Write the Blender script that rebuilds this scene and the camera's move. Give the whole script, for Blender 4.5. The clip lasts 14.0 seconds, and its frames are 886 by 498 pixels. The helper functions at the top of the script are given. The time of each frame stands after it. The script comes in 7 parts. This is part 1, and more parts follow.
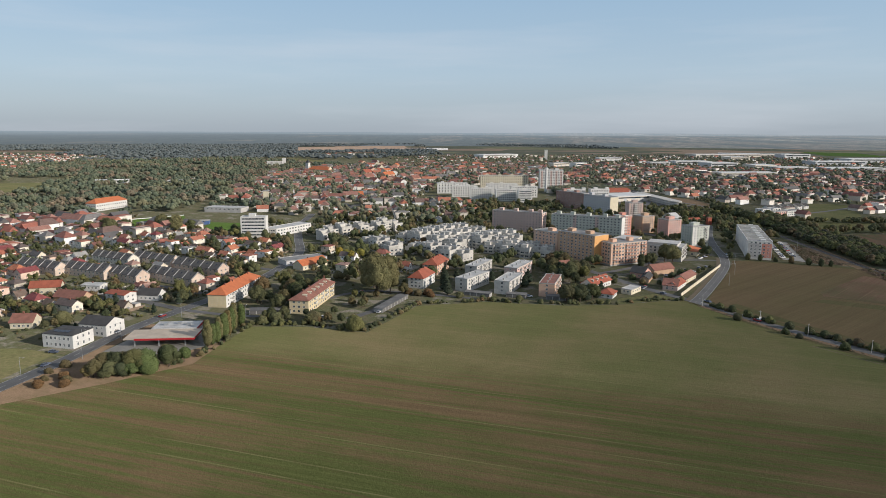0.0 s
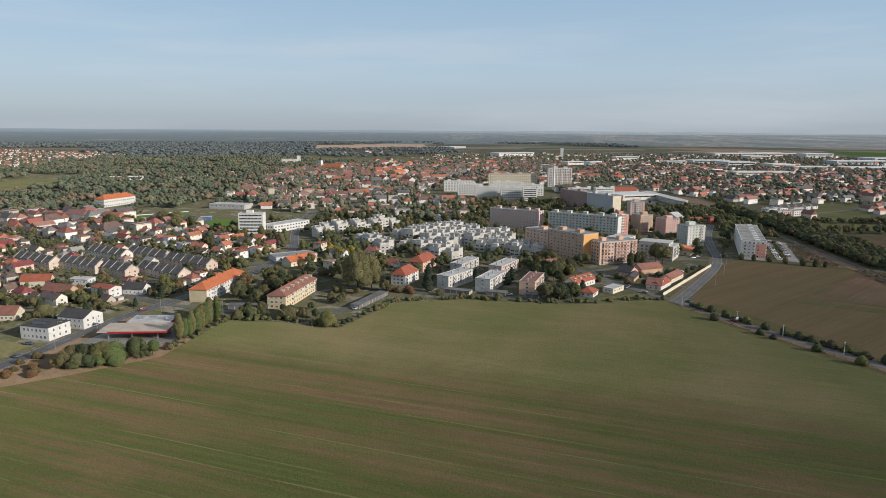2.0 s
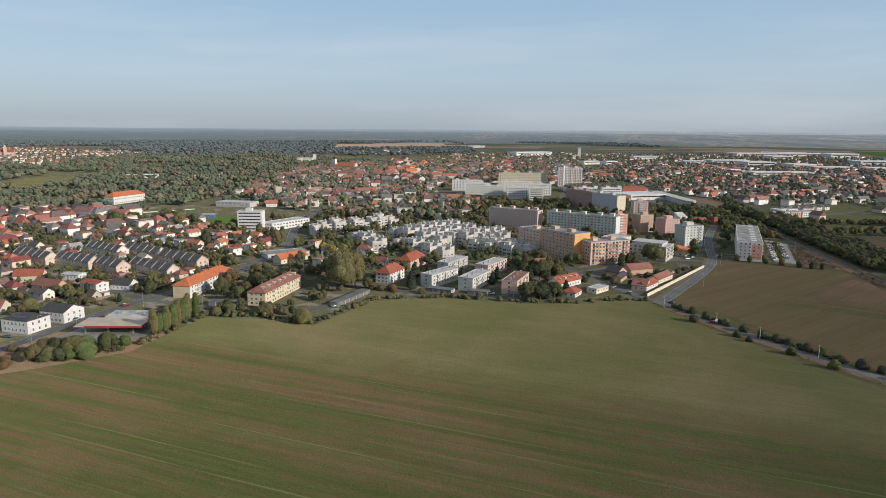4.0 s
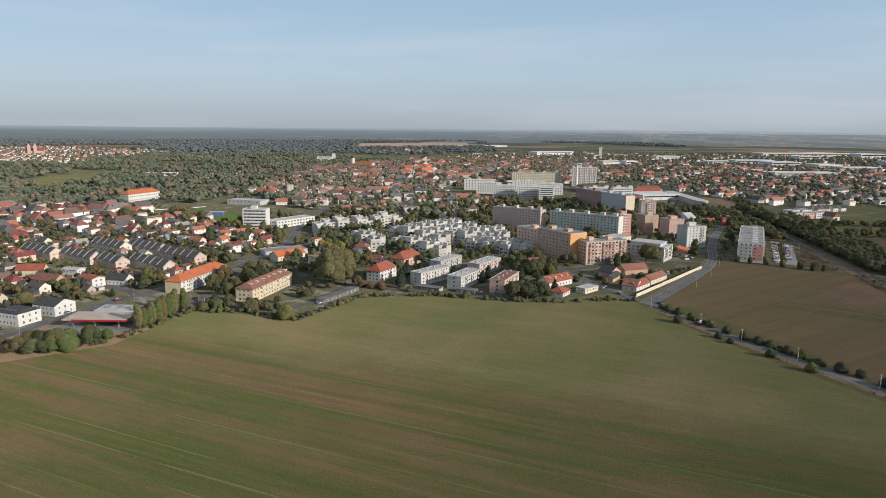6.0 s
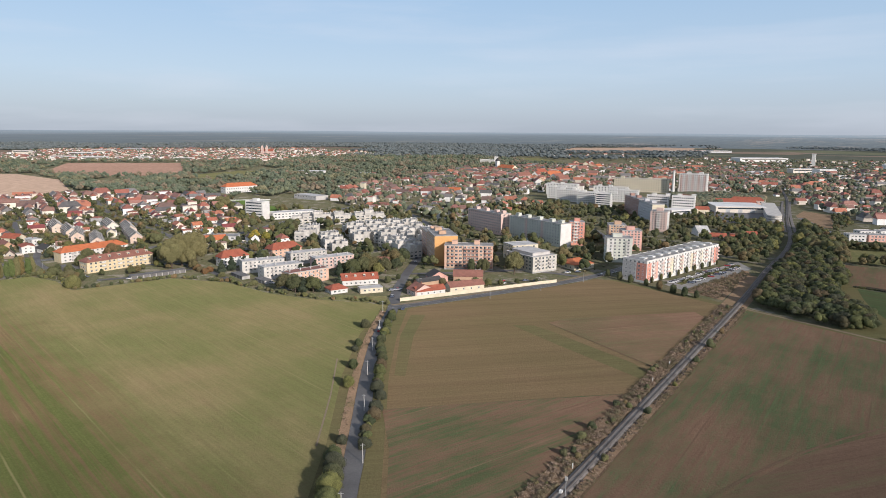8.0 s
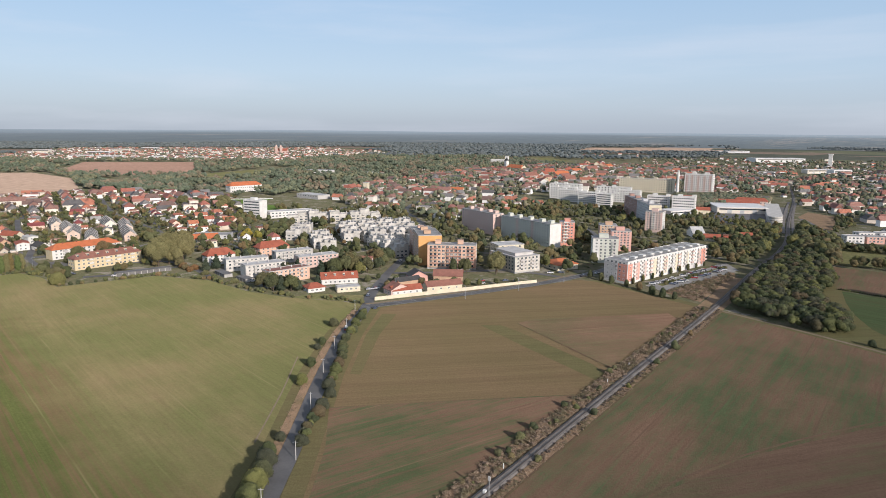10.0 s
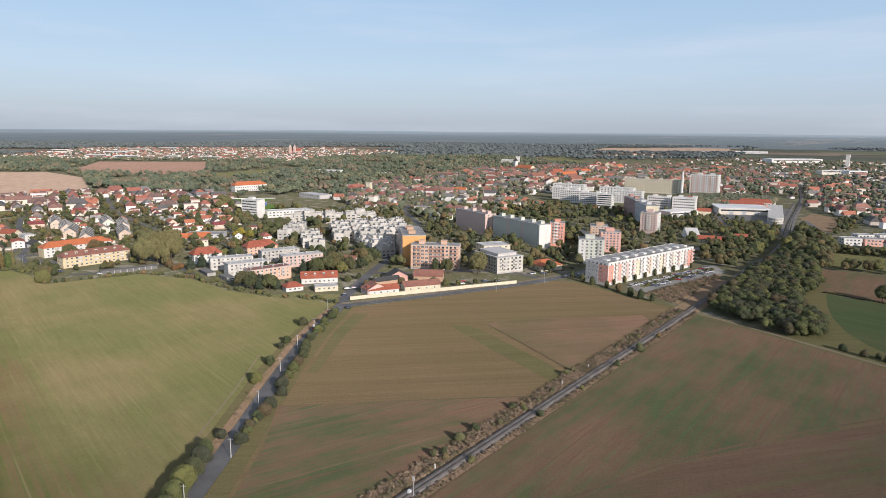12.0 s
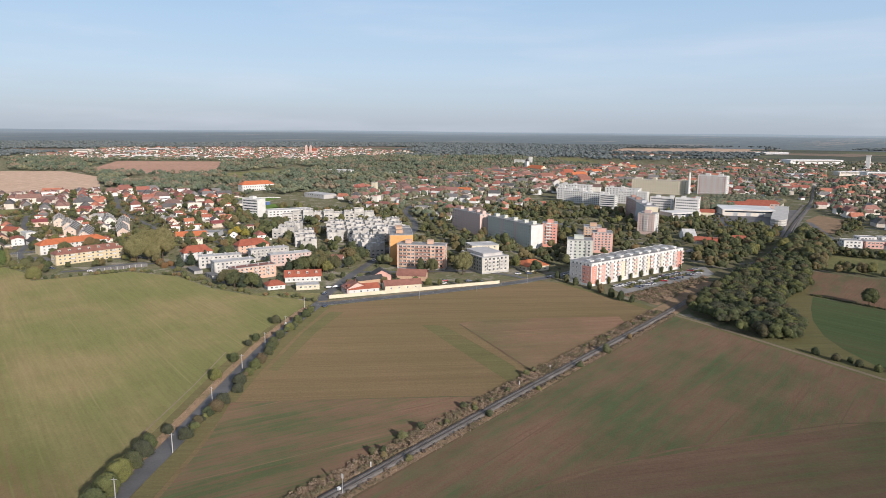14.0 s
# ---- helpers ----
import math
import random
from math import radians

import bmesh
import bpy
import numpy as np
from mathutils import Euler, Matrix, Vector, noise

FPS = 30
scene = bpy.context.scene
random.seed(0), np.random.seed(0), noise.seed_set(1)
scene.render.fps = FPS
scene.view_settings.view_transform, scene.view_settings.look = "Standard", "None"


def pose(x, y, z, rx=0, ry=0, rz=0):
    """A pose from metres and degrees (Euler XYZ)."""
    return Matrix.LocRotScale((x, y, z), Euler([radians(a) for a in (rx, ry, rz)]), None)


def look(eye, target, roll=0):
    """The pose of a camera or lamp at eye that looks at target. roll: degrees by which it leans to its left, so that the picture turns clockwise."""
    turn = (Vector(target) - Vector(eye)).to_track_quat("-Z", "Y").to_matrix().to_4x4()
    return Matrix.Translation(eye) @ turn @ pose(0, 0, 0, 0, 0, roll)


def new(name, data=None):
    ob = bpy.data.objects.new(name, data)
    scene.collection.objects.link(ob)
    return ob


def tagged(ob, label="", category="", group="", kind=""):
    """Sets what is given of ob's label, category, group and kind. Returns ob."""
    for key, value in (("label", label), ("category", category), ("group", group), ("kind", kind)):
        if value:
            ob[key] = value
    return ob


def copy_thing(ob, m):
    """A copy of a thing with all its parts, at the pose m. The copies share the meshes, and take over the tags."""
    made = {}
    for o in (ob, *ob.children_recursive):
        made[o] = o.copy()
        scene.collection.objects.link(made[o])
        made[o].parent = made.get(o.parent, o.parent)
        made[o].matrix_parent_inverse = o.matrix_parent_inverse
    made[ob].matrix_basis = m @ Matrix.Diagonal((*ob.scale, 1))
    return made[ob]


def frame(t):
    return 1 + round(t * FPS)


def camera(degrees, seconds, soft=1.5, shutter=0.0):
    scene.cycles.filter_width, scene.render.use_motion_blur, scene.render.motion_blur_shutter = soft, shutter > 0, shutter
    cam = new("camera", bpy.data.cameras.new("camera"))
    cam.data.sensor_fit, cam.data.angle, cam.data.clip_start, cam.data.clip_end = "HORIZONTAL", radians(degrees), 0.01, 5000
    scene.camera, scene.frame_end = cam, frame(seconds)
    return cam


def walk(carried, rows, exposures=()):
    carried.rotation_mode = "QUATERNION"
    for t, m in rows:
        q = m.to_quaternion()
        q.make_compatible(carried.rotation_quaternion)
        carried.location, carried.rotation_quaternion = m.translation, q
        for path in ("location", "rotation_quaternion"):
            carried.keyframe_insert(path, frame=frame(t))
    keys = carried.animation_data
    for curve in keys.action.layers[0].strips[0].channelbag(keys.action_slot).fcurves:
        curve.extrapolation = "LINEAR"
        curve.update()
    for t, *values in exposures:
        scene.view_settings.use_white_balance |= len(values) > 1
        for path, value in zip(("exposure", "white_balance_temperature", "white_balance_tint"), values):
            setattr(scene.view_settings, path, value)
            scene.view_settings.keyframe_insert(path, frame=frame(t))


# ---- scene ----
cam = camera(67.7, 14.0, soft=0.55)
# The flight runs at up to 300 m/s, so the whole place is laid out as a model at one eighth: all lengths below are true metres, and K brings them down.
K = 0.125
MODEL = Matrix.Diagonal((K, K, K, 1))
PATH = [
    (0, -0.28, 1.11, 100.10, 5.87, -10.14, 0.28),
    (0.5, 5.98, 1.25, 100.05, 6.36, -10.17, 0.31),
    (1, 12.33, 1.45, 100.04, 6.82, -10.21, 0.34),
    (1.5, 18.62, 1.76, 100.04, 7.31, -10.26, 0.35),
    (2, 25.07, 2.77, 99.94, 7.79, -10.30, 0.38),
    (2.5, 31.53, 3.77, 99.98, 8.29, -10.35, 0.40),
    (3, 37.97, 4.87, 99.84, 8.78, -10.37, 0.41),
    (5.5, 67.02, 8.72, 99.63, 11.57, -10.41, 0.50),
    (6, 72.50, 9.63, 99.49, 12.09, -10.44, 0.49),
    (6.5, 80.22, 11.17, 99.18, 12.72, -10.45, 0.46),
    (6.6, 87.34, 12.66, 98.95, 13.34, -10.42, 0.43),
    (6.7, 105.38, 16.80, 98.48, 14.92, -10.34, 0.35),
    (6.8, 124.11, 21.69, 98.15, 16.58, -10.27, 0.28),
    (6.9, 143.38, 27.38, 97.97, 18.31, -10.21, 0.20),
    (7, 162.35, 33.66, 97.91, 20.01, -10.16, 0.14),
    (7.1, 190.96, 44.44, 97.96, 22.56, -10.11, 0.06),
    (7.2, 218.70, 56.42, 98.05, 25.01, -10.09, 0.03),
    (7.3, 245.74, 69.50, 98.02, 27.34, -10.09, 0.06),
    (7.4, 271.18, 82.97, 97.83, 29.46, -10.10, 0.13),
    (7.5, 294.78, 96.42, 97.51, 31.37, -10.12, 0.22),
    (7.6, 313.87, 107.93, 97.22, 32.87, -10.15, 0.31),
    (7.7, 324.11, 114.34, 97.10, 33.67, -10.16, 0.35),
    (7.8, 329.86, 118.01, 97.05, 34.12, -10.17, 0.38),
    (7.9, 332.71, 119.86, 97.04, 34.34, -10.18, 0.39),
    (8, 334.60, 121.09, 97.03, 34.49, -10.18, 0.39),
    (8.2, 336.95, 122.62, 97.02, 34.67, -10.18, 0.40),
    (8.4, 339.05, 124.01, 97.03, 34.84, -10.19, 0.40),
    (10.3, 358.63, 137.34, 97.32, 36.39, -10.23, 0.42),
    (10.5, 360.62, 138.75, 97.38, 36.55, -10.24, 0.41),
    (11, 365.74, 142.52, 97.42, 36.98, -10.23, 0.41),
    (11.5, 370.70, 146.37, 97.41, 37.42, -10.22, 0.43),
    (12, 375.70, 150.30, 97.45, 37.80, -10.22, 0.44),
    (12.5, 380.71, 154.15, 97.53, 38.22, -10.23, 0.47),
    (13, 385.62, 157.76, 97.61, 38.66, -10.23, 0.48),
    (13.5, 390.25, 161.52, 97.52, 39.15, -10.23, 0.49),
    (14, 394.93, 165.32, 97.29, 39.61, -10.21, 0.47),
]
walk(cam, [(t, pose(K * x, K * y, K * z, 90 + pitch, 0, yaw) @ pose(0, 0, 0, 0, 0, roll)) for t, x, y, z, yaw, pitch, roll in PATH],
     exposures=[(0, 0.08, 6500, 10), (6.5, 0.12, 6500, 10), (8, 0.26, 6400, 14), (14, 0.29, 6400, 14)])

# ---- light: low autumn sun and a clear, hazy sky ----
SUN_FROM = Vector((0.944, -0.329, 0.0)).normalized()
SUN_HEIGHT = radians(20)
sun = new("sun", bpy.data.lights.new("sun", "SUN"))
sun.data.energy, sun.data.angle, sun.data.color = 3.7, radians(0.6), (1.0, 0.915, 0.81)
sun.matrix_world = look(SUN_FROM * math.cos(SUN_HEIGHT) * 100 + Vector((0, 0, math.sin(SUN_HEIGHT) * 100)), (0, 0, 0))

world = bpy.data.worlds.new("autumn_sky")
scene.world = world
world.use_nodes = True
wn, wl = world.node_tree.nodes, world.node_tree.links
wn.clear()
sky = wn.new("ShaderNodeTexSky")
sky.sky_type, sky.sun_disc = "NISHITA", False
sky.sun_elevation, sky.sun_rotation = SUN_HEIGHT, math.atan2(SUN_FROM.x, SUN_FROM.y)
sky.air_density, sky.dust_density, sky.ozone_density, sky.altitude = 1.0, 1.6, 2.0, 250
tc = wn.new("ShaderNodeTexCoord")
cloud_map = wn.new("ShaderNodeMapping")
cloud_map.inputs["Scale"].default_value = (1.2, 2.2, 14.0)
cloud_map.inputs["Rotation"].default_value = (0.06, 0.05, 0.5)
cloud = wn.new("ShaderNodeTexNoise")
cloud.inputs["Scale"].default_value, cloud.inputs["Detail"].default_value, cloud.inputs["Roughness"].default_value = 1.3, 6, 0.55
cloud_ramp = wn.new("ShaderNodeValToRGB")
cloud_ramp.color_ramp.elements[0].position, cloud_ramp.color_ramp.elements[1].position = 0.50, 0.85
cloud_ramp.color_ramp.elements[1].color = (0.45, 0.45, 0.45, 1)
haze_up = wn.new("ShaderNodeSeparateXYZ")
haze = wn.new("ShaderNodeValToRGB")
while len(haze.color_ramp.elements) < 6:
    haze.color_ramp.elements.new(1.0)
for e, (p, c) in zip(haze.color_ramp.elements, [(0.0, (0.40, 0.46, 0.53)), (0.035, (0.430, 0.520, 0.610)), (0.08, (0.442, 0.565, 0.685)), (0.20, (0.336, 0.50, 0.675)), (0.34, (0.33, 0.40, 0.49)), (1.0, (0.29, 0.33, 0.40))]):
    e.position, e.color = p, (*c, 1)
haze_level = wn.new("ShaderNodeVectorMath")
haze_level.operation = "SCALE"
haze_level.inputs["Scale"].default_value = 10.0
haze_mix, cloud_mix = wn.new("ShaderNodeMix"), wn.new("ShaderNodeMix")
haze_mix.data_type = cloud_mix.data_type = "RGBA"
haze_mix.inputs["Factor"].default_value = 0.8
cloud_mix.inputs["B"].default_value = (6.2, 6.6, 7.2, 1)
wback, wout = wn.new("ShaderNodeBackground"), wn.new("ShaderNodeOutputWorld")
wback.inputs["Strength"].default_value = 0.10
wl.new(tc.outputs["Generated"], haze_up.inputs[0])
wl.new(haze_up.outputs["Z"], haze.inputs["Fac"])
wl.new(haze.outputs["Color"], haze_level.inputs[0])
wl.new(sky.outputs["Color"], haze_mix.inputs["A"])
wl.new(haze_level.outputs["Vector"], haze_mix.inputs["B"])
wl.new(tc.outputs["Generated"], cloud_map.inputs["Vector"])
wl.new(cloud_map.outputs["Vector"], cloud.inputs["Vector"])
wl.new(cloud.outputs["Fac"], cloud_ramp.inputs["Fac"])
wl.new(cloud_ramp.outputs["Color"], cloud_mix.inputs["Factor"])
wl.new(haze_mix.outputs["Result"], cloud_mix.inputs["A"])
wl.new(cloud_mix.outputs["Result"], wback.inputs["Color"])
wl.new(wback.outputs["Background"], wout.inputs["Surface"])

# ---- materials ----


def shader(name):
    m = bpy.data.materials.new(name)
    m.use_nodes = True
    t = m.node_tree
    return m, t, t.nodes["Principled BSDF"]


def ramp_node(t, stops, constant=False):
    r = t.nodes.new("ShaderNodeValToRGB")
    el = r.color_ramp.elements
    r.color_ramp.interpolation = "CONSTANT" if constant else "LINEAR"
    while len(el) < len(stops):
        el.new(1.0)
    for e, (p, c) in zip(el, stops):
        e.position, e.color = p, (*c, 1)
    return r


def noise_node(t, vector, scale, detail=4, rough=0.6):
    n = t.nodes.new("ShaderNodeTexNoise")
    n.inputs["Scale"].default_value, n.inputs["Detail"].default_value, n.inputs["Roughness"].default_value = scale, detail, rough
    t.links.new(vector, n.inputs["Vector"])
    return n.outputs["Fac"]


def true_place(t):
    """Positions in true metres."""
    n = t.nodes.new("ShaderNodeVectorMath")
    n.operation = "SCALE"
    n.inputs["Scale"].default_value = 1 / K
    t.links.new(t.nodes.new("ShaderNodeNewGeometry").outputs["Position"], n.inputs[0])
    return n.outputs["Vector"]


def span(t, value, a, b, c, d):
    n = t.nodes.new("ShaderNodeMapRange")
    for k, v in zip(("From Min", "From Max", "To Min", "To Max"), (a, b, c, d)):
        n.inputs[k].default_value = v
    t.links.new(value, n.inputs["Value"])
    return n.outputs["Result"]


def times(t, colour, value):
    n = t.nodes.new("ShaderNodeVectorMath")
    n.operation = "SCALE"
    t.links.new(colour, n.inputs[0])
    t.links.new(value, n.inputs["Scale"])
    return n.outputs["Vector"]


def blend(t, fac, a, b):
    n = t.nodes.new("ShaderNodeMix")
    n.data_type = "RGBA"
    t.links.new(fac, n.inputs["Factor"])
    for k, v in (("A", a), ("B", b)):
        if isinstance(v, tuple):
            n.inputs[k].default_value = (*v, 1)
        else:
            t.links.new(v, n.inputs[k])
    return n.outputs["Result"]


def bump(t, b, height, strength, distance):
    n = t.nodes.new("ShaderNodeBump")
    n.inputs["Strength"].default_value, n.inputs["Distance"].default_value = strength, distance * K
    t.links.new(height, n.inputs["Height"])
    t.links.new(n.outputs["Normal"], b.inputs["Normal"])


def surface(name, colours, rough=0.85, source="", coarse=0.12, fine=1.6, spread=0.22, metal=0.0, relief=0.0):
    """A surface whose colour comes from a palette, one for each object or loose piece, worn at two scales."""
    m, t, b = shader(name)
    where, spot = t.nodes.new("ShaderNodeNewGeometry"), true_place(t)
    if len(colours) > 1:
        pick = t.nodes.new("ShaderNodeObjectInfo").outputs["Random"] if source == "object" else where.outputs["Random Per Island"]
        r = ramp_node(t, [(k / len(colours), c) for k, c in enumerate(colours)], True)
        t.links.new(pick, r.inputs["Fac"])
        colour = r.outputs["Color"]
    else:
        rgb = t.nodes.new("ShaderNodeRGB")
        rgb.outputs[0].default_value = (*colours[0], 1)
        colour = rgb.outputs[0]
    big, small = noise_node(t, spot, coarse), noise_node(t, spot, fine, 5)
    colour = times(t, colour, span(t, big, 0.3, 0.7, 1 - spread, 1 + spread))
    colour = times(t, colour, span(t, small, 0.3, 0.7, 1 - spread / 2, 1 + spread / 2))
    t.links.new(colour, b.inputs["Base Color"])
    t.links.new(span(t, small, 0.3, 0.7, rough - 0.08, min(1.0, rough + 0.08)), b.inputs["Roughness"])
    b.inputs["Metallic"].default_value = metal
    if relief:
        bump(t, b, small, 0.6, relief)
    return m


def foliage(name, tones):
    """Leaves: every tree picks its tone from a palette of greens and autumn colours, and each clump varies a little."""
    m, t, b = shader(name)
    where, spot = t.nodes.new("ShaderNodeNewGeometry"), true_place(t)
    tone, obj = t.nodes.new("ShaderNodeAttribute"), t.nodes.new("ShaderNodeObjectInfo")
    tone.attribute_name = "tone"
    pick = t.nodes.new("ShaderNodeMath")
    pick.operation = "ADD"
    t.links.new(tone.outputs["Fac"], pick.inputs[0])
    t.links.new(obj.outputs["Random"], pick.inputs[1])
    wrap = t.nodes.new("ShaderNodeMath")
    wrap.operation = "FRACT"
    t.links.new(pick.outputs[0], wrap.inputs[0])
    r = ramp_node(t, [(k / len(tones), c) for k, c in enumerate(tones)])
    t.links.new(wrap.outputs[0], r.inputs["Fac"])
    colour = times(t, r.outputs["Color"], span(t, where.outputs["Random Per Island"], 0, 1, 0.80, 1.22))
    # fine dark-to-bright noise in the colour stands in for shadows among leaves
    small = noise_node(t, spot, 3.0, 5, 0.7)
    colour = times(t, colour, span(t, small, 0.3, 0.7, 0.65, 1.5))
    t.links.new(colour, b.inputs["Base Color"])
    b.inputs["Roughness"].default_value = 0.8
    b.inputs["Diffuse Roughness"].default_value = 0.8
    b.inputs["Specular IOR Level"].default_value = 0.15
    bump(t, b, small, 0.6, 0.4)
    return m


def field_coat(t, spot, soil, green, angle, balance, rows=0.22, streak=0.05, seed=0.0, lines=0.0, sharp=0.16, mix=(1, 0.85, 0.6, 0.45, 0.2), comb=0.14, aspect=0.05, track=(0.185, 0.165, 0.085)):
    """The colour and relief of a worked field: soil and young crop in streaks along the way it was driven, with patches, drill rows and wheel tracks."""
    turn = t.nodes.new("ShaderNodeMapping")
    turn.inputs["Rotation"].default_value = (0, 0, -angle)
    turn.inputs["Location"].default_value = (seed, seed * 1.7, seed)
    t.links.new(spot, turn.inputs["Vector"])

    def stretched(along, across, detail=5):
        s = t.nodes.new("ShaderNodeMapping")
        s.inputs["Scale"].default_value = (along, across, 1)
        t.links.new(turn.outputs["Vector"], s.inputs["Vector"])
        return noise_node(t, s.outputs["Vector"], 1.0, detail, 0.62)

    def plus(a, bb, f):
        n = t.nodes.new("ShaderNodeMath")
        n.operation = "MULTIPLY_ADD"
        t.links.new(bb, n.inputs[0])
        n.inputs[1].default_value = f
        t.links.new(a, n.inputs[2])
        return n.outputs[0]
    wide, thin, drill = stretched(streak * aspect, streak), stretched(streak * aspect * 2, streak * 6), stretched(max(0.015, aspect * 0.3), rows * 4)
    patch = noise_node(t, turn.outputs["Vector"], 0.014, 6, 0.68)
    clod = noise_node(t, turn.outputs["Vector"], 1.1, 6, 0.75)
    total = plus(plus(plus(plus(span(t, wide, 0, 1, 0, mix[0]), thin, mix[1]), patch, mix[2]), drill, mix[3]), clod, mix[4])
    mid = 0.5 * sum(mix) + balance
    colour = blend(t, span(t, total, mid - sharp, mid + sharp, 0, 1), soil, green)
    colour = times(t, colour, span(t, clod, 0.25, 0.75, 0.80, 1.20))
    colour = times(t, colour, span(t, thin, 0.35, 0.65, 1 - comb, 1 + comb))
    colour = times(t, colour, span(t, drill, 0.35, 0.65, 0.92, 1.08))
    if lines:
        # wheel tracks of the seed drill, broken here and there
        sep, fold = t.nodes.new("ShaderNodeSeparateXYZ"), t.nodes.new("ShaderNodeMath")
        t.links.new(turn.outputs["Vector"], sep.inputs[0])
        fold.operation = "PINGPONG"
        fold.inputs[1].default_value = lines / 2
        t.links.new(plus(sep.outputs["Y"], patch, 1.2), fold.inputs[0])
        gone = span(t, stretched(0.012, 0.11, 3), 0.48, 0.60, 0, 0.7)
        line = t.nodes.new("ShaderNodeMath")
        line.operation = "MULTIPLY"
        t.links.new(span(t, fold.outputs[0], 0.10, 0.42, 1, 0), line.inputs[0])
        t.links.new(gone, line.inputs[1])
        colour = blend(t, line.outputs[0], colour, track)
    return colour, plus(clod, drill, 0.3)


def farmland(name, *coat, other=None, edge=(0, 0, 0), **more):
    """A worked field; with another coat, the field changes to it across an uneven line a * x + b * y = c."""
    m, t, b = shader(name)
    spot = true_place(t)
    colour, height = field_coat(t, spot, *coat, **more)
    if other:
        second, _ = field_coat(t, spot, *other[0], **other[1])
        dot, add = t.nodes.new("ShaderNodeVectorMath"), t.nodes.new("ShaderNodeMath")
        dot.operation = "DOT_PRODUCT"
        dot.inputs[1].default_value = (edge[0], edge[1], 0)
        t.links.new(spot, dot.inputs[0])
        t.links.new(dot.outputs["Value"], add.inputs[0])
        t.links.new(span(t, noise_node(t, spot, 0.02, 6, 0.7), 0, 1, -34, 34), add.inputs[1])
        colour = blend(t, span(t, add.outputs[0], edge[2] - 14, edge[2] + 14, 0, 1), colour, second)
    t.links.new(colour, b.inputs["Base Color"])
    b.inputs["Roughness"].default_value = 1.0
    b.inputs["Diffuse Roughness"].default_value = 1.0
    b.inputs["Specular IOR Level"].default_value = 0.03
    bump(t, b, height, 0.7, 0.3)
    return m


def mixed_ground(name, colours, scale, rough=0.95):
    m, t, b = shader(name)
    where, spot = t.nodes.new("ShaderNodeNewGeometry"), true_place(t)
    big = noise_node(t, spot, scale, 6, 0.65)
    small = noise_node(t, spot, scale * 14, 6, 0.7)
    r = ramp_node(t, [(0.32 + 0.4 * k / (len(colours) - 1), c) for k, c in enumerate(colours)])
    t.links.new(big, r.inputs["Fac"])
    colour = times(t, r.outputs["Color"], span(t, small, 0.28, 0.72, 0.7, 1.3))
    t.links.new(colour, b.inputs["Base Color"])
    b.inputs["Roughness"].default_value = rough
    b.inputs["Diffuse Roughness"].default_value = 0.8
    b.inputs["Specular IOR Level"].default_value = 0.02
    bump(t, b, small, 0.5, 0.15)
    return m


def far_country(name, plots, scale):
    """Open country many fields wide: plots of stubble, ploughland, crop and wood."""
    m, t, b = shader(name)
    where, spot = t.nodes.new("ShaderNodeNewGeometry"), true_place(t)
    s = t.nodes.new("ShaderNodeMapping")
    s.inputs["Scale"].default_value = (scale, scale * 1.7, 0.0)
    s.inputs["Rotation"].default_value = (0, 0, 0.5)
    t.links.new(spot, s.inputs["Vector"])
    v = t.nodes.new("ShaderNodeTexVoronoi")
    v.inputs["Scale"].default_value = 1.0
    t.links.new(s.outputs["Vector"], v.inputs["Vector"])
    sep = t.nodes.new("ShaderNodeSeparateColor")
    t.links.new(v.outputs["Color"], sep.inputs["Color"])
    r = ramp_node(t, list(zip((0, 0.3, 0.5, 0.66, 0.8, 0.9), plots)), True)
    t.links.new(sep.outputs["Red"], r.inputs["Fac"])
    small = noise_node(t, spot, 0.02, 6, 0.7)
    t.links.new(times(t, r.outputs["Color"], span(t, small, 0.3, 0.7, 0.75, 1.25)), b.inputs["Base Color"])
    b.inputs["Roughness"].default_value = 1.0
    b.inputs["Specular IOR Level"].default_value = 0.02
    return m


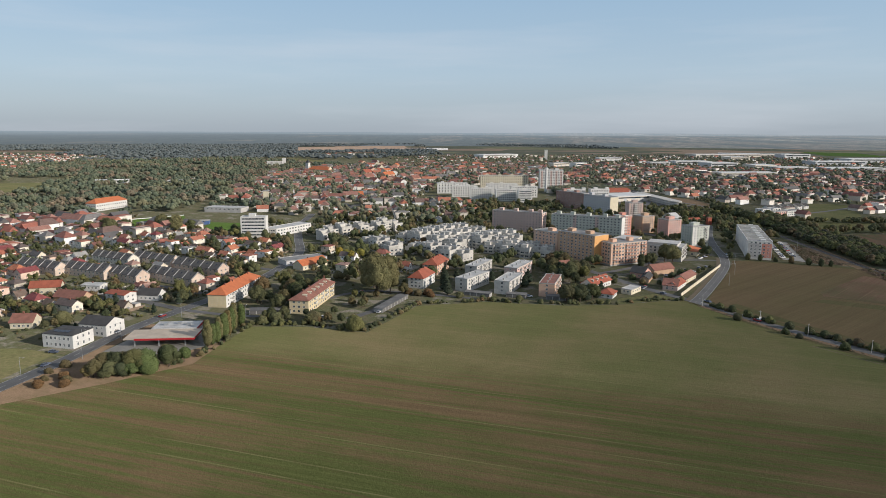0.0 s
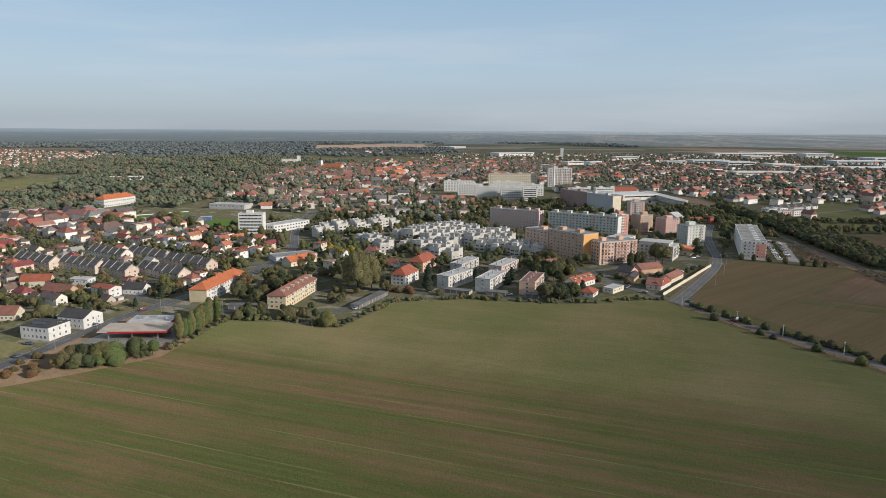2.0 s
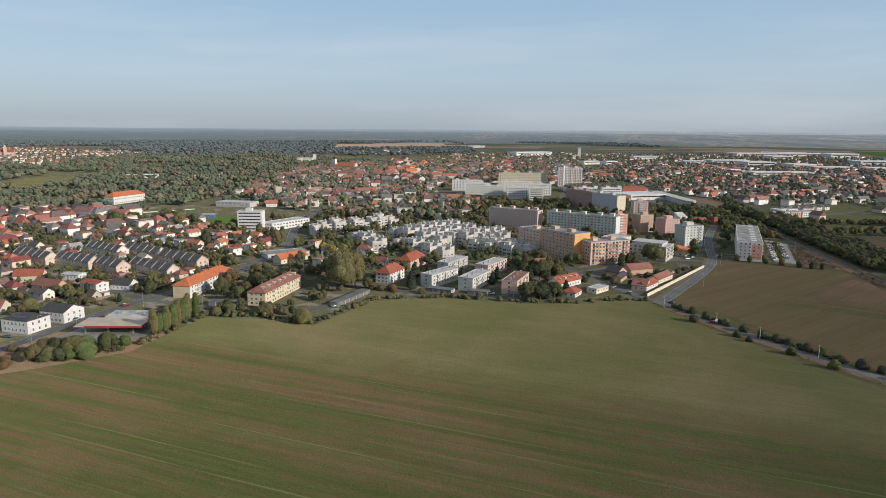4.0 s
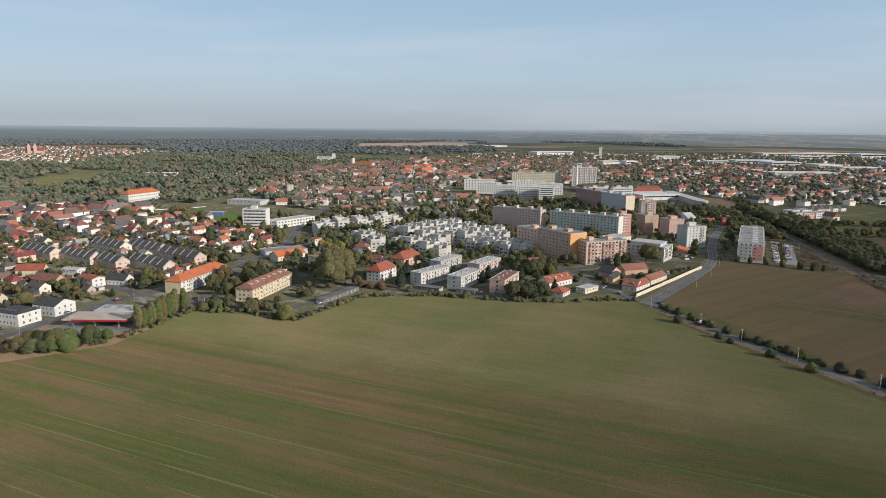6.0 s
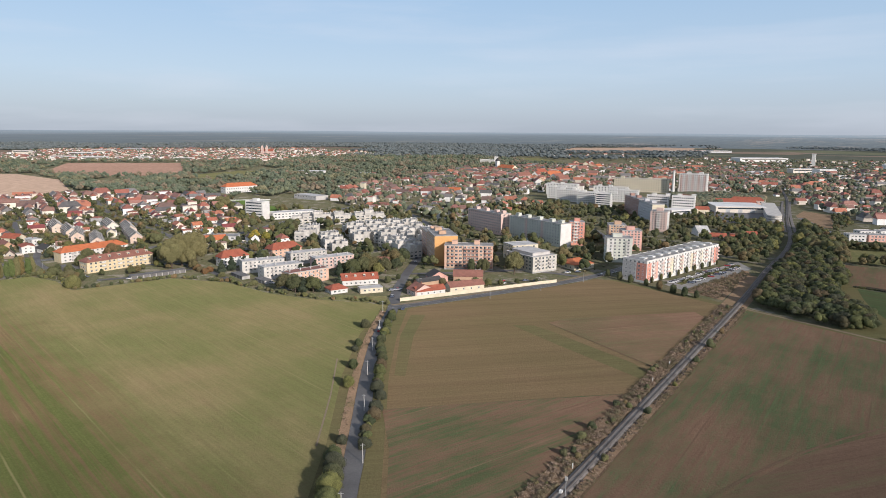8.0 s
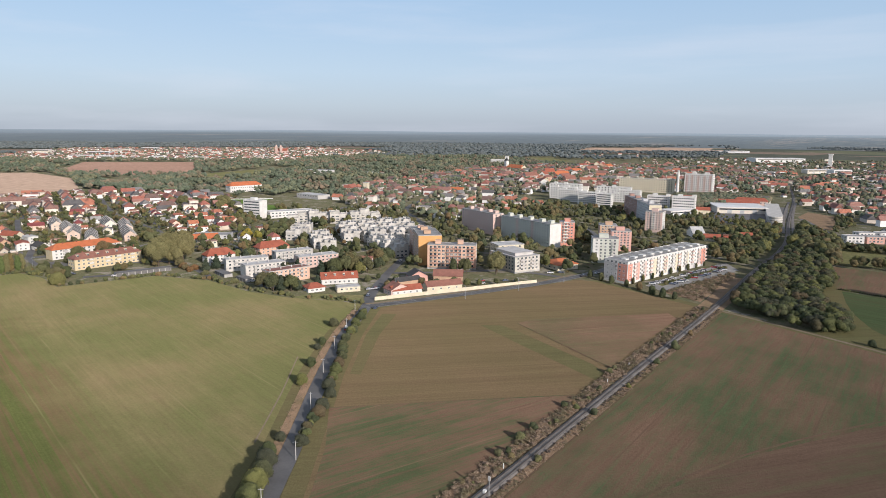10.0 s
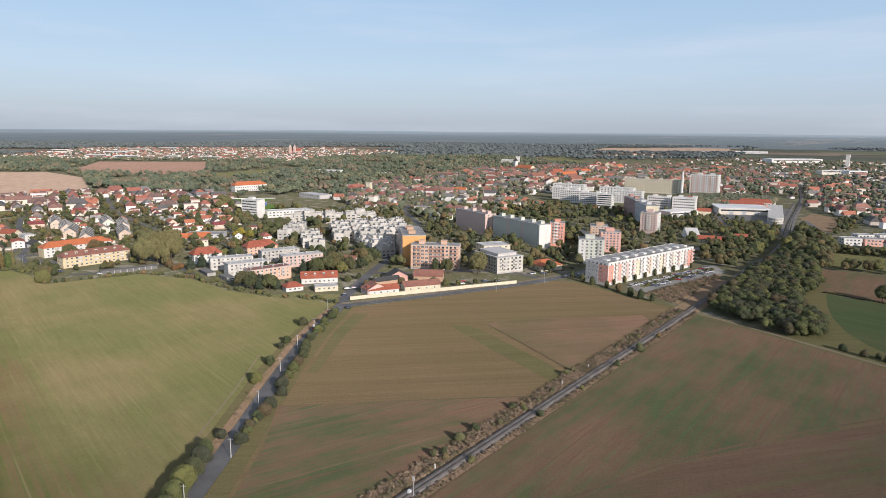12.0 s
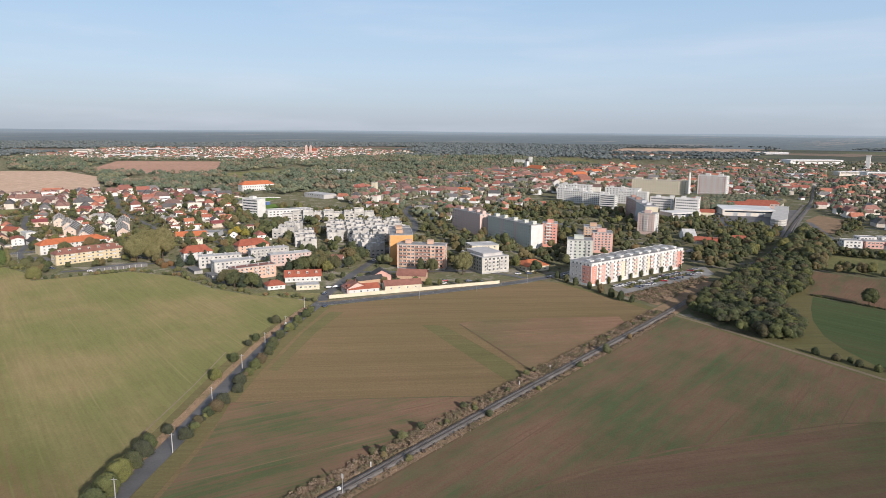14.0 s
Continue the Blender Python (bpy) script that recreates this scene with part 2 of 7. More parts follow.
def hazed_land(name):
    """The land beyond the woods: forest, with more open fields towards the east; a blue glow stands in for kilometres
    of haze.
    """
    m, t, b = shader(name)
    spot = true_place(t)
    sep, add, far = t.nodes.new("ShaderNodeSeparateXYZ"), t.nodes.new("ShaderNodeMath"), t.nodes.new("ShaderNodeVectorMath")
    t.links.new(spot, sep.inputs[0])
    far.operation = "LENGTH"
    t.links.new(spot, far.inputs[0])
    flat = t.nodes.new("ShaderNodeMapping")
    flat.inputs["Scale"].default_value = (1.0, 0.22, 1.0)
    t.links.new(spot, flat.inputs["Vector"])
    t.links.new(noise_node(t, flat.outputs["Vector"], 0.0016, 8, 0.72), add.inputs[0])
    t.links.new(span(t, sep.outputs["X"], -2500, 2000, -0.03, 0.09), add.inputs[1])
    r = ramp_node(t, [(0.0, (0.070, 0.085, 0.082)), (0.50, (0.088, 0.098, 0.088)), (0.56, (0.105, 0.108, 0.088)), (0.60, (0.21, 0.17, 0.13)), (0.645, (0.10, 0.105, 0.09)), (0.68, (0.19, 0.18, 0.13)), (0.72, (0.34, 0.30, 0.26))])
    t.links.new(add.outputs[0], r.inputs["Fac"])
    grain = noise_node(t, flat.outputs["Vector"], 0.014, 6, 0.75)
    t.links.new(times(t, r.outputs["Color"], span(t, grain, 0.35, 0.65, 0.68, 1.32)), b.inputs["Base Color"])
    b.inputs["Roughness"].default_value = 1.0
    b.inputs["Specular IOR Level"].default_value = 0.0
    # bluish emission, stronger farther out, imitates haze in front of the land
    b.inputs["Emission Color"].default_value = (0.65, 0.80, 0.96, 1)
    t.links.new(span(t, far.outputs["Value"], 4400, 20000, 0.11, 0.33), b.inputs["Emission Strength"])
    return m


def glazing(name):
    m, t, b = shader(name)
    info = t.nodes.new("ShaderNodeObjectInfo")
    r = ramp_node(t, [(0, (0.03, 0.04, 0.05)), (0.55, (0.06, 0.07, 0.08)), (0.85, (0.22, 0.21, 0.19))], True)
    t.links.new(info.outputs["Random"], r.inputs["Fac"])
    t.links.new(r.outputs["Color"], b.inputs["Base Color"])
    b.inputs["Roughness"].default_value = 0.06
    return m


GLASS = glazing("window_glass")
SASH = surface("white_sash", [(0.75, 0.75, 0.73)], 0.5, spread=0.08)
WALLS = surface("rendered_walls", [(0.78, 0.76, 0.72), (0.68, 0.62, 0.50), (0.76, 0.72, 0.62), (0.64, 0.54, 0.44), (0.80, 0.79, 0.77), (0.56, 0.50, 0.42),
                                   (0.72, 0.54, 0.44), (0.74, 0.73, 0.70), (0.80, 0.78, 0.74)], 0.9, "object", spread=0.14)
ROOFS = surface("roof_tiles", [(0.36, 0.125, 0.080), (0.20, 0.09, 0.075), (0.13, 0.10, 0.09), (0.45, 0.165, 0.090), (0.10, 0.095, 0.095), (0.30, 0.29, 0.275), (0.30, 0.115, 0.085), (0.34, 0.21, 0.17), (0.19, 0.175, 0.165),
                               (0.22, 0.06, 0.06), (0.16, 0.115, 0.09), (0.40, 0.155, 0.10)], 0.9, "object", 0.4, 3.0, 0.25, relief=0.04)
FAR_WALLS = surface("far_rendered_walls", [(0.82, 0.80, 0.77), (0.72, 0.66, 0.57), (0.78, 0.74, 0.67), (0.64, 0.57, 0.49), (0.84, 0.82, 0.80), (0.56, 0.50, 0.44), (0.76, 0.70, 0.63)], 0.9, "island", spread=0.14)
FAR_ROOFS = surface("far_roof_tiles", [(0.34, 0.125, 0.09), (0.23, 0.105, 0.085), (0.42, 0.165, 0.105), (0.17, 0.11, 0.095), (0.115, 0.11, 0.11), (0.27, 0.11, 0.085), (0.24, 0.135, 0.11), (0.33, 0.17, 0.135), (0.19, 0.18, 0.175)], 0.95, "island", 0.4, 3.0, 0.2)
HALL_WALL = surface("hall_cladding", [(0.70, 0.69, 0.67), (0.56, 0.56, 0.56), (0.74, 0.72, 0.69), (0.45, 0.46, 0.48), (0.66, 0.60, 0.52)], 0.8, "object", 0.03, 0.5, 0.12)
HALL_ROOF = surface("hall_sheeting", [(0.62, 0.62, 0.61), (0.50, 0.51, 0.52), (0.70, 0.69, 0.67), (0.40, 0.42, 0.44)], 0.7, "island", 0.03, 0.5, 0.15)
BRICK = surface("chimney_brick", [(0.24, 0.10, 0.07)], 0.9)
ORANGE_TILE = surface("orange_roof_tiles", [(0.50, 0.150, 0.060)], 0.75, "", 0.3, 4.0, 0.16, relief=0.04)
DARK_ROOF = surface("old_bitumen_roof", [(0.16, 0.155, 0.15)], 0.9, "", 0.15, 1.5, 0.3)
RED_TILE = surface("red_roof_tiles", [(0.33, 0.095, 0.055)], 0.8, "", 0.3, 4.0, 0.2, relief=0.04)
BROWN_TILE = surface("brown_roof_tiles", [(0.26, 0.115, 0.085)], 0.8, "", 0.3, 4.0, 0.2, relief=0.04)
ROW_TILE = surface("weathered_grey_tiles", [(0.105, 0.098, 0.092)], 0.9, "", 0.3, 4.0, 0.25, relief=0.04)
DARK_TILE = surface("dark_roof_tiles", [(0.062, 0.06, 0.06)], 0.95, "", 0.3, 4.0, 0.2, relief=0.04)
WHITE = surface("white_render", [(0.66, 0.645, 0.615)], 0.88, "", 0.2, 1.5, 0.1)
GREY_PANEL = surface("grey_panel", [(0.50, 0.48, 0.46)], 0.9, "", 0.2, 1.2, 0.12)
CREAM = surface("cream_render", [(0.64, 0.57, 0.43)], 0.9, "", 0.2, 1.2, 0.1)
YELLOW = surface("yellow_render", [(0.64, 0.53, 0.34)], 0.9, "", 0.2, 1.2, 0.1)
PINK = surface("pink_render", [(0.62, 0.36, 0.30)], 0.9, "", 0.2, 1.2, 0.1)
PALE_PINK = surface("pale_pink_render", [(0.60, 0.44, 0.385)], 0.9, "", 0.2, 1.2, 0.1)
CORAL = surface("coral_render", [(0.64, 0.29, 0.22)], 0.9, "", 0.2, 1.2, 0.1)
ORANGE = surface("orange_render", [(0.66, 0.36, 0.14)], 0.9, "", 0.2, 1.2, 0.08)
PEACH = surface("peach_render", [(0.64, 0.42, 0.31)], 0.9, "", 0.2, 1.2, 0.1)
OCHRE = surface("ochre_render", [(0.52, 0.345, 0.235)], 0.9, "", 0.2, 1.2, 0.1)
MINT = surface("mint_render", [(0.53, 0.545, 0.48)], 0.9, "", 0.2, 1.2, 0.1)
BLUEISH = surface("pale_blue_render", [(0.52, 0.52, 0.53)], 0.9, "", 0.2, 1.2, 0.1)
BALCONY = surface("red_brown_parapet", [(0.38, 0.20, 0.15)], 0.85)
FLAT_ROOF = surface("bitumen_roof", [(0.27, 0.265, 0.26)], 0.9, "", 0.15, 1.5, 0.28)
LIGHT_ROOF = surface("pale_roof_membrane", [(0.50, 0.49, 0.475)], 0.85, "", 0.15, 1.5, 0.25)
RED_SHEET = surface("red_sheet_metal", [(0.45, 0.03, 0.035)], 0.45)
STEEL = surface("galvanised_steel", [(0.45, 0.46, 0.47)], 0.45, metal=0.6)
CONCRETE = surface("concrete", [(0.42, 0.41, 0.39)], 0.9, "", 0.3, 3.0, 0.2)
ASPHALT = surface("worn_asphalt", [(0.125, 0.122, 0.120)], 0.95, "", 0.06, 1.5, 0.25)
PAVING = surface("pale_paving", [(0.26, 0.25, 0.23)], 0.9, "", 0.08, 1.5, 0.25)
PAINT_LINE = surface("road_paint", [(0.42, 0.42, 0.40)], 0.7, "", 0.5, 4, 0.3)
ROW_WALL = surface("row_house_walls", [(0.62, 0.48, 0.39), (0.70, 0.66, 0.58), (0.64, 0.52, 0.43)], 0.9, "object", 0.2, 1.2, 0.12)
OFF_WHITE = surface("weathered_white_panel", [(0.51, 0.485, 0.445), (0.56, 0.535, 0.495), (0.46, 0.44, 0.405)], 0.9, "object", 0.25, 1.8, 0.18)
BALLAST = surface("railway_ballast", [(0.165, 0.148, 0.135)], 0.95, "", 0.2, 3.0, 0.35, relief=0.05)
SLEEPER = surface("concrete_sleeper", [(0.215, 0.20, 0.185)], 0.9, "island", 0.2, 3, 0.25)
RAIL = surface("rail_steel", [(0.07, 0.055, 0.048)], 0.7, metal=0.1)
SHED_ROOF = surface("shed_roofing", [(0.20, 0.19, 0.18), (0.30, 0.13, 0.09), (0.42, 0.41, 0.39), (0.14, 0.11, 0.10), (0.33, 0.18, 0.13)], 0.9, "island", 0.4, 3.0, 0.2)
FENCE = surface("garden_fence", [(0.58, 0.55, 0.50), (0.24, 0.18, 0.13), (0.46, 0.42, 0.37), (0.30, 0.28, 0.26), (0.66, 0.63, 0.58)], 0.9, "island", 0.5, 3.0, 0.2)
BARK = surface("bark", [(0.10, 0.075, 0.055)], 0.95, "", 0.5, 5, 0.3)
LEAVES = foliage("autumn_leaves", [(0.050, 0.062, 0.032), (0.082, 0.094, 0.042), (0.150, 0.142, 0.052), (0.060, 0.072, 0.040), (0.140, 0.112, 0.056), (0.096, 0.104, 0.046), (0.058, 0.068, 0.036),
                                   (0.120, 0.118, 0.056), (0.068, 0.080, 0.042), (0.165, 0.112, 0.058), (0.100, 0.104, 0.050)])
NEEDLES = foliage("dark_needles", [(0.036, 0.052, 0.034), (0.046, 0.062, 0.040), (0.055, 0.068, 0.044)])
OLIVE_LEAVES = foliage("olive_leaves", [(0.150, 0.138, 0.064), (0.172, 0.152, 0.072), (0.155, 0.145, 0.068)])
YELLOW_LEAVES = foliage("yellow_leaves", [(0.26, 0.21, 0.045), (0.30, 0.23, 0.045), (0.19, 0.18, 0.045)])
BUSH_LEAVES = foliage("green_bush_leaves", [(0.092, 0.122, 0.045), (0.108, 0.135, 0.05), (0.085, 0.112, 0.045), (0.16, 0.125, 0.055)])
RUST_LEAVES = foliage("rust_leaves", [(0.12, 0.075, 0.038), (0.15, 0.085, 0.04), (0.105, 0.085, 0.045)])
THICKET = foliage("dark_brambles", [(0.105, 0.080, 0.068), (0.085, 0.068, 0.058), (0.125, 0.098, 0.075)])
DRY_GRASS = foliage("dry_grass", [(0.25, 0.185, 0.135), (0.30, 0.225, 0.16), (0.20, 0.15, 0.105), (0.28, 0.205, 0.15), (0.17, 0.145, 0.09)])
WOOD_LEAVES = foliage("wood_leaves", [(0.044, 0.055, 0.030), (0.068, 0.080, 0.036), (0.120, 0.122, 0.044), (0.050, 0.064, 0.034), (0.098, 0.074, 0.044), (0.060, 0.070, 0.036), (0.092, 0.100, 0.040), (0.052, 0.056, 0.036)])
# autumn tones with a paler, bluer tint painted in for aerial haze
HAZED_LEAVES = foliage("hazed_leaves", [(0.098, 0.120, 0.084), (0.136, 0.150, 0.094), (0.185, 0.176, 0.108), (0.108, 0.130, 0.090), (0.196, 0.166, 0.108), (0.122, 0.142, 0.094), (0.205, 0.156, 0.112), (0.102, 0.124, 0.086)])
# forest greens turned blue-grey in the colour, to imitate haze
HAZED_FOREST = foliage("hazed_forest", [(0.096, 0.116, 0.122), (0.108, 0.128, 0.130), (0.122, 0.134, 0.130), (0.102, 0.121, 0.125)])
TOWN_GROUND = mixed_ground("town_ground", [(0.075, 0.084, 0.042), (0.135, 0.120, 0.080), (0.092, 0.098, 0.052), (0.21, 0.19, 0.16), (0.10, 0.104, 0.056)], 0.06)
MEADOW = mixed_ground("meadow", [(0.105, 0.112, 0.05), (0.14, 0.138, 0.065), (0.18, 0.155, 0.085)], 0.03)
VERGE = mixed_ground("dry_verge", [(0.25, 0.17, 0.115), (0.21, 0.148, 0.098), (0.15, 0.12, 0.068)], 0.12)
PITCH = mixed_ground("pitch_turf", [(0.075, 0.13, 0.03), (0.095, 0.15, 0.04)], 0.06)
DIRT = mixed_ground("dirt_track", [(0.19, 0.155, 0.115), (0.15, 0.125, 0.09)], 0.2)
# wooded plots carry a pale greyed haze tint, close to the distant trees
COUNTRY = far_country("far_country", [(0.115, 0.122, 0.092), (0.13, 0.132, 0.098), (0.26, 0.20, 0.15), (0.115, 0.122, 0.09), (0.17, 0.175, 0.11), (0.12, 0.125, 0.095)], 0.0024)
DISTANCE = hazed_land("hazed_land")
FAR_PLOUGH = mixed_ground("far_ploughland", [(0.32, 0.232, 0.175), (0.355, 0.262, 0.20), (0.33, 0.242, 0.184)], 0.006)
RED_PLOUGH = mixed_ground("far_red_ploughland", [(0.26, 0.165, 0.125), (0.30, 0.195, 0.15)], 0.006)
CROP = farmland("young_crop", (0.156, 0.110, 0.062), (0.082, 0.094, 0.033), math.atan2(-30, 138), -0.02, 0.20, 0.085, 3, 9.0, sharp=0.11, comb=0.17, edge=(0.172, 1.0, 258),
                other=(((0.197, 0.158, 0.085), (0.128, 0.131, 0.055), math.atan2(-30, 138), -0.10, 0.20, 0.06, 71, 11.0), dict(sharp=0.24, mix=(0.6, 0.2, 1.5, 0.1, 0.3), comb=0.035, aspect=0.12)))
STUBBLE = farmland("bare_field", (0.158, 0.111, 0.067), (0.124, 0.101, 0.053), math.atan2(59, 58), 0.0, 0.20, 0.03, 11, sharp=0.3, mix=(0.35, 0.25, 1.3, 0.2, 0.35), comb=0.09)
SOWN = farmland("sown_field", (0.165, 0.106, 0.073), (0.072, 0.088, 0.043), math.atan2(46, 17), 0.02, 0.22, 0.11, 19, 14.0, sharp=0.13, mix=(0.6, 0.8, 1.0, 0.5, 0.5), comb=0.13, aspect=0.16, track=(0.19, 0.125, 0.085))
TILLED = farmland("tilled_field", (0.150, 0.097, 0.067), (0.068, 0.086, 0.043), math.atan2(117, 1), 0.05, 0.22, 0.09, 27, 15.0, sharp=0.17, mix=(0.7, 0.65, 1.1, 0.4, 0.5), comb=0.12, aspect=0.20, track=(0.105, 0.070, 0.050))
RED_SOIL = farmland("freshly_tilled_patch", (0.190, 0.118, 0.082), (0.112, 0.096, 0.054), math.atan2(60, 50), 0.0, 0.22, 0.05, 61, 13.0, sharp=0.18, mix=(0.5, 0.5, 1.2, 0.3, 0.4), comb=0.12, aspect=0.12, track=(0.20, 0.135, 0.09))
DAMP = farmland("damp_field", (0.124, 0.083, 0.059), (0.072, 0.078, 0.040), math.atan2(80, 60), 0.02, 0.22, 0.07, 35, 16.0, sharp=0.18, mix=(0.6, 0.7, 1.2, 0.4, 0.4), comb=0.13, aspect=0.12, track=(0.085, 0.060, 0.045))
GREEN = farmland("green_crop", (0.088, 0.088, 0.046), (0.056, 0.078, 0.036), math.atan2(-20, 100), -0.15, 0.22, 0.05, 43, 14.0, track=(0.05, 0.058, 0.032))
GREEN_STRIP = farmland("grassy_strip", (0.128, 0.106, 0.056), (0.096, 0.098, 0.046), 0.8, 0.0, 0.22, 0.05, 51, sharp=0.3, mix=(0.35, 0.2, 1.3, 0.12, 0.3), comb=0.08)
CAR_PAINT = surface("car_paint", [(0.62, 0.62, 0.62), (0.05, 0.05, 0.055), (0.30, 0.31, 0.33), (0.35, 0.03, 0.03), (0.10, 0.12, 0.17), (0.70, 0.70, 0.69)], 0.3, "object",
                    spread=0.04)
TYRE = surface("tyre", [(0.02, 0.02, 0.02)], 0.8)
BLUE_SHEET = surface("blue_sheet_metal", [(0.10, 0.17, 0.36)], 0.5)
GREIGE = surface("greyish_cream_render", [(0.54, 0.51, 0.45)], 0.9, "", 0.2, 1.2, 0.12)
RED_BROWN = surface("red_brown_render", [(0.36, 0.22, 0.18)], 0.9, "", 0.2, 1.2, 0.12)
SOLAR = surface("roof_window_glass", [(0.05, 0.06, 0.08)], 0.15)

# ---- building helpers ----
rng = np.random.default_rng(7)


class Geo:
    """Vertices, faces and the material slot of each face."""

    def __init__(self):
        self.v, self.f, self.m = [], [], []

    def face(self, pts, slot=0):
        n = len(self.v)
        self.v += [tuple(p) for p in pts]
        self.f.append(tuple(range(n, n + len(pts))))
        self.m.append(slot)
        return self

    def solid(self, low, high, slot=0, floor=False):
        """A ring of points below and one above, joined by sides and closed on top."""
        n, k = len(self.v), len(low)
        self.v += [tuple(p) for p in low] + [tuple(p) for p in high]
        self.f += [(n + a, n + (a + 1) % k, n + k + (a + 1) % k, n + k + a) for a in range(k)] + [tuple(range(n + k, n + 2 * k))]
        self.m += [slot] * (k + 1)
        if floor:
            self.f.append(tuple(range(n + k - 1, n - 1, -1)))
            self.m.append(slot)
        return self

    def box(self, x0, x1, y0, y1, z0, z1, slot=0, inset=0.0):
        i = inset
        return self.solid([(x0, y0, z0), (x1, y0, z0), (x1, y1, z0), (x0, y1, z0)],
                          [(x0 + i, y0 + i, z1), (x1 - i, y0 + i, z1), (x1 - i, y1 - i, z1), (x0 + i, y1 - i, z1)], slot, True)

    def pillar(self, x, y, z0, z1, r0, r1, sides=8, slot=0, lean=(0, 0)):
        ring = [(math.cos(2 * math.pi * k / sides), math.sin(2 * math.pi * k / sides)) for k in range(sides)]
        return self.solid([(x + r0 * a, y + r0 * b, z0) for a, b in ring], [(x + lean[0] + r1 * a, y + lean[1] + r1 * b, z1) for a, b in ring], slot, True)

    def put(self, other, m):
        n = len(self.v)
        self.v += [tuple(m @ Vector(p)) for p in other.v]
        self.f += [tuple(a + n for a in f) for f in other.f]
        self.m += other.m
        return self

    def mesh(self, name, materials):
        me = bpy.data.meshes.new(name)
        me.from_pydata(self.v, [], self.f)
        for x in materials:
            me.materials.append(x)
        if len(materials) > 1:
            me.polygons.foreach_set("material_index", self.m)
        me.update()
        return me


def part(name, geo, materials, parent, label="", at=None):
    """Links a shape, or a mesh that is shared, as one mesh object under a thing or under a part."""
    materials = materials if isinstance(materials, (list, tuple)) else [materials]
    ob = new(name, geo.mesh(name, materials) if isinstance(geo, Geo) else geo)
    ob.parent = parent
    if at is not None:
        ob.matrix_basis = at
    return tagged(ob, label)


def thing(name, at, label, category, group="", kind=""):
    ob = new(name)
    ob.empty_display_size = 0.5
    ob.matrix_basis = MODEL @ at
    return tagged(ob, label, category, group, kind)


def structure(name, geo, materials, label, category):
    materials = materials if isinstance(materials, (list, tuple)) else [materials]
    ob = new(name, geo.mesh(name, materials))
    ob.matrix_basis = MODEL
    return tagged(ob, label, category, kind="structure")


TAKEN = []       # footprints that stay free of scattered houses and trees: centre, axis, half length, half width
LINES = []       # roads and tracks: points, half width
AREAS = []       # fields and yards


def claim(p1, p2, depth, margin):
    a, b = Vector(p1), Vector(p2)
    u = (b - a).normalized()
    n = Vector((-u.y, u.x))
    TAKEN.append(((a + b) / 2 + n * depth / 2, u, (b - a).length / 2 + margin, depth / 2 + margin))


def inside(x, y, poly):
    hit, k = False, len(poly) - 1
    for i in range(len(poly)):
        (xi, yi), (xk, yk) = poly[i], poly[k]
        if (yi > y) != (yk > y) and x < (xk - xi) * (y - yi) / (yk - yi) + xi:
            hit = not hit
        k = i
    return hit


def off_line(x, y, pts):
    best = 1e9
    for (ax, ay), (bx, by) in zip(pts, pts[1:]):
        ux, uy = bx - ax, by - ay
        s = max(0.0, min(1.0, ((x - ax) * ux + (y - ay) * uy) / (ux * ux + uy * uy)))
        best = min(best, math.hypot(x - ax - s * ux, y - ay - s * uy))
    return best


def free(x, y, r=0.0, fields=True):
    for c, u, hl, hw in TAKEN:
        dx, dy = x - c.x, y - c.y
        if abs(dx * u.x + dy * u.y) < hl + r and abs(dy * u.x - dx * u.y) < hw + r:
            return False
    if any(off_line(x, y, pts) < w + r for pts, w in LINES):
        return False
    return not (fields and any(inside(x, y, a) for a in AREAS))


def ground_z(x, y):
    """Level country that swells gently far off."""
    d = math.hypot(x - 200, y - 80)
    return 0.0 if d < 4000 else min(1.0, (d - 4000) / 6000) * (18 + 40 * noise.noise((x * 0.00022, y * 0.00022, 3.0)))


# ---- ground, fields, roads, railway ----
FAR_FIELDS = [[(-997, 3000), (-1272, 3900), (-681, 4500), (-434, 3450)], [(-1104, 3565), (-905, 4669), (-600, 4700), (-700, 3500)]]


def ring_sheet(radii, spokes, slots):
    """A round sheet of land, ring by ring."""
    g = Geo()
    for r in radii:
        for k in range(spokes):
            a = 2 * math.pi * k / spokes
            x, y = 200 + r * math.cos(a), 80 + r * math.sin(a)
            g.v.append((x, y, ground_z(x, y)))
    for i in range(len(radii) - 1):
        for k in range(spokes):
            n, e = i * spokes + k, i * spokes + (k + 1) % spokes
            g.f.append((n, n + spokes, e + spokes, e))
            cx, cy = (g.v[n][0] + g.v[e + spokes][0]) / 2, (g.v[n][1] + g.v[e + spokes][1]) / 2
            g.m.append(slots(cx, cy, radii[i]))
    return g


g = ring_sheet([150, 300, 500, 800, 1200, 1700, 2200, 2600] + [3000 + 60 * k for k in range(24)], 180, lambda x, y, r: 2 if any(inside(x, y, p) for p in FAR_FIELDS) else 1 if r >= 2600 else 0)
g.f.append(tuple(range(180)))
g.m.append(0)
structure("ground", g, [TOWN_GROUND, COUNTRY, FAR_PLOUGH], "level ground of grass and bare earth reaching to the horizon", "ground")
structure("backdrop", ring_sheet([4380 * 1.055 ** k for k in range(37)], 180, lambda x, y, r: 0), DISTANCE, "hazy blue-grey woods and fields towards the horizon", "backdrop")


def ribbon_wall(pts, h):
    """A low barrier 0.3 m thick along a line."""
    q = Geo()
    for (ax, ay), (bx, by) in zip(pts, pts[1:]):
        q.solid([(ax, ay, 0), (bx, by, 0), (bx, by + 0.3, 0), (ax, ay + 0.3, 0)], [(ax, ay, h), (bx, by, h), (bx, by + 0.3, h), (ax, ay + 0.3, h)])
    return q


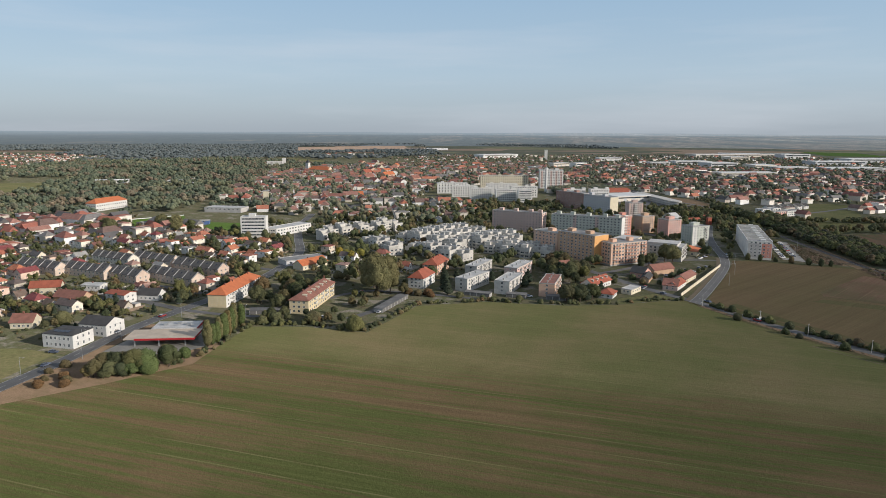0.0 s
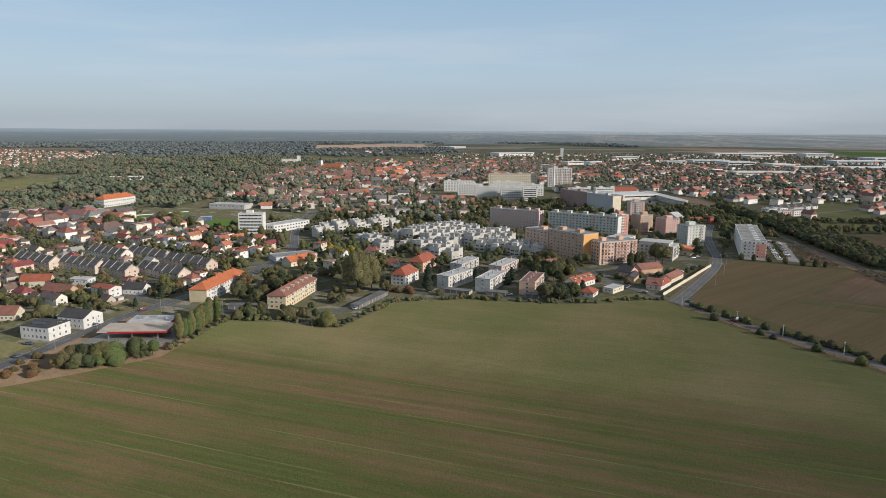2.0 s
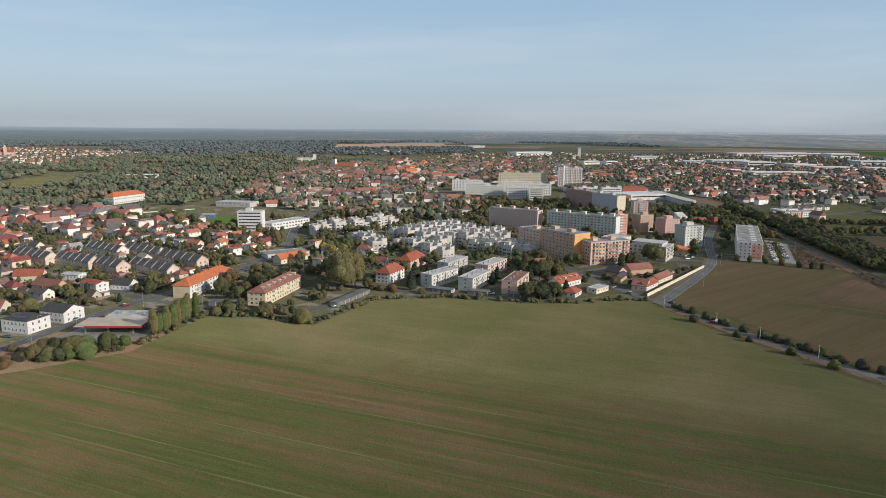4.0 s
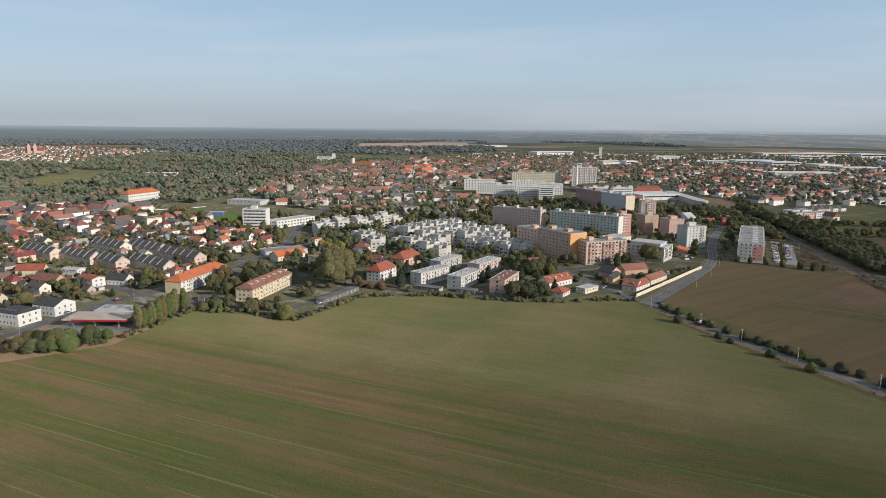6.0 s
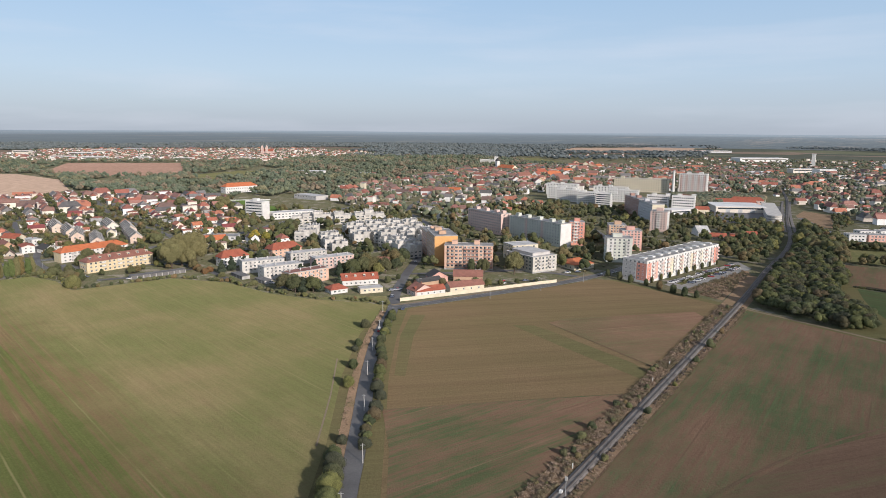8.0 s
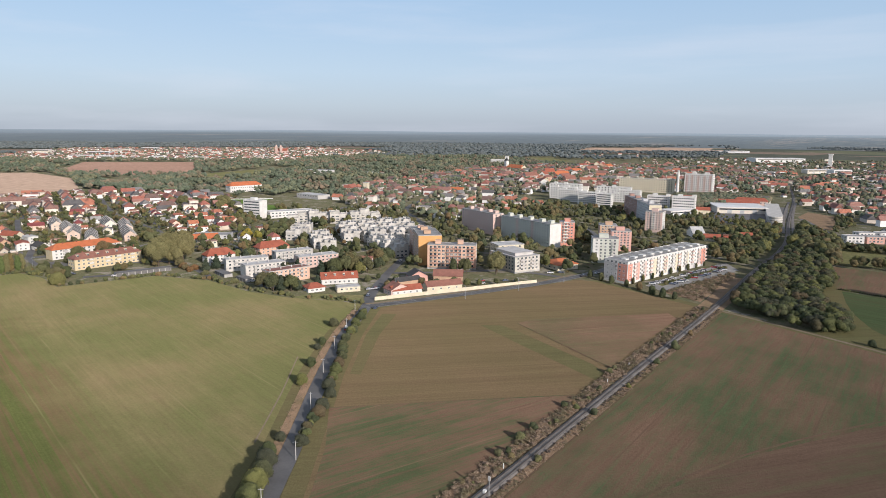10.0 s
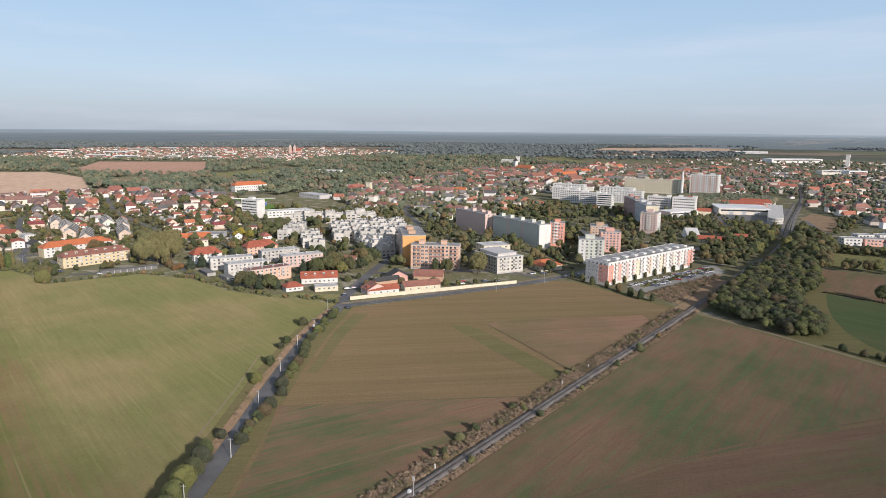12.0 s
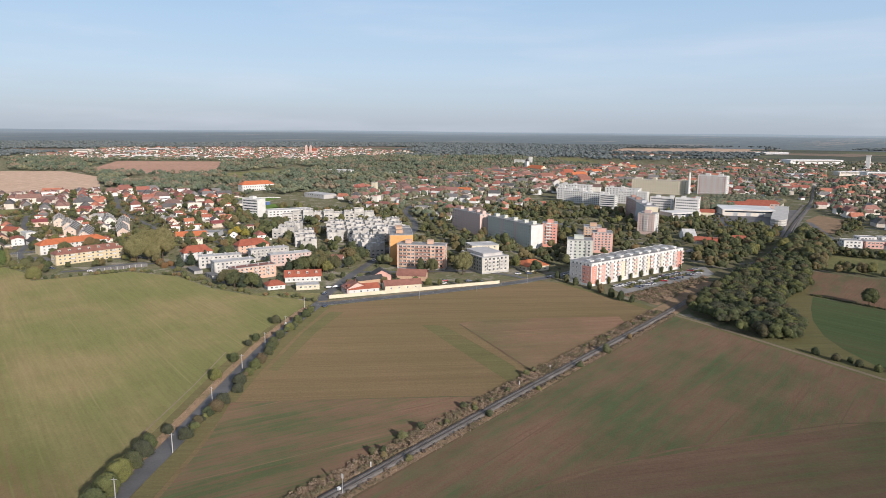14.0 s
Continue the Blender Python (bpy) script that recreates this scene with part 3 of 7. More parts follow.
def field(name, pts, material, z, label, keep=True):
    structure(name, Geo().face([(x, y, z) for x, y in pts], 0), material, label, "field")
    if keep:
        AREAS.append(pts)


CROP_EDGE = [(-194, 205), (-159, 240), (-137, 264), (-133, 318), (-104, 321), (-71, 315), (-53, 369), (-14, 383), (32, 380), (62, 385), (92, 398), (106, 399),
             (127, 353), (158, 307), (196, 259), (213, 235), (258, 172), (258, -300), (-500, -300), (-460, 60), (-262, 150)]
field("field_1", CROP_EDGE, CROP, 0.05, "wide field of thin green crop streaked with bare brown soil", True)
structure("field_margin", Geo().face([(x, y, 0.025) for x, y in [(-480, -300), (760, -300), (760, 335), (440, 452), (262, 517), (186, 540), (170, 520), (112, 408), (100, 398), (60, 383), (0, 200)]]), GREEN_STRIP, "rough grass between the fields, the lane and the railway", "verge")
field("field_2", [(119, 401), (144, 360), (174, 317), (212, 268), (229, 246), (259, 205), (259, 511), (225, 523), (186, 536), (174, 533), (167, 511), (152, 475), (135.5, 439), (123.5, 413)], STUBBLE, 0.05,
      "bare olive-brown field between the road and the railway")
field("field_3", [(193, 290), (259, 354), (259, 208), (231, 246), (214, 268)], SOWN, 0.09, "strip of reddish soil with rows of young green crop", False)
field("field_4", [(128, 392), (146, 360), (176, 318), (180, 320), (151, 364), (134, 397)], GREEN_STRIP, 0.09, "green strip of crop along the field's edge", False)
field("field_5", [(194, 421), (197, 433), (250, 488), (257, 480), (257, 389)], RED_SOIL, 0.09, "reddish freshly tilled patch of soil in the field", False)
field("field_22", [(181, 407), (190, 413), (200, 410), (250, 388), (258, 381), (258, 372), (215, 391)], GREEN_STRIP, 0.11, "greener strip beside the tilled patch", False)
field("field_6", [(273, 507), (316, 491), (374, 468), (440, 445), (376, 429), (346, 386), (319, 341), (302, 298), (285, 240), (273.6, 205), (273.5, 320), (273.1, 420)], TILLED, 0.05,
      "brown tilled field with faint green rows beside the railway")
field("field_7", [(303, 296), (320, 340), (347, 384), (377, 427), (441, 442), (760, 330), (620, -300), (275, -300), (275, 200), (286, 238)], DAMP, 0.05,
      "dark damp brown field beyond a ditch")
field("field_8", [(320, 606), (325, 575), (331, 549), (341, 522), (352, 505), (366, 490), (400, 474), (460, 456), (640, 520), (520, 568), (400, 590), (357, 599)], GREEN, 0.05, "deep green field of young crop")
field("field_9", [(317, 610), (357, 601), (400, 592), (520, 570), (560, 640), (480, 720), (340, 690), (304, 690)], TILLED, 0.05, "bare brown field behind a line of trees")
field("field_10", [(352, 800), (400, 800), (430, 860), (470, 985), (400, 1000), (352, 870)], MEADOW, 0.05, "dry yellow-brown meadow")
field("field_11", [(325, 790), (302, 790), (306, 700), (480, 726), (470, 790)], MEADOW, 0.11, "bright green mown meadow")
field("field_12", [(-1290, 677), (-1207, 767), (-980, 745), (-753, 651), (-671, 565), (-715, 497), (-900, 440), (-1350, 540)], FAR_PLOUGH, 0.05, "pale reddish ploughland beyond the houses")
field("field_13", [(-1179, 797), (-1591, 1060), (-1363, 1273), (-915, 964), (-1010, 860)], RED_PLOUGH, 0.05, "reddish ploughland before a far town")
field("field_14", [(-946, 1140), (-880, 1180), (-760, 1000), (-760, 900), (-900, 960)], MEADOW, 0.05, "dry meadow among woods")
field("field_15", [(-773, 2340), (-560, 2100), (-640, 2080), (-850, 2290)], MEADOW, 0.05, "pale meadow behind the town")
field("field_16", [(1359, 3050), (1590, 2960), (1700, 3500), (1500, 3700)], PITCH, 0.3, "far bright green field", False)
field("field_17", [(-205, 215), (-203, 268), (-226, 272), (-300, 262), (-420, 180), (-240, 110)], MEADOW, 0.05, "rough green meadow beside the road")
field("field_23", [(-426, 395), (-449, 440), (-505, 452), (-490, 400)], MEADOW, 0.07, "green plot at the edge of the gardens")
field("field_18", [(62, 386), (92, 399), (103, 402), (92, 416), (66, 400)], MEADOW, 0.09, "mown grass plot beside the junction", False)
field("field_19", [(-387, 638), (-424, 698), (-385, 742), (-350, 684)], PITCH, 0.09, "green football pitch")
structure("pitch_fence", ribbon_wall([(-424, 698), (-385, 742)], 0.9), SASH, "white barrier round the football pitch", "fence")
field("field_20", [(-302, 611), (-270, 637), (-290, 690), (-330, 690)], PITCH, 0.09, "green training pitch")


def offset_line(pts, d):
    out = []
    for k, p in enumerate(pts):
        a, b = Vector(pts[max(0, k - 1)]), Vector(pts[min(len(pts) - 1, k + 1)])
        u = (b - a).normalized()
        out.append((p[0] + u.y * d, p[1] - u.x * d))
    return out


def smooth(pts, rounds=2):
    for _ in range(rounds):
        out = [pts[0]]
        for (ax, ay), (bx, by) in zip(pts, pts[1:]):
            out += [(0.75 * ax + 0.25 * bx, 0.75 * ay + 0.25 * by), (0.25 * ax + 0.75 * bx, 0.25 * ay + 0.75 * by)]
        pts = out + [pts[-1]]
    return pts


def ribbon(pts, a, b, z, geo=None, slot=0):
    """A strip from a to b metres right of a line."""
    geo = geo or Geo()
    left, right = offset_line(pts, a), offset_line(pts, b)
    for k in range(len(pts) - 1):
        geo.face([(*left[k], z), (*right[k], z), (*right[k + 1], z), (*left[k + 1], z)], slot)
    return geo


def dashes(pts, d, width, on, gap, z):
    geo, run = Geo(), 0.0
    for (ax, ay), (bx, by) in zip(pts, pts[1:]):
        a, b = Vector((ax, ay)), Vector((bx, by))
        length = (b - a).length
        u = (b - a) / length
        n = Vector((u.y, -u.x))
        s = -run
        while s < length:
            p, q = a + u * max(0, s) + n * d, a + u * min(length, s + on) + n * d
            if s + on > 0:
                geo.face([(*(p - n * width), z), (*(q - n * width), z), (*(q + n * width), z), (*(p + n * width), z)])
            s += on + gap
        run = (length - s) % (on + gap) if s > length else 0.0
    return geo


def road(name, pts, width, label, lines="", material=None, z=0.13, keep=2.0):
    base = structure(name, ribbon(pts, -width / 2, width / 2, z), material or ASPHALT, label, "road")
    if "e" in lines:
        for d in (-width / 2 + 0.3, width / 2 - 0.3):
            part("edge_line", ribbon(pts, d - 0.09, d + 0.09, z + 0.02), PAINT_LINE, base, "worn white edge line")
    if "c" in lines:
        part("centre_line", dashes(pts, 0, 0.09, 4, 6, z + 0.02), PAINT_LINE, base, "dashed white centre line")
    LINES.append((pts, width / 2 + keep))
    return base


LANE = smooth([(40, 515), (64, 470), (94, 420), (112, 398), (135, 357), (167, 312), (206, 262), (223, 238), (330, 92), (400, -8), (520, -180)])
road("road_1", LANE, 6.2, "grey asphalt lane running out of town between fields")
structure("verge_1", ribbon(LANE[14:], -6.0, -3.2, 0.10), GREEN_STRIP, "narrow grass verge beside the lane", "verge")
structure("verge_2", ribbon(LANE[14:], 3.2, 6.4, 0.10), VERGE, "verge of dry brown grass beside the lane", "verge")
LINES.append((LANE[10:], 9))
WALL_ROAD = smooth([(110, 396), (119, 413), (131.5, 440), (148, 476), (163, 512), (173, 548), (180, 600), (192, 660), (215, 740)])
road("road_2", WALL_ROAD, 7.0, "grey asphalt road bending along a cream wall", "ec", z=0.12)
structure("pavement_1", ribbon(WALL_ROAD[2:22], -6.4, -3.7, 0.20), DIRT, "sandy footway beside the road", "pavement")
MAIN = smooth([(-235, 60), (-207, 170), (-198, 226), (-193, 262), (-193, 300), (-184, 345), (-170, 400), (-168, 455), (-170, 520), (-200, 600), (-225, 680), (-240, 780)])
road("road_3", MAIN, 8.0, "busy grey main road leading into town", "ec", z=0.12)
structure("verge_6", Geo().face([(x, y, 0.06) for x, y in [(-204, 196), (-160, 236), (-136, 262), (-135, 300), (-141, 300), (-150, 268), (-188, 268), (-200, 230)]]), VERGE, "dry rough verge below the thicket", "verge")
structure("verge_3", ribbon(MAIN[2:20], 4.2, 9.0, 0.10), VERGE, "worn verge beside the main road", "verge")
road("road_4", smooth([(40, 515), (20, 545), (-5, 590), (-40, 650), (-90, 700), (-166, 760), (-230, 900)]), 6, "street between housing blocks")
road("road_5", smooth([(172, 532), (150, 535), (120, 530), (95, 500), (66, 474)]), 5, "curved street round the apartment blocks")
road("road_6", [(-66, 400), (-76, 355), (-86, 338)], 5, "narrow yard lane beside garages", keep=1)
road("road_7", smooth([(-184, 345), (-150, 336), (-125, 338), (-100, 402), (-66, 402), (-20, 390)]), 4, "narrow service lane behind apartment houses", keep=0.5)
road("road_8", smooth([(-170, 455), (-230, 480), (-300, 495), (-400, 520), (-560, 590)]), 5, "residential street")
road("road_9", smooth([(-184, 345), (-240, 372), (-330, 395), (-420, 430)]), 5, "residential street between row houses")
road("road_10", smooth([(185, 600), (150, 640), (110, 720), (60, 780), (-60, 830), (-230, 880)]), 6, "town street with trees")
road("road_11", smooth([(245, 980), (285, 870), (300, 830), (420, 900), (600, 1100)]), 6, "suburban street")
structure("car_park", Geo().face([(x, y, 0.14) for x, y in [(217, 545), (231, 536), (254, 632), (240, 655)]]), PAVING, "pale asphalt car park beside the long block", "car park")
structure("lawn_1", Geo().face([(x, y, 0.18) for x, y in [(222.5, 552), (226.5, 550), (246, 636), (242, 640)]]), MEADOW, "narrow lawn between rows of parked cars", "lawn")
structure("lawn_2", Geo().face([(x, y, 0.10) for x, y in [(231, 534), (257, 524), (257, 612), (253, 622)]]), VERGE, "waste ground of dry brown weeds", "lawn")
structure("car_park_2", Geo().face([(x, y, 0.14) for x, y in [(-150, 272), (-137, 292), (-142, 318), (-180, 318), (-184, 272)]]), PAVING, "paved yard of a filling station",
          "car park")
structure("lawn_3", Geo().face([(x, y, 0.08) for x, y in [(-169, 959), (-74, 945), (36, 811), (53, 768), (10, 720), (-121, 853)]]), MEADOW, "open lawn between panel slabs", "lawn")
structure("yard_1", Geo().face([(x, y, 0.08) for x, y in [(178, 890), (240, 880), (228, 990), (212, 1100), (150, 1090), (135, 970)]]), ASPHALT, "paved goods yard beside the parking building", "yard")
structure("yard_2", Geo().face([(x, y, 0.08) for x, y in [(262, 900), (285, 905), (272, 1030), (240, 1060), (238, 1000)]]), VERGE, "dry brown waste ground beside the railway", "yard")
AREAS.append([(178, 890), (240, 880), (228, 990), (212, 1100), (150, 1090), (135, 970)])
AREAS.append([(262, 900), (285, 905), (272, 1030), (240, 1060), (238, 1000)])
AREAS.append([(208, 540), (257, 518), (257, 640), (238, 655)])
AREAS.append([(-150, 272), (-137, 292), (-142, 318), (-184, 318), (-188, 272)])

TRACKBED = smooth([(268, -200), (268, 60), (268, 275), (267, 400), (267, 520), (265, 580), (263, 650), (264, 723), (259, 795), (249, 863), (234, 960), (223, 1050), (210, 1150), (196, 1250), (150, 1500)])
g = Geo()
for (ax, ay), (bx, by), (cx, cy), (dx, dy), (ex, ey), (fx, fy), (hx, hy), (ix, iy) in zip(
        offset_line(TRACKBED, -1.95), offset_line(TRACKBED, -1.95)[1:], offset_line(TRACKBED, -1.5), offset_line(TRACKBED, -1.5)[1:],
        offset_line(TRACKBED, 1.5), offset_line(TRACKBED, 1.5)[1:], offset_line(TRACKBED, 1.95), offset_line(TRACKBED, 1.95)[1:]):
    g.face([(ax, ay, 0.05), (cx, cy, 0.5), (dx, dy, 0.5), (bx, by, 0.05)])
    g.face([(cx, cy, 0.5), (ex, ey, 0.5), (fx, fy, 0.5), (dx, dy, 0.5)])
    g.face([(ex, ey, 0.5), (hx, hy, 0.05), (ix, iy, 0.05), (fx, fy, 0.5)])
for d in (4.5, -4.5):
    ribbon(smooth([(252, 846), (240, 920), (230, 985), (217, 1080), (206, 1170)]), d - 1.4, d + 1.4, 0.5, g)
railway = structure("railway", g, BALLAST, "single railway track on grey stone ballast", "railway")
for d in (-0.75, 0.75):
    g = ribbon(TRACKBED, d - 0.05, d + 0.05, 0.80)
    for e in (-0.05, 0.05):
        side = offset_line(TRACKBED, d + e)
        for p, q in zip(side, side[1:]):
            g.face([(*p, 0.58), (*q, 0.58), (*q, 0.80), (*p, 0.80)])
    part("rail", g, RAIL, railway, "rusty steel rail standing on the sleepers")
g = Geo()
for (ax, ay), (bx, by) in zip(TRACKBED, TRACKBED[1:]):
    a, b = Vector((ax, ay)), Vector((bx, by))
    u = (b - a).normalized()
    n = Vector((u.y, -u.x))
    for k in range(int((b - a).length / 0.65)):
        c = a + u * 0.65 * k
        if 150 < c.y < 640:
            g.solid([(*(c - n * 1.3 - u * 0.13), 0.5), (*(c + n * 1.3 - u * 0.13), 0.5), (*(c + n * 1.3 + u * 0.13), 0.5), (*(c - n * 1.3 + u * 0.13), 0.5)],
                    [(*(c - n * 1.3 - u * 0.13), 0.60), (*(c + n * 1.3 - u * 0.13), 0.60), (*(c + n * 1.3 + u * 0.13), 0.60), (*(c - n * 1.3 + u * 0.13), 0.60)])
tagged(part("sleepers", g, SLEEPER, railway, "row of concrete sleepers"), kind="stuff")
LINES.append((TRACKBED, 5))
structure("verge_4", ribbon(TRACKBED[:24], -8.6, -2.1, 0.11), VERGE, "dry brown verge beside the railway", "verge")
structure("verge_5", ribbon(TRACKBED[:24], 2.1, 5.2, 0.11), VERGE, "dry brown verge beside the railway", "verge")
TRACK = smooth([(262, 514), (285, 506), (316, 495), (370, 473), (450, 443), (640, 380)])
road("track_1", TRACK, 2.2, "pale dirt track along the edge of a wood", material=DIRT, keep=1)
DITCH = smooth([(277, 200), (285, 238), (302, 299), (319, 342), (346, 387), (376, 430), (440, 445)])
structure("headland_2", Geo().face([(x, y, 0.035) for x, y in [(300, 690), (318, 612), (322, 606), (366, 490), (400, 472), (372, 476), (320, 496), (300, 560)]]), GREEN_STRIP, "rough headland between the wood and the green field", "headland")
structure("headland_1", ribbon(DITCH, -3.0, 3.0, 0.03), TILLED, "bare headland soil along the ditch", "headland")
structure("ditch_1", ribbon(DITCH, -0.5, 0.5, 0.14), DAMP, "dark ditch between two fields", "ditch")
structure("ditch_3", ribbon([(273.2, 120), (273.1, 320), (272.7, 420), (272.6, 508)], -0.35, 0.35, 0.16), DAMP, "narrow dark ditch between the railway verge and the field", "ditch")
structure("ditch_2", ribbon([(194.5, 421), (226, 405), (258, 388.5)], -0.45, 0.45, 0.15), DAMP, "dark furrow at the patch's edge", "ditch")
structure("path_1", ribbon([(143.8, 319.1), (156.4, 304.1), (169.2, 288.8), (179.8, 275.2), (194.0, 256.8)], -0.3, 0.3, 0.12), DIRT, "faint worn path through the crop beside the lane", "path")
structure("track_2", ribbon([(193, 289), (226, 322), (258, 353)], -0.4, 0.4, 0.15), TILLED, "pale furrow between two strips", "track")

# ---- buildings ----
WINDOWS = {}


def window_mesh(w, h):
    """A shared window: a white sash round two panes, set a little proud of the wall it stands in."""
    if (w, h) not in WINDOWS:
        q = Geo()
        s = 0.09
        q.box(-w / 2, w / 2, -0.05, 0.10, 0, s, 0)
        q.box(-w / 2, w / 2, -0.05, 0.10, h - s, h, 0)
        for x in (-w / 2, -s / 2, w / 2 - s):
            q.box(x, x + s, -0.045, 0.10, s, h - s, 0)
        q.face([(-w / 2 + s, -0.02, s), (w / 2 - s, -0.02, s), (w / 2 - s, -0.02, h - s), (-w / 2 + s, -0.02, h - s)], 1)
        WINDOWS[(w, h)] = q.mesh("window", [SASH, GLASS])
    return WINDOWS[(w, h)]


def side_pose(side, length, depth, s, z):
    """A place on one side of a building whose front runs along x at y = 0: s metres from the side's left end."""
    return {"f": lambda: pose(s, 0, z), "r": lambda: pose(length, s, z, 0, 0, 90),
            "b": lambda: pose(length - s, depth, z, 0, 0, 180), "l": lambda: pose(0, depth - s, z, 0, 0, -90)}[side]()


def windows(parent, side, length, depth, cols, floors, z0, step, size=(1.5, 1.4), skip=(), margin=1.2):
    run = length if side in "fb" else depth
    for r in range(floors):
        for c in range(cols):
            if c not in skip:
                s = margin + (run - 2 * margin) * (c + 0.5) / cols
                part("window", window_mesh(*size), None, parent, at=side_pose(side, length, depth, s, z0 + r * step))


def bands(parent, sides, length, depth, cols, side_cols, floors, z0, step, size, margin=1.2):
    """The windows of a far block, too small to pick apart, as one part."""
    q = Geo()
    for side in sides:
        run, n = (length, cols) if side in "fb" else (depth, side_cols)
        for k in range(floors * n):
            s = margin + (run - 2 * margin) * (k % n + 0.5) / n
            q.put(Geo().box(-size[0] / 2, size[0] / 2, -0.05, 0.05, 0, size[1]), side_pose(side, length, depth, s, z0 + (k // n) * step))
    tagged(part("glazing", q, GLASS, parent, "rows of dark windows"), kind="stuff")


def panel(parent, name, side, length, depth, s0, s1, z0, z1, material, proud=0.03, label=""):
    part(name, Geo().box(0, s1 - s0, -proud, 0.05, 0, z1 - z0), material, parent, label, side_pose(side, length, depth, s0, z0))


BALCONIES = {}


def balcony(parent, side, length, depth, s, z, w, d, material, name="balcony"):
    key = (w, d, material.name)
    if key not in BALCONIES:
        q = Geo().box(-w / 2, w / 2, -d, 0.02, 0, 0.18, 1)
        q.box(-w / 2, w / 2, -d, -d + 0.1, 0.18, 1.15, 0)
        for x in (-w / 2, w / 2 - 0.1):
            q.box(x, x + 0.1, -d + 0.1, 0.02, 0.18, 1.15, 0)
        BALCONIES[key] = q.mesh("balcony", [material, CONCRETE])
    part(name, BALCONIES[key], None, parent, at=side_pose(side, length, depth, s, z))


def site(p1, p2):
    u = Vector(p2) - Vector(p1)
    return pose(p1[0], p1[1], 0, 0, 0, math.degrees(math.atan2(u.y, u.x))), u.length


def flat_block(name, label, p1, p2, depth, h, floors, wall, cols, side_cols, sides="flrb", size=(1.5, 1.4), base=1.2, roof=None, units=(), group="", plinth=None,
               category="apartment building", skip=(), side_skip=(), margin=1.2, far=False):
    """A flat-roofed block: plinth, walls, parapet, roof sheet, roof huts and its windows."""
    at, length = site(p1, p2)
    claim(p1, p2, depth, 3)
    ob = thing(name, at, label, category, group)
    part("wall", Geo().box(0, length, 0, depth, 0, h - 0.5), wall, ob)
    if plinth:
        part("plinth", Geo().box(-0.06, length + 0.06, -0.06, depth + 0.06, 0, base - 0.2), plinth, ob)
    q = Geo()
    for x0, x1, y0, y1 in ((-0.1, length + 0.1, -0.1, 0.3), (-0.1, length + 0.1, depth - 0.3, depth + 0.1), (-0.1, 0.3, 0.3, depth - 0.3), (length - 0.3, length + 0.1, 0.3, depth - 0.3)):
        q.box(x0, x1, y0, y1, h - 0.5, h)
    part("parapet", q, CONCRETE if wall is not WHITE else wall, ob)
    part("roof", Geo().box(0.3, length - 0.3, 0.3, depth - 0.3, h - 0.5, h - 0.25), roof or LIGHT_ROOF, ob, "pale flat roof sheet")
    for ux, uy, ul, uw, uh in units:
        part("roof_hut", Geo().box(ux, ux + ul, uy, uy + uw, h - 0.3, h + uh).box(ux - 0.15, ux + ul + 0.15, uy - 0.15, uy + uw + 0.15, h + uh, h + uh + 0.15), wall, ob,
             "box-like hut on the roof")
    step = (h - 0.5 - base) / floors
    if far:
        bands(ob, sides, length, depth, cols, side_cols, floors, base + 0.75, step, size)
    else:
        for s in sides:
            windows(ob, s, length, depth, cols if s in "fb" else side_cols, floors, base + 0.75, step, size, skip if s in "fb" else side_skip, margin)
    return ob, length, step


def gable_geo(length, depth, eave, ridge, over=0.5, axis="x", hip=0.0, thick=0.22):
    """A pitched roof with thickness over a plan of length by depth, its ridge along the length, hipped by that many metres."""
    q = Geo()
    run = depth / 2 + over
    slope = (ridge - eave) / (depth / 2)
    low = eave - over * slope
    x0, x1, y0, y1, ym = -over, length + over, -over, depth + over, depth / 2
    h = hip + (over if hip else 0)
    for up, slot in ((thick, 0), (0.0, 0)):
        z0, z1 = low + up, ridge + up
        q.face([(x0, y0, z0), (x1, y0, z0), (x1 - h, ym, z1), (x0 + h, ym, z1)][::1 if up else -1], slot)
        q.face([(x1, y1, z0), (x0, y1, z0), (x0 + h, ym, z1), (x1 - h, ym, z1)][::1 if up else -1], slot)
        if hip:
            q.face([(x1, y0, z0), (x1, y1, z0), (x1 - h, ym, z1)][::1 if up else -1], slot)
            q.face([(x0, y1, z0), (x0, y0, z0), (x0 + h, ym, z1)][::1 if up else -1], slot)
    t = thick
    q.face([(x0, y0, low), (x1, y0, low), (x1, y0, low + t), (x0, y0, low + t)])
    q.face([(x1, y1, low), (x0, y1, low), (x0, y1, low + t), (x1, y1, low + t)])
    if hip:
        q.face([(x1, y0, low), (x1, y1, low), (x1, y1, low + t), (x1, y0, low + t)])
        q.face([(x0, y1, low), (x0, y0, low), (x0, y0, low + t), (x0, y1, low + t)])
    else:
        for x in (x0, x1):
            q.face([(x, y0, low), (x, ym, ridge), (x, ym, ridge + t), (x, y0, low + t)])
            q.face([(x, ym, ridge), (x, y1, low), (x, y1, low + t), (x, ym, ridge + t)])
    return q


def gable_walls(length, depth, eave, ridge, hip=0.0):
    q = Geo().box(0, length, 0, depth, 0, eave)
    if not hip:
        for x in (0, length):
            q.face([(x, 0, eave), (x, depth, eave), (x, depth / 2, ridge)][::1 if x else -1])
    return q


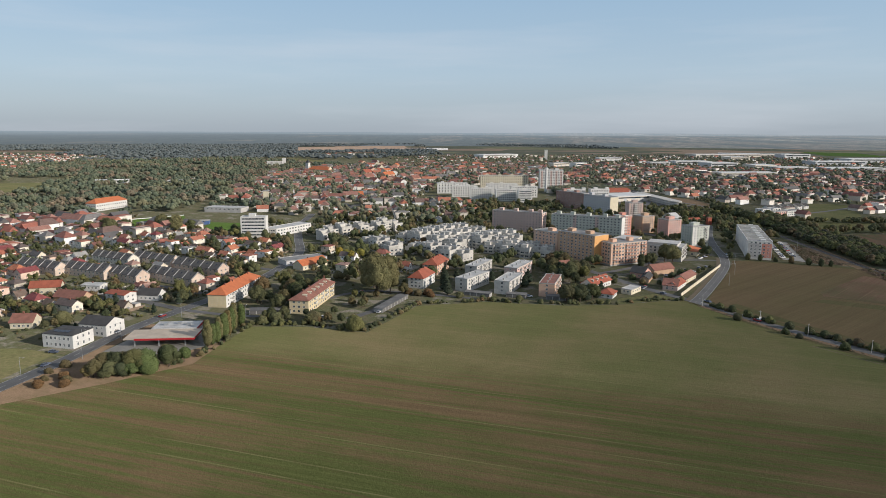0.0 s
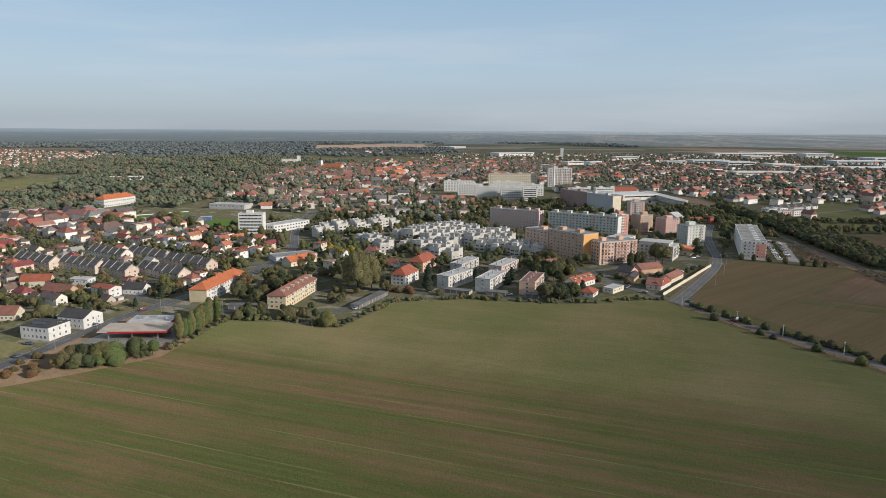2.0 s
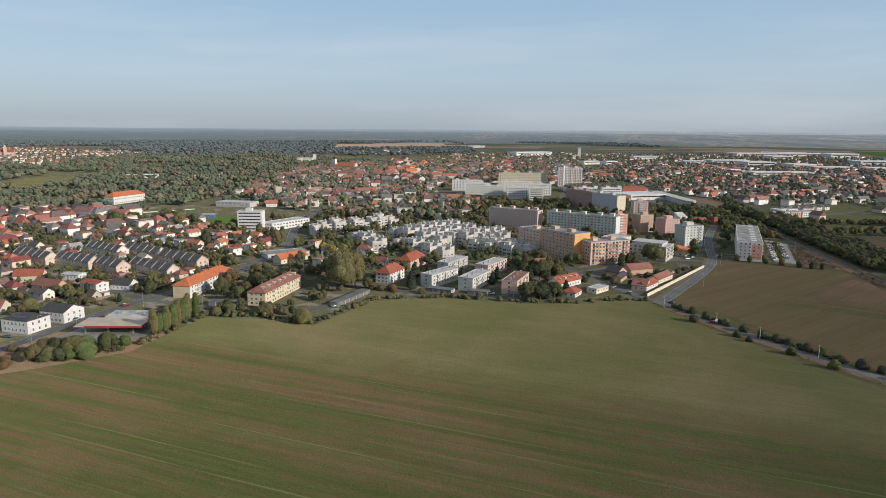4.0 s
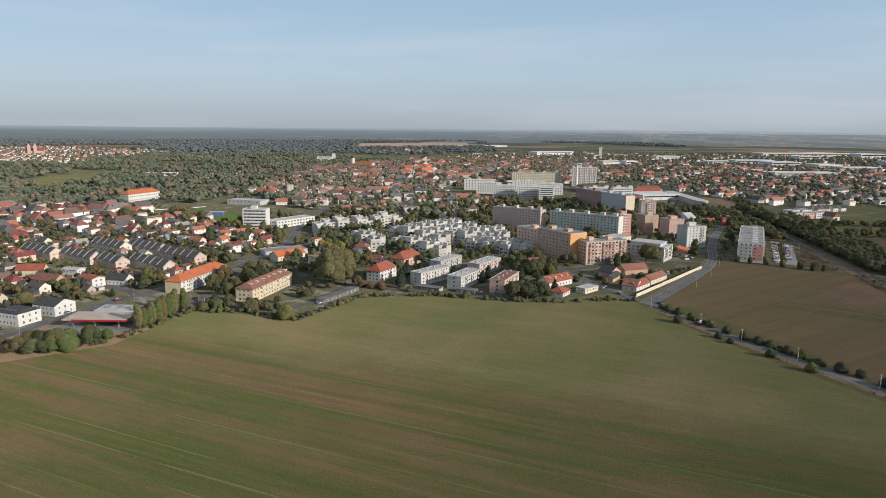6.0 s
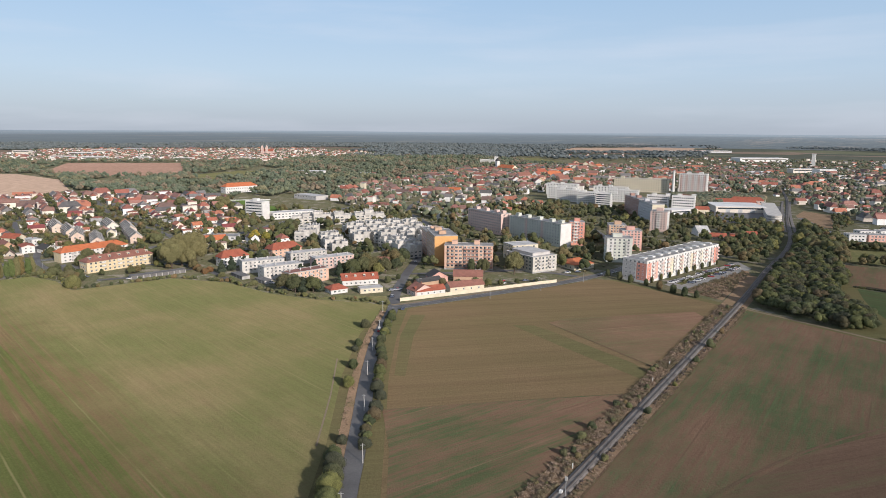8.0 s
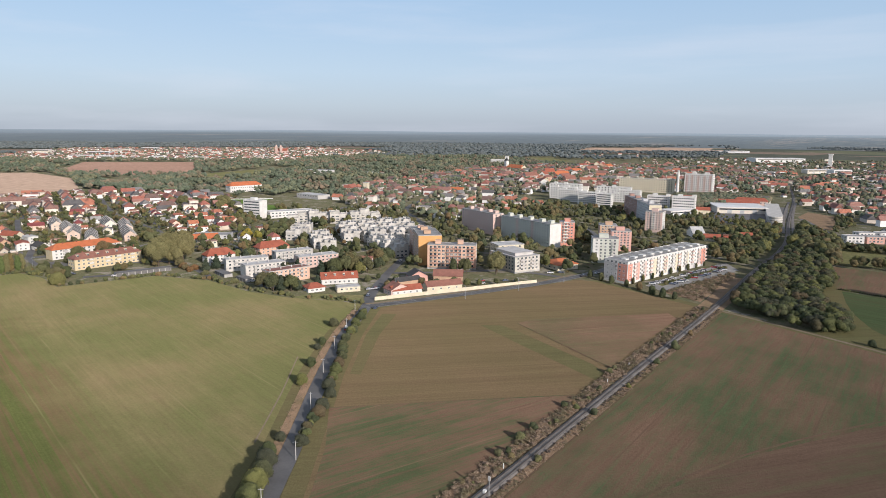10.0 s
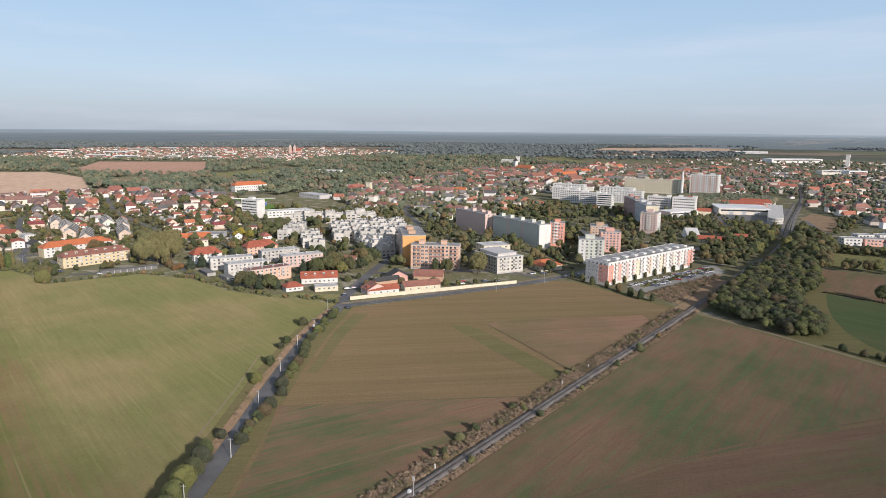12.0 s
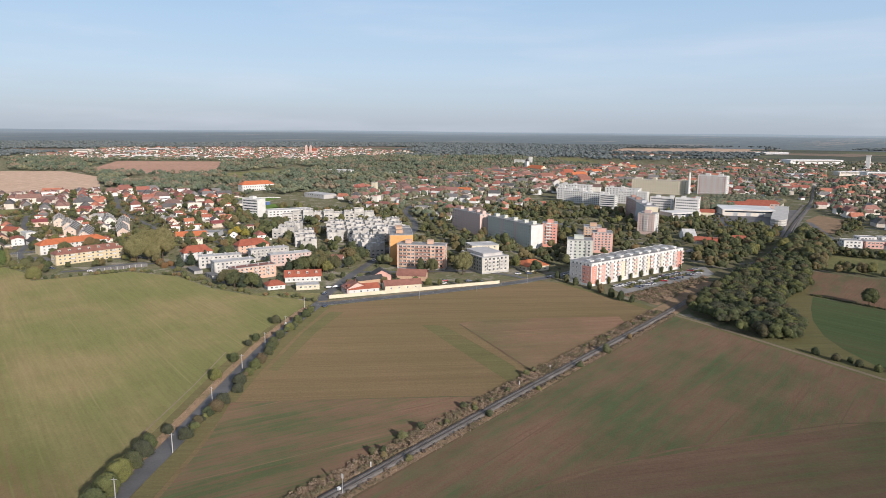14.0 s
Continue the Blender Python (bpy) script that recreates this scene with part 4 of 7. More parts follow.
def pitched(name, label, p1, p2, depth, eave, ridge, wall, roof, cols=0, floors=2, side_cols=2, hip=0.0, size=(1.3, 1.4), chimneys=(), sides="flrb", category="house",
            group="", over=0.5, base=0.9, margin=3):
    at, length = site(p1, p2)
    claim(p1, p2, depth, margin)
    ob = thing(name, at, label, category, group)
    part("wall", gable_walls(length, depth, eave, ridge, hip), wall, ob)
    part("roof", gable_geo(length, depth, eave, ridge, over, hip=hip), roof, ob)
    for cx, cy in chimneys:
        z = ridge - abs(cy - depth / 2) * (ridge - eave) / (depth / 2)
        part("chimney", Geo().box(cx - 0.35, cx + 0.35, cy - 0.3, cy + 0.3, z - 0.4, ridge + 0.9).box(cx - 0.45, cx + 0.45, cy - 0.4, cy + 0.4, ridge + 0.9, ridge + 1.02), BRICK, ob)
    step = (eave - 0.3) / floors
    for s in sides:
        windows(ob, s, length, depth, cols if s in "fb" else side_cols, floors, base, step, size)
    return ob, length


def roof_windows(ob, length, depth, eave, ridge, cols, size=1.0, label="roof window"):
    """Small glazed dormers standing out of the front roof slope."""
    for c in range(cols):
        x = length * (c + 0.5) / cols
        y = depth * 0.2
        z = eave + (ridge - eave) * 0.4
        q = Geo().box(x - size, x + size, y - 0.2, y + 2.2, z - 0.4, z + 1.2).box(x - size - 0.15, x + size + 0.15, y - 0.4, y + 2.4, z + 1.2, z + 1.35)
        d = part("dormer", q, CREAM, ob, "cream dormer box")
        part("dormer_window", window_mesh(1.3, 1.1), None, d, at=pose(x, y - 0.2, z))


# the long apartment house with the pink ends
ob, length, step = flat_block("apartment_building", "long white five-storey apartment block with pink corner bays", (206.5, 540.5), (229, 638), 18, 15.0, 5, WHITE, 25, 5, "flr",
                              (1.4, 1.4), 1.6, FLAT_ROOF, [(4 + 10.1 * k, 4.5, 3.6, 3.6, 0.5) for k in range(10)], plinth=WHITE)
for k in range(1, 10):
    part("roof_upstand", Geo().box(10.1 * k - 0.35, 10.1 * k + 0.35, 0.35, 17.65, 14.7, 15.7), OFF_WHITE, ob, "white upstand across the roof")
for a, b, m, n in ((0.4, 5.5, CORAL, "f"), (10, 14, PINK, "f"), (18, 22, PALE_PINK, "f"), (88, 92, PALE_PINK, "f"), (93, 99.6, CORAL, "f"), (30, 34, CREAM, "f"), (44, 48, CREAM, "f"),
                   (58, 62, CREAM, "f"), (72, 76, CREAM, "f"), (10.4, 17.6, CORAL, "l"), (0.4, 9.4, GREY_PANEL, "l")):
    panel(ob, "painted_bay", n, length, 18, a, b, 1.6, 13, m, 0.02, "painted vertical bay")
for k in range(11):
    for r in range(1, 5):
        balcony(ob, "f", length, 18, 8.5 + 9 * k, 1.6 + r * step, 3.0, 1.1, GREY_PANEL if k % 2 else PALE_PINK)

# the peach block with loggias
ob, length, step = flat_block("apartment_building", "peach six-storey apartment block with red-brown balcony rows", (75.5, 500), (105, 517.5), 12, 17.6, 6, PEACH, 11, 3, "flr", (1.9, 1.5), 1.4,
                              FLAT_ROOF, [(5, 5, 4, 4, 2.2), (21, 5, 4, 4, 2.4)], plinth=CONCRETE)
for s in (5.0, 16.2, 21.4, 31.0):
    for r in range(0, 6):
        balcony(ob, "f", length, 12, s, 1.2 + r * step, 5.0, 1.2, BALCONY if r % 2 or s > 15 else OCHRE)

# the block with the orange gable
ob, length, step = flat_block("apartment_building", "eight-storey ochre slab with a blank orange gable wall", (63.5, 505), (75.5, 517), 36, 22.3, 8, OCHRE, 1, 9, "l", (1.6, 1.4), 1.6, FLAT_ROOF,
                              [(5, 8, 5, 5, 2.0), (5, 26, 5, 5, 2.0)])
panel(ob, "gable_cladding", "f", length, 36, 0, length, 0, 21.9, ORANGE, 0.06, "smooth orange painted gable wall")
ob, length, step = flat_block("apartment_building", "seven-storey pale ochre slab joined to the orange block", (37.6, 530.9), (49.6, 542.9), 26, 20, 7, PEACH, 1, 6, "lb", (1.6, 1.4), 1.6, FLAT_ROOF,
                              [(5, 10, 5, 5, 2.0)])

# slabs behind
flat_block("apartment_building", "long pale pink seven-storey panel slab", (-19, 680), (31, 659), 12, 20.3, 7, PALE_PINK, 16, 2, "fr", (1.6, 1.4), 1.6, FLAT_ROOF,
           [(6, 4, 4, 4, 2.2), (22, 4, 4, 4, 2.2), (38, 4, 4, 4, 2.2), (48, 4, 4, 4, 2.2)], group="panel slabs")
ob, length, step = flat_block("apartment_building", "long pale grey-green seven-storey panel slab with pink strips", (40, 659), (104, 632), 12, 20.0, 7, MINT, 20, 2, "f", (1.6, 1.4), 1.6, FLAT_ROOF,
                              [(4, 4, 4, 4, 2.2), (18, 4, 4, 4, 2.2), (34, 4, 4, 4, 2.2), (50, 4, 4, 4, 2.2), (62, 4, 4, 4, 2.2)], group="panel slabs")
for a in (22, 44):
    panel(ob, "painted_bay", "f", length, 12, a, a + 3.4, 1.6, 19.4, PALE_PINK, 0.02, "pink painted strip")
panel(ob, "gable_cladding", "r", length, 12, 0, 12, 0, 19.4, WHITE, 0.06, "white blank gable wall")
ob, length, step = flat_block("apartment_building", "coral eight-storey tower with white balcony bands", (105.8, 647), (116.6, 653.2), 13, 20.5, 7, CORAL, 4, 4, "flr", (1.5, 1.4), 1.4, FLAT_ROOF, [(4, 4, 5, 5, 2.2)])
for r in range(1, 8):
    balcony(ob, "f", length, 13, 5, 1.2 + r * step, 4.0, 1.0, WHITE)

# towers
ob, length, step = flat_block("apartment_building", "mint-green and white eight-storey tower", (159, 594), (175.5, 603), 14, 18.6, 7, MINT, 5, 4, "flr", (1.5, 1.4), 1.4, FLAT_ROOF, [(5, 5, 7, 5, 2.4)])
panel(ob, "painted_bay", "f", length, 14, 0.4, 5, 1.4, 17.8, WHITE, 0.02, "white painted bay")
for r in range(1, 7):
    balcony(ob, "f", length, 14, 15.5, 1.2 + r * step, 3.2, 1.0, GREY_PANEL)
flat_block("apartment_building", "salmon pink eight-storey tower beside the mint one", (151, 650), (165, 658), 15, 16.8, 7, PINK, 5, 4, "flr", (1.5, 1.4), 1.4, FLAT_ROOF, [(4, 4, 7, 5, 2.4)])
flat_block("apartment_building", "ochre and coral eight-storey tower", (131, 673), (144, 680), 15, 17.2, 7, OCHRE, 5, 4, "flr", (1.5, 1.4), 1.4, FLAT_ROOF, [(5, 4, 6, 5, 2.4)])
ob, length, step = flat_block("apartment_building", "pale peach eight-storey tower with balconies", (135, 775), (151, 777), 15, 20, 8, PALE_PINK, 5, 4, "fr", (1.5, 1.4), 1.4, FLAT_ROOF, [(5, 4, 6, 5, 2.4)])
for r in range(1, 8):
    balcony(ob, "f", length, 15, 8, 1.2 + r * step, 4.0, 1.0, WHITE)
panel(ob, "painted_bay", "r", length, 15, 0.3, 14.7, 1.4, 19.4, WHITE, 0.02, "white painted end wall")
ob, length, step = flat_block("apartment_building", "pale grey-blue panel slab with a blank cream end", (93, 866), (121, 826), 13, 21, 7, BLUEISH, 14, 3, "f", (1.5, 1.4), 1.4, FLAT_ROOF,
                              [(6, 4, 5, 5, 2.2), (30, 4, 5, 5, 2.2)], group="panel slabs")
panel(ob, "gable_cladding", "r", length, 13, 0, 13, 0, 20.4, CREAM, 0.06, "plain cream gable wall")
flat_block("apartment_building", "dark red-brown panel slab joined to the grey-blue one", (61, 911.5), (92.7, 866.4), 13, 21.5, 7, RED_BROWN, 15, 3, "fl", (1.5, 1.4), 1.4, FLAT_ROOF,
           [(6, 4, 5, 5, 2.2), (32, 4, 5, 5, 2.2)], group="panel slabs")
ob, length, step = flat_block("apartment_building", "tall pink and white twelve-storey tower block", (50, 1190), (91, 1194), 18, 33, 11, WHITE, 13, 4, "fr", (1.5, 1.3), 1.6, FLAT_ROOF,
           [(10, 5, 6, 6, 2.5), (28, 5, 6, 6, 2.5)], far=True)
for a in (1.5, 9.5, 18.5, 27.5, 36):
    panel(ob, "painted_bay", "f", length, 18, a, a + 3.4, 1.6, 31, PALE_PINK, 0.02, "pink painted strip")
flat_block("apartment_building", "long cream eight-storey panel slab in the town", (-55, 1190), (30, 1202), 13, 22, 7, CREAM, 22, 2, "f", (1.5, 1.3), 1.6, FLAT_ROOF,
           [(10 + 22 * k, 4, 5, 5, 2.2) for k in range(4)], far=True)
for p1, p2, h in (((-90, 1022), (-52, 1004), 17), ((-60, 985), (-28, 970), 17), ((-22, 968), (8, 955), 17), ((0, 1030), (40, 1012), 17), ((10, 950), (30, 942), 18),
                  ((78, 948), (104, 938), 20), ((110, 946), (136, 934), 21), ((-120, 1080), (-70, 1060), 17), ((-40, 1075), (10, 1055), 17)):
    mid, half = (Vector(p1) + Vector(p2)) / 2, (Vector(p2) - Vector(p1)).length / 2
    along = Vector((math.cos(radians(9)), math.sin(radians(9)))) * half * 0.92
    p1, p2 = tuple(mid - along), tuple(mid + along)
    flat_block("apartment_building", "white panel block with rows of windows and pale ends", p1, p2, 12, h, 6, WHITE, 10, 2, "fr", (1.7, 1.2), 1.4, LIGHT_ROOF,
               [(6, 4, 5, 4, 2.0), (22, 4, 5, 4, 2.0)], group="white panel blocks", far=True)

# the pale four-storey house with a set-back top floor
ob, length, step = flat_block("apartment_building", "greyish cream four-storey apartment house with grey balconies", (133, 524), (141.5, 544), 30, 11.6, 4, GREIGE, 6, 8, "fl", (1.7, 1.6), 1.2, LIGHT_ROOF,
                              plinth=CONCRETE)
part("penthouse", Geo().box(3, length - 3, 4, 27, 11.4, 13.4).box(2.5, length - 2.5, 3.5, 27.5, 13.4, 13.65), GREY_PANEL, ob, "set-back grey top floor")
for r in range(1, 4):
    for s in (6, 15.5):
        balcony(ob, "f", length, 30, s, 1.0 + r * step, 4, 1.5, GREY_PANEL)
flat_block("apartment_building", "small pale three-storey house behind the cream one", (100, 556), (112, 574), 16, 12, 4, CREAM, 4, 4, "flr", (1.5, 1.4), 1.2, LIGHT_ROOF)

for p1, p2, w in (((293, 811), (306, 818), WHITE), ((308, 819), (321, 826), PINK), ((323, 827), (336, 834), WHITE), ((300, 842), (312, 850), WHITE), ((316, 852), (328, 860), WHITE), ((330, 836), (346, 845), OFF_WHITE)):
    p1, p2 = (p1[0] + 10, p1[1] + 8), (p2[0] + 10, p2[1] + 8)
    flat_block("terraced_block", "modern flat-roofed terrace in white and pink", p1, p2, 11, 6.6, 2, w, 4, 2, "fl", (1.8, 1.5), 0.6, FLAT_ROOF, group="modern terraces", category="terraced house")

for k in range(6):
    pitched("house", "white gabled house in a new row with a dark roof", (330 + 11.5 * k, 884 + 7 * k), (337 + 11.5 * k, 888.2 + 7 * k), 11, 4.6, 7.6, WHITE, DARK_TILE, 2, 2, 2, 0, (1.2, 1.2), (), "f", group="new gabled houses", margin=1)

# five small walk-up blocks
for p1, p2, d, wall, roof, lab in (((-34.5, 410), (-26.5, 406), 29, OFF_WHITE, LIGHT_ROOF, "white three-storey walk-up block with chimneys on its flat roof"),
                                   ((-31, 449), (-22.5, 446), 29, OFF_WHITE, LIGHT_ROOF, "white three-storey walk-up block with chimneys on its flat roof"),
                                   ((-9.5, 405), (0, 402), 28, OFF_WHITE, LIGHT_ROOF, "white three-storey walk-up block with chimneys on its flat roof"),
                                   ((-4, 447), (5, 443.5), 30, PALE_PINK, LIGHT_ROOF, "pale pink three-storey walk-up block with a pale roof"),
                                   ((18, 401), (27.5, 399), 29, PEACH, BROWN_TILE, "pinkish three-storey walk-up block with a red-brown roof")):
    ob, length, step = flat_block("apartment_block", lab, p1, p2, d, 8.6, 3, wall, 1, 9, "flr", (1.4, 1.3), 1.0, roof, group="walk-up blocks", category="apartment block")
    for k in range(4):
        y = 3 + k * (d - 6) / 3
        part("chimney", Geo().box(length / 2 - 0.4, length / 2 + 0.4, y - 0.3, y + 0.3, 8.2, 9.7).box(length / 2 - 0.5, length / 2 + 0.5, y - 0.4, y + 0.4, 9.7, 9.85), GREY_PANEL, ob)
    for r in range(1, 3):
        for y in (7, 15, 23):
            balcony(ob, "r", length, d, y, 0.9 + r * step, 2.6, 1.1, GREY_PANEL)

# two hipped apartment houses beside the field
ob, length = pitched("apartment_house", "cream three-storey apartment house with a bright orange hipped roof", (-160.5, 352), (-159.5, 402), 11, 7.6, 11.0, WHITE, ORANGE_TILE, 14, 3, 3, 5.5,
                     (1.4, 1.3), [(10, 5), (20, 5), (30, 5), (42, 5)], "flr", "apartment house")
panel(ob, "gable_cladding", "l", length, 11, 0.05, 10.95, 0, 7.4, YELLOW, 0.05, "ochre painted end wall")
for r in range(3):
    for s in (9, 18.5, 35, 44):
        balcony(ob, "f", length, 11, s, 0.9 + r * 2.4, 3.0, 1.1, GREY_PANEL)
ob, length = pitched("apartment_house", "yellow three-storey apartment house with a red-brown roof and dormers", (-110, 344.5), (-107.5, 391), 11, 7.8, 11.0, YELLOW, BROWN_TILE, 14, 3, 3, 4.5,
                     (1.4, 1.3), [(8, 6), (18, 6), (34, 6), (44, 6)], "flr", "apartment house")
roof_windows(ob, length, 11, 7.8, 11.0, 7, 0.75)
for r in range(1, 3):
    for s in (11, 22, 30, 40):
        balcony(ob, "f", length, 11, s, 0.9 + r * 2.5, 2.6, 1.0, WHITE)
ob, length = pitched("apartment_house", "white apartment house with a red hipped roof", (-55, 411), (-50, 431), 10.5, 7.0, 11.0, WHITE, RED_TILE, 5, 3, 3, 4, (1.4, 1.3), [(6, 5), (13, 5)], "flr",
                     "apartment house")
ob, length = pitched("apartment_house", "salmon apartment house with a red hipped roof", (-51, 454), (-45, 478), 11, 7.0, 11.0, PEACH, RED_TILE, 6, 3, 3, 4, (1.4, 1.3), [(6, 5), (16, 5)], "flr",
                     "apartment house")
pitched("school_building", "white long building with a bright orange hipped roof", (-508, 762), (-500, 816), 15, 10, 15, WHITE, ORANGE_TILE, 14, 2, 4, 7, (1.6, 1.8), (), "flr", "school", margin=26)
pitched("house", "low house with a long orange tiled roof", (-149, 456), (-137, 478), 10, 3.6, 7, CREAM, ORANGE_TILE, 6, 1, 2, 0, (1.3, 1.2), [(10, 5)], "fr")

# farm and houses at the junction
ob, length = pitched("house", "long white house with an orange-red tiled roof", (53, 419.5), (67, 437.5), 9, 3.8, 7.0, WHITE, RED_TILE, 7, 1, 2, 0, (1.2, 1.2), [(6, 4), (15, 5)], "flr", over=0.6)
roof_windows(ob, length, 9, 3.8, 7.0, 4, 0.6)
pitched("house", "small white bungalow with a red roof", (62.5, 399.5), (66.5, 409.5), 9, 2.8, 5.0, WHITE, RED_TILE, 3, 1, 2, 3.5, (1.5, 1.1), (), "fl", margin=2)
flat_block("garage", "cream flat-roofed garage building", (75.5, 411), (83.5, 422.5), 7, 3.4, 1, CREAM, 4, 2, "fl", (1.4, 1.2), 0.5, LIGHT_ROOF, category="garage")
pitched("house", "pale pink gabled farmhouse with a red-brown roof", (98, 427.5), (106.5, 424.5), 13, 3.4, 6.6, PALE_PINK, BROWN_TILE, 2, 2, 2, 0, (1.2, 1.2), [(5, 7)], "fr", margin=1)
pitched("farm_building", "low red-roofed farm wing", (107, 425.5), (116, 442), 7, 3.0, 5.2, WHITE, RED_TILE, 4, 1, 1, 0, (1.1, 1.1), (), "f", "farm building", margin=1)
pitched("farm_building", "long pinkish barn with a brown tiled roof", (117, 446), (129, 466), 8, 3.2, 5.6, CREAM, BROWN_TILE, 4, 1, 1, 0, (1.1, 1.1), (), "fr", "farm building", margin=1)
pitched("farm_building", "dark-roofed old barn behind the yard", (102, 472), (118, 482), 10, 3.6, 6.8, OCHRE, BROWN_TILE, 0, 1, 1, 0, (1.1, 1.1), (), "", "farm building", margin=1)
pitched("house", "pink gabled cottage with a dark roof", (84, 466), (92, 460), 12, 3.6, 7.0, PINK, DARK_TILE, 2, 1, 1, 0, (1.1, 1.1), (), "f", margin=1)
pitched("farm_building", "low dark shed in the farm yard", (93, 446), (99, 462), 6, 2.8, 4.6, OCHRE, DARK_TILE, 0, 1, 1, 0, (1.1, 1.1), (), "", "farm building", margin=1)
pitched("house", "white steep-gabled cottage among trees", (38, 470), (45, 474), 10, 3.4, 8.4, WHITE, BROWN_TILE, 2, 1, 1, 0, (1.1, 1.1), (), "f", margin=2)
pitched("shop_building", "low building with a broad orange hipped roof", (152, 551), (160, 567), 18, 3.8, 6.8, CREAM, ORANGE_TILE, 4, 1, 3, 6, (1.6, 1.3), (), "fl", "shop")
at, length = site((105.6, 411), (158, 509))
g = Geo()
for k in range(22):
    x0, x1 = k * length / 22, (k + 1) * length / 22 - 0.25
    g.box(x0, x1, -0.12, 0.12, 0, 2.0).box(x1, x1 + 0.25, -0.2, 0.2, 0, 2.15)
g.box(0, length, -0.16, 0.16, 2.0, 2.08)
wall = tagged(new("boundary_wall", g.mesh("boundary_wall", [CREAM])), "long cream rendered boundary wall along the road", "wall", kind="structure")
wall.matrix_basis = MODEL @ at
LINES.append(([(105.6, 411), (158, 509)], 2))

# the terraced housing: stepped white units in staggered rows
UNITS = []


def terrace(p1, p2, n, depth, low, high, flip=False):
    """A row of flat-roofed units, stepped in height and set back in turn, each with a roof terrace and chimney stack."""
    a, b = Vector(p1), Vector(p2)
    u = (b - a) / n
    for k in range(n):
        q1 = a + u * k
        q2 = q1 + u * 0.985
        nrm = Vector((-u.y, u.x)).normalized() * ((k % 2) * 4.2 - 1.5)
        h = low + (high - low) * (((k * 2) % 5) / 4)
        UNITS.append((tuple(q1 + nrm), tuple(q2 + nrm), depth, h))


terrace((-172, 586), (-110, 660), 9, 12, 9, 13)
terrace((-132, 565), (-96, 520), 5, 13, 8, 11)
terrace((-86, 536), (-38, 501), 6, 13, 8, 11)
terrace((-103, 588), (-44, 540), 7, 13.5, 9, 12.5)
terrace((-94, 605), (-26, 548), 8, 13.5, 10, 13)
terrace((-84, 620), (-10, 557), 9, 13.5, 10, 13.5)
terrace((-72, 634), (4, 568), 9, 12, 10, 13.5)
terrace((-8, 534), (32, 518), 5, 12, 8, 10.5)
terrace((-22, 545), (22, 531), 5, 10, 9, 11.5)
AREAS.append([(-48, 536), (-106, 586), (-74, 646), (12, 574), (34, 520), (-8, 530)])
AREAS.append([(-86, 534), (-38, 499), (-28, 512), (-78, 550)])
for p1, p2, d, h in UNITS:
    at, length = site(p1, p2)
    claim(p1, p2, d, 1)
    ob = thing("terrace_house", at, "white flat-roofed terraced housing unit with stepped roof terraces", "terraced house", "terraced housing")
    part("terrace_level", Geo().box(0, length, 0, d * 0.62, 0, h - 2.6), OFF_WHITE, ob)
    part("main_level", Geo().box(0, length, d * 0.62 + 0.002, d, 0, h), OFF_WHITE, ob)
    part("roof_room", Geo().box(0.02, length * 0.55, d * 0.3, d * 0.62, h - 2.6, h - 0.02), OFF_WHITE, ob)
    for x0, x1, y0, y1, z in ((0, length, 0, 0.2, h - 2.6), (length - 0.2, length, 0.2, d * 0.62, h - 2.6), (0, length, d - 0.25, d, h)):
        part("parapet", Geo().box(x0, x1, y0, y1, z, z + 0.8), OFF_WHITE, ob)
    part("roof", Geo().box(0.3, length - 0.3, d * 0.62 + 0.2, d - 0.3, h, h + 0.1).box(length * 0.55 + 0.2, length - 0.3, 0.3, d * 0.6, h - 2.6, h - 2.5), FLAT_ROOF, ob, "grey roof terrace")
    part("chimney", Geo().box(length * 0.7, length * 0.7 + 0.9, d * 0.8, d * 0.8 + 0.7, h, h + 1.9).box(length * 0.15, length * 0.15 + 1.4, d * 0.72, d * 0.72 + 1.2, h, h + 1.3).box(0.4, 1.0, d * 0.2, d * 0.2 + 0.6, h - 2.6, h - 1.0), OFF_WHITE, ob)
    fl = int((h - 2.6) / 2.8)
    q = Geo()
    for r in range(1, fl):
        q.box(0.4, length - 0.4, -0.5, 0.02, 2.8 * r - 0.1, 2.8 * r + 0.85)
    part("balcony", q, GREIGE, ob, "grey-beige balcony parapets")
    windows(ob, "f", length, d, 2, fl, 1.0, 2.8, (2.8, 1.5), (), 0.4)
    windows(ob, "r", length, d, 3, fl, 1.0, 2.8, (2.0, 1.4), (), 0.6)

# the white office tower with its low wing
ob, length, step = flat_block("office_building", "white six-storey office tower with dark window bands", (-252, 592), (-229, 596), 12, 20, 6, WHITE, 8, 4, "fl", (2.7, 1.5), 1.4, LIGHT_ROOF,
                              [(7, 4, 6, 5, 2.2)], category="office building")
flat_block("office_wing", "long low white wing of the office building", (-222, 604), (-202, 650), 16, 7.5, 2, WHITE, 12, 4, "flr", (2.2, 1.4), 1.0, LIGHT_ROOF, category="office building")
flat_block("supermarket", "low flat-roofed shop with a pale blue fascia", (-166, 470), (-141, 492), 16, 4, 1, BLUEISH, 6, 2, "f", (2.2, 1.4), 0.8, FLAT_ROOF, category="shop")
flat_block("sports_stand", "blue-fronted spectators' stand beside the pitch", (-346, 668), (-322, 674), 7, 4.5, 1, BLUE_SHEET, 3, 1, "f", (2.2, 1.2), 2.0, LIGHT_ROOF, category="stand")
flat_block("sports_hall", "long grey sports hall near the pitches", (-377, 779), (-329, 775), 22, 6, 1, GREY_PANEL, 8, 2, "f", (2.2, 1.4), 2.6, LIGHT_ROOF, category="hall")

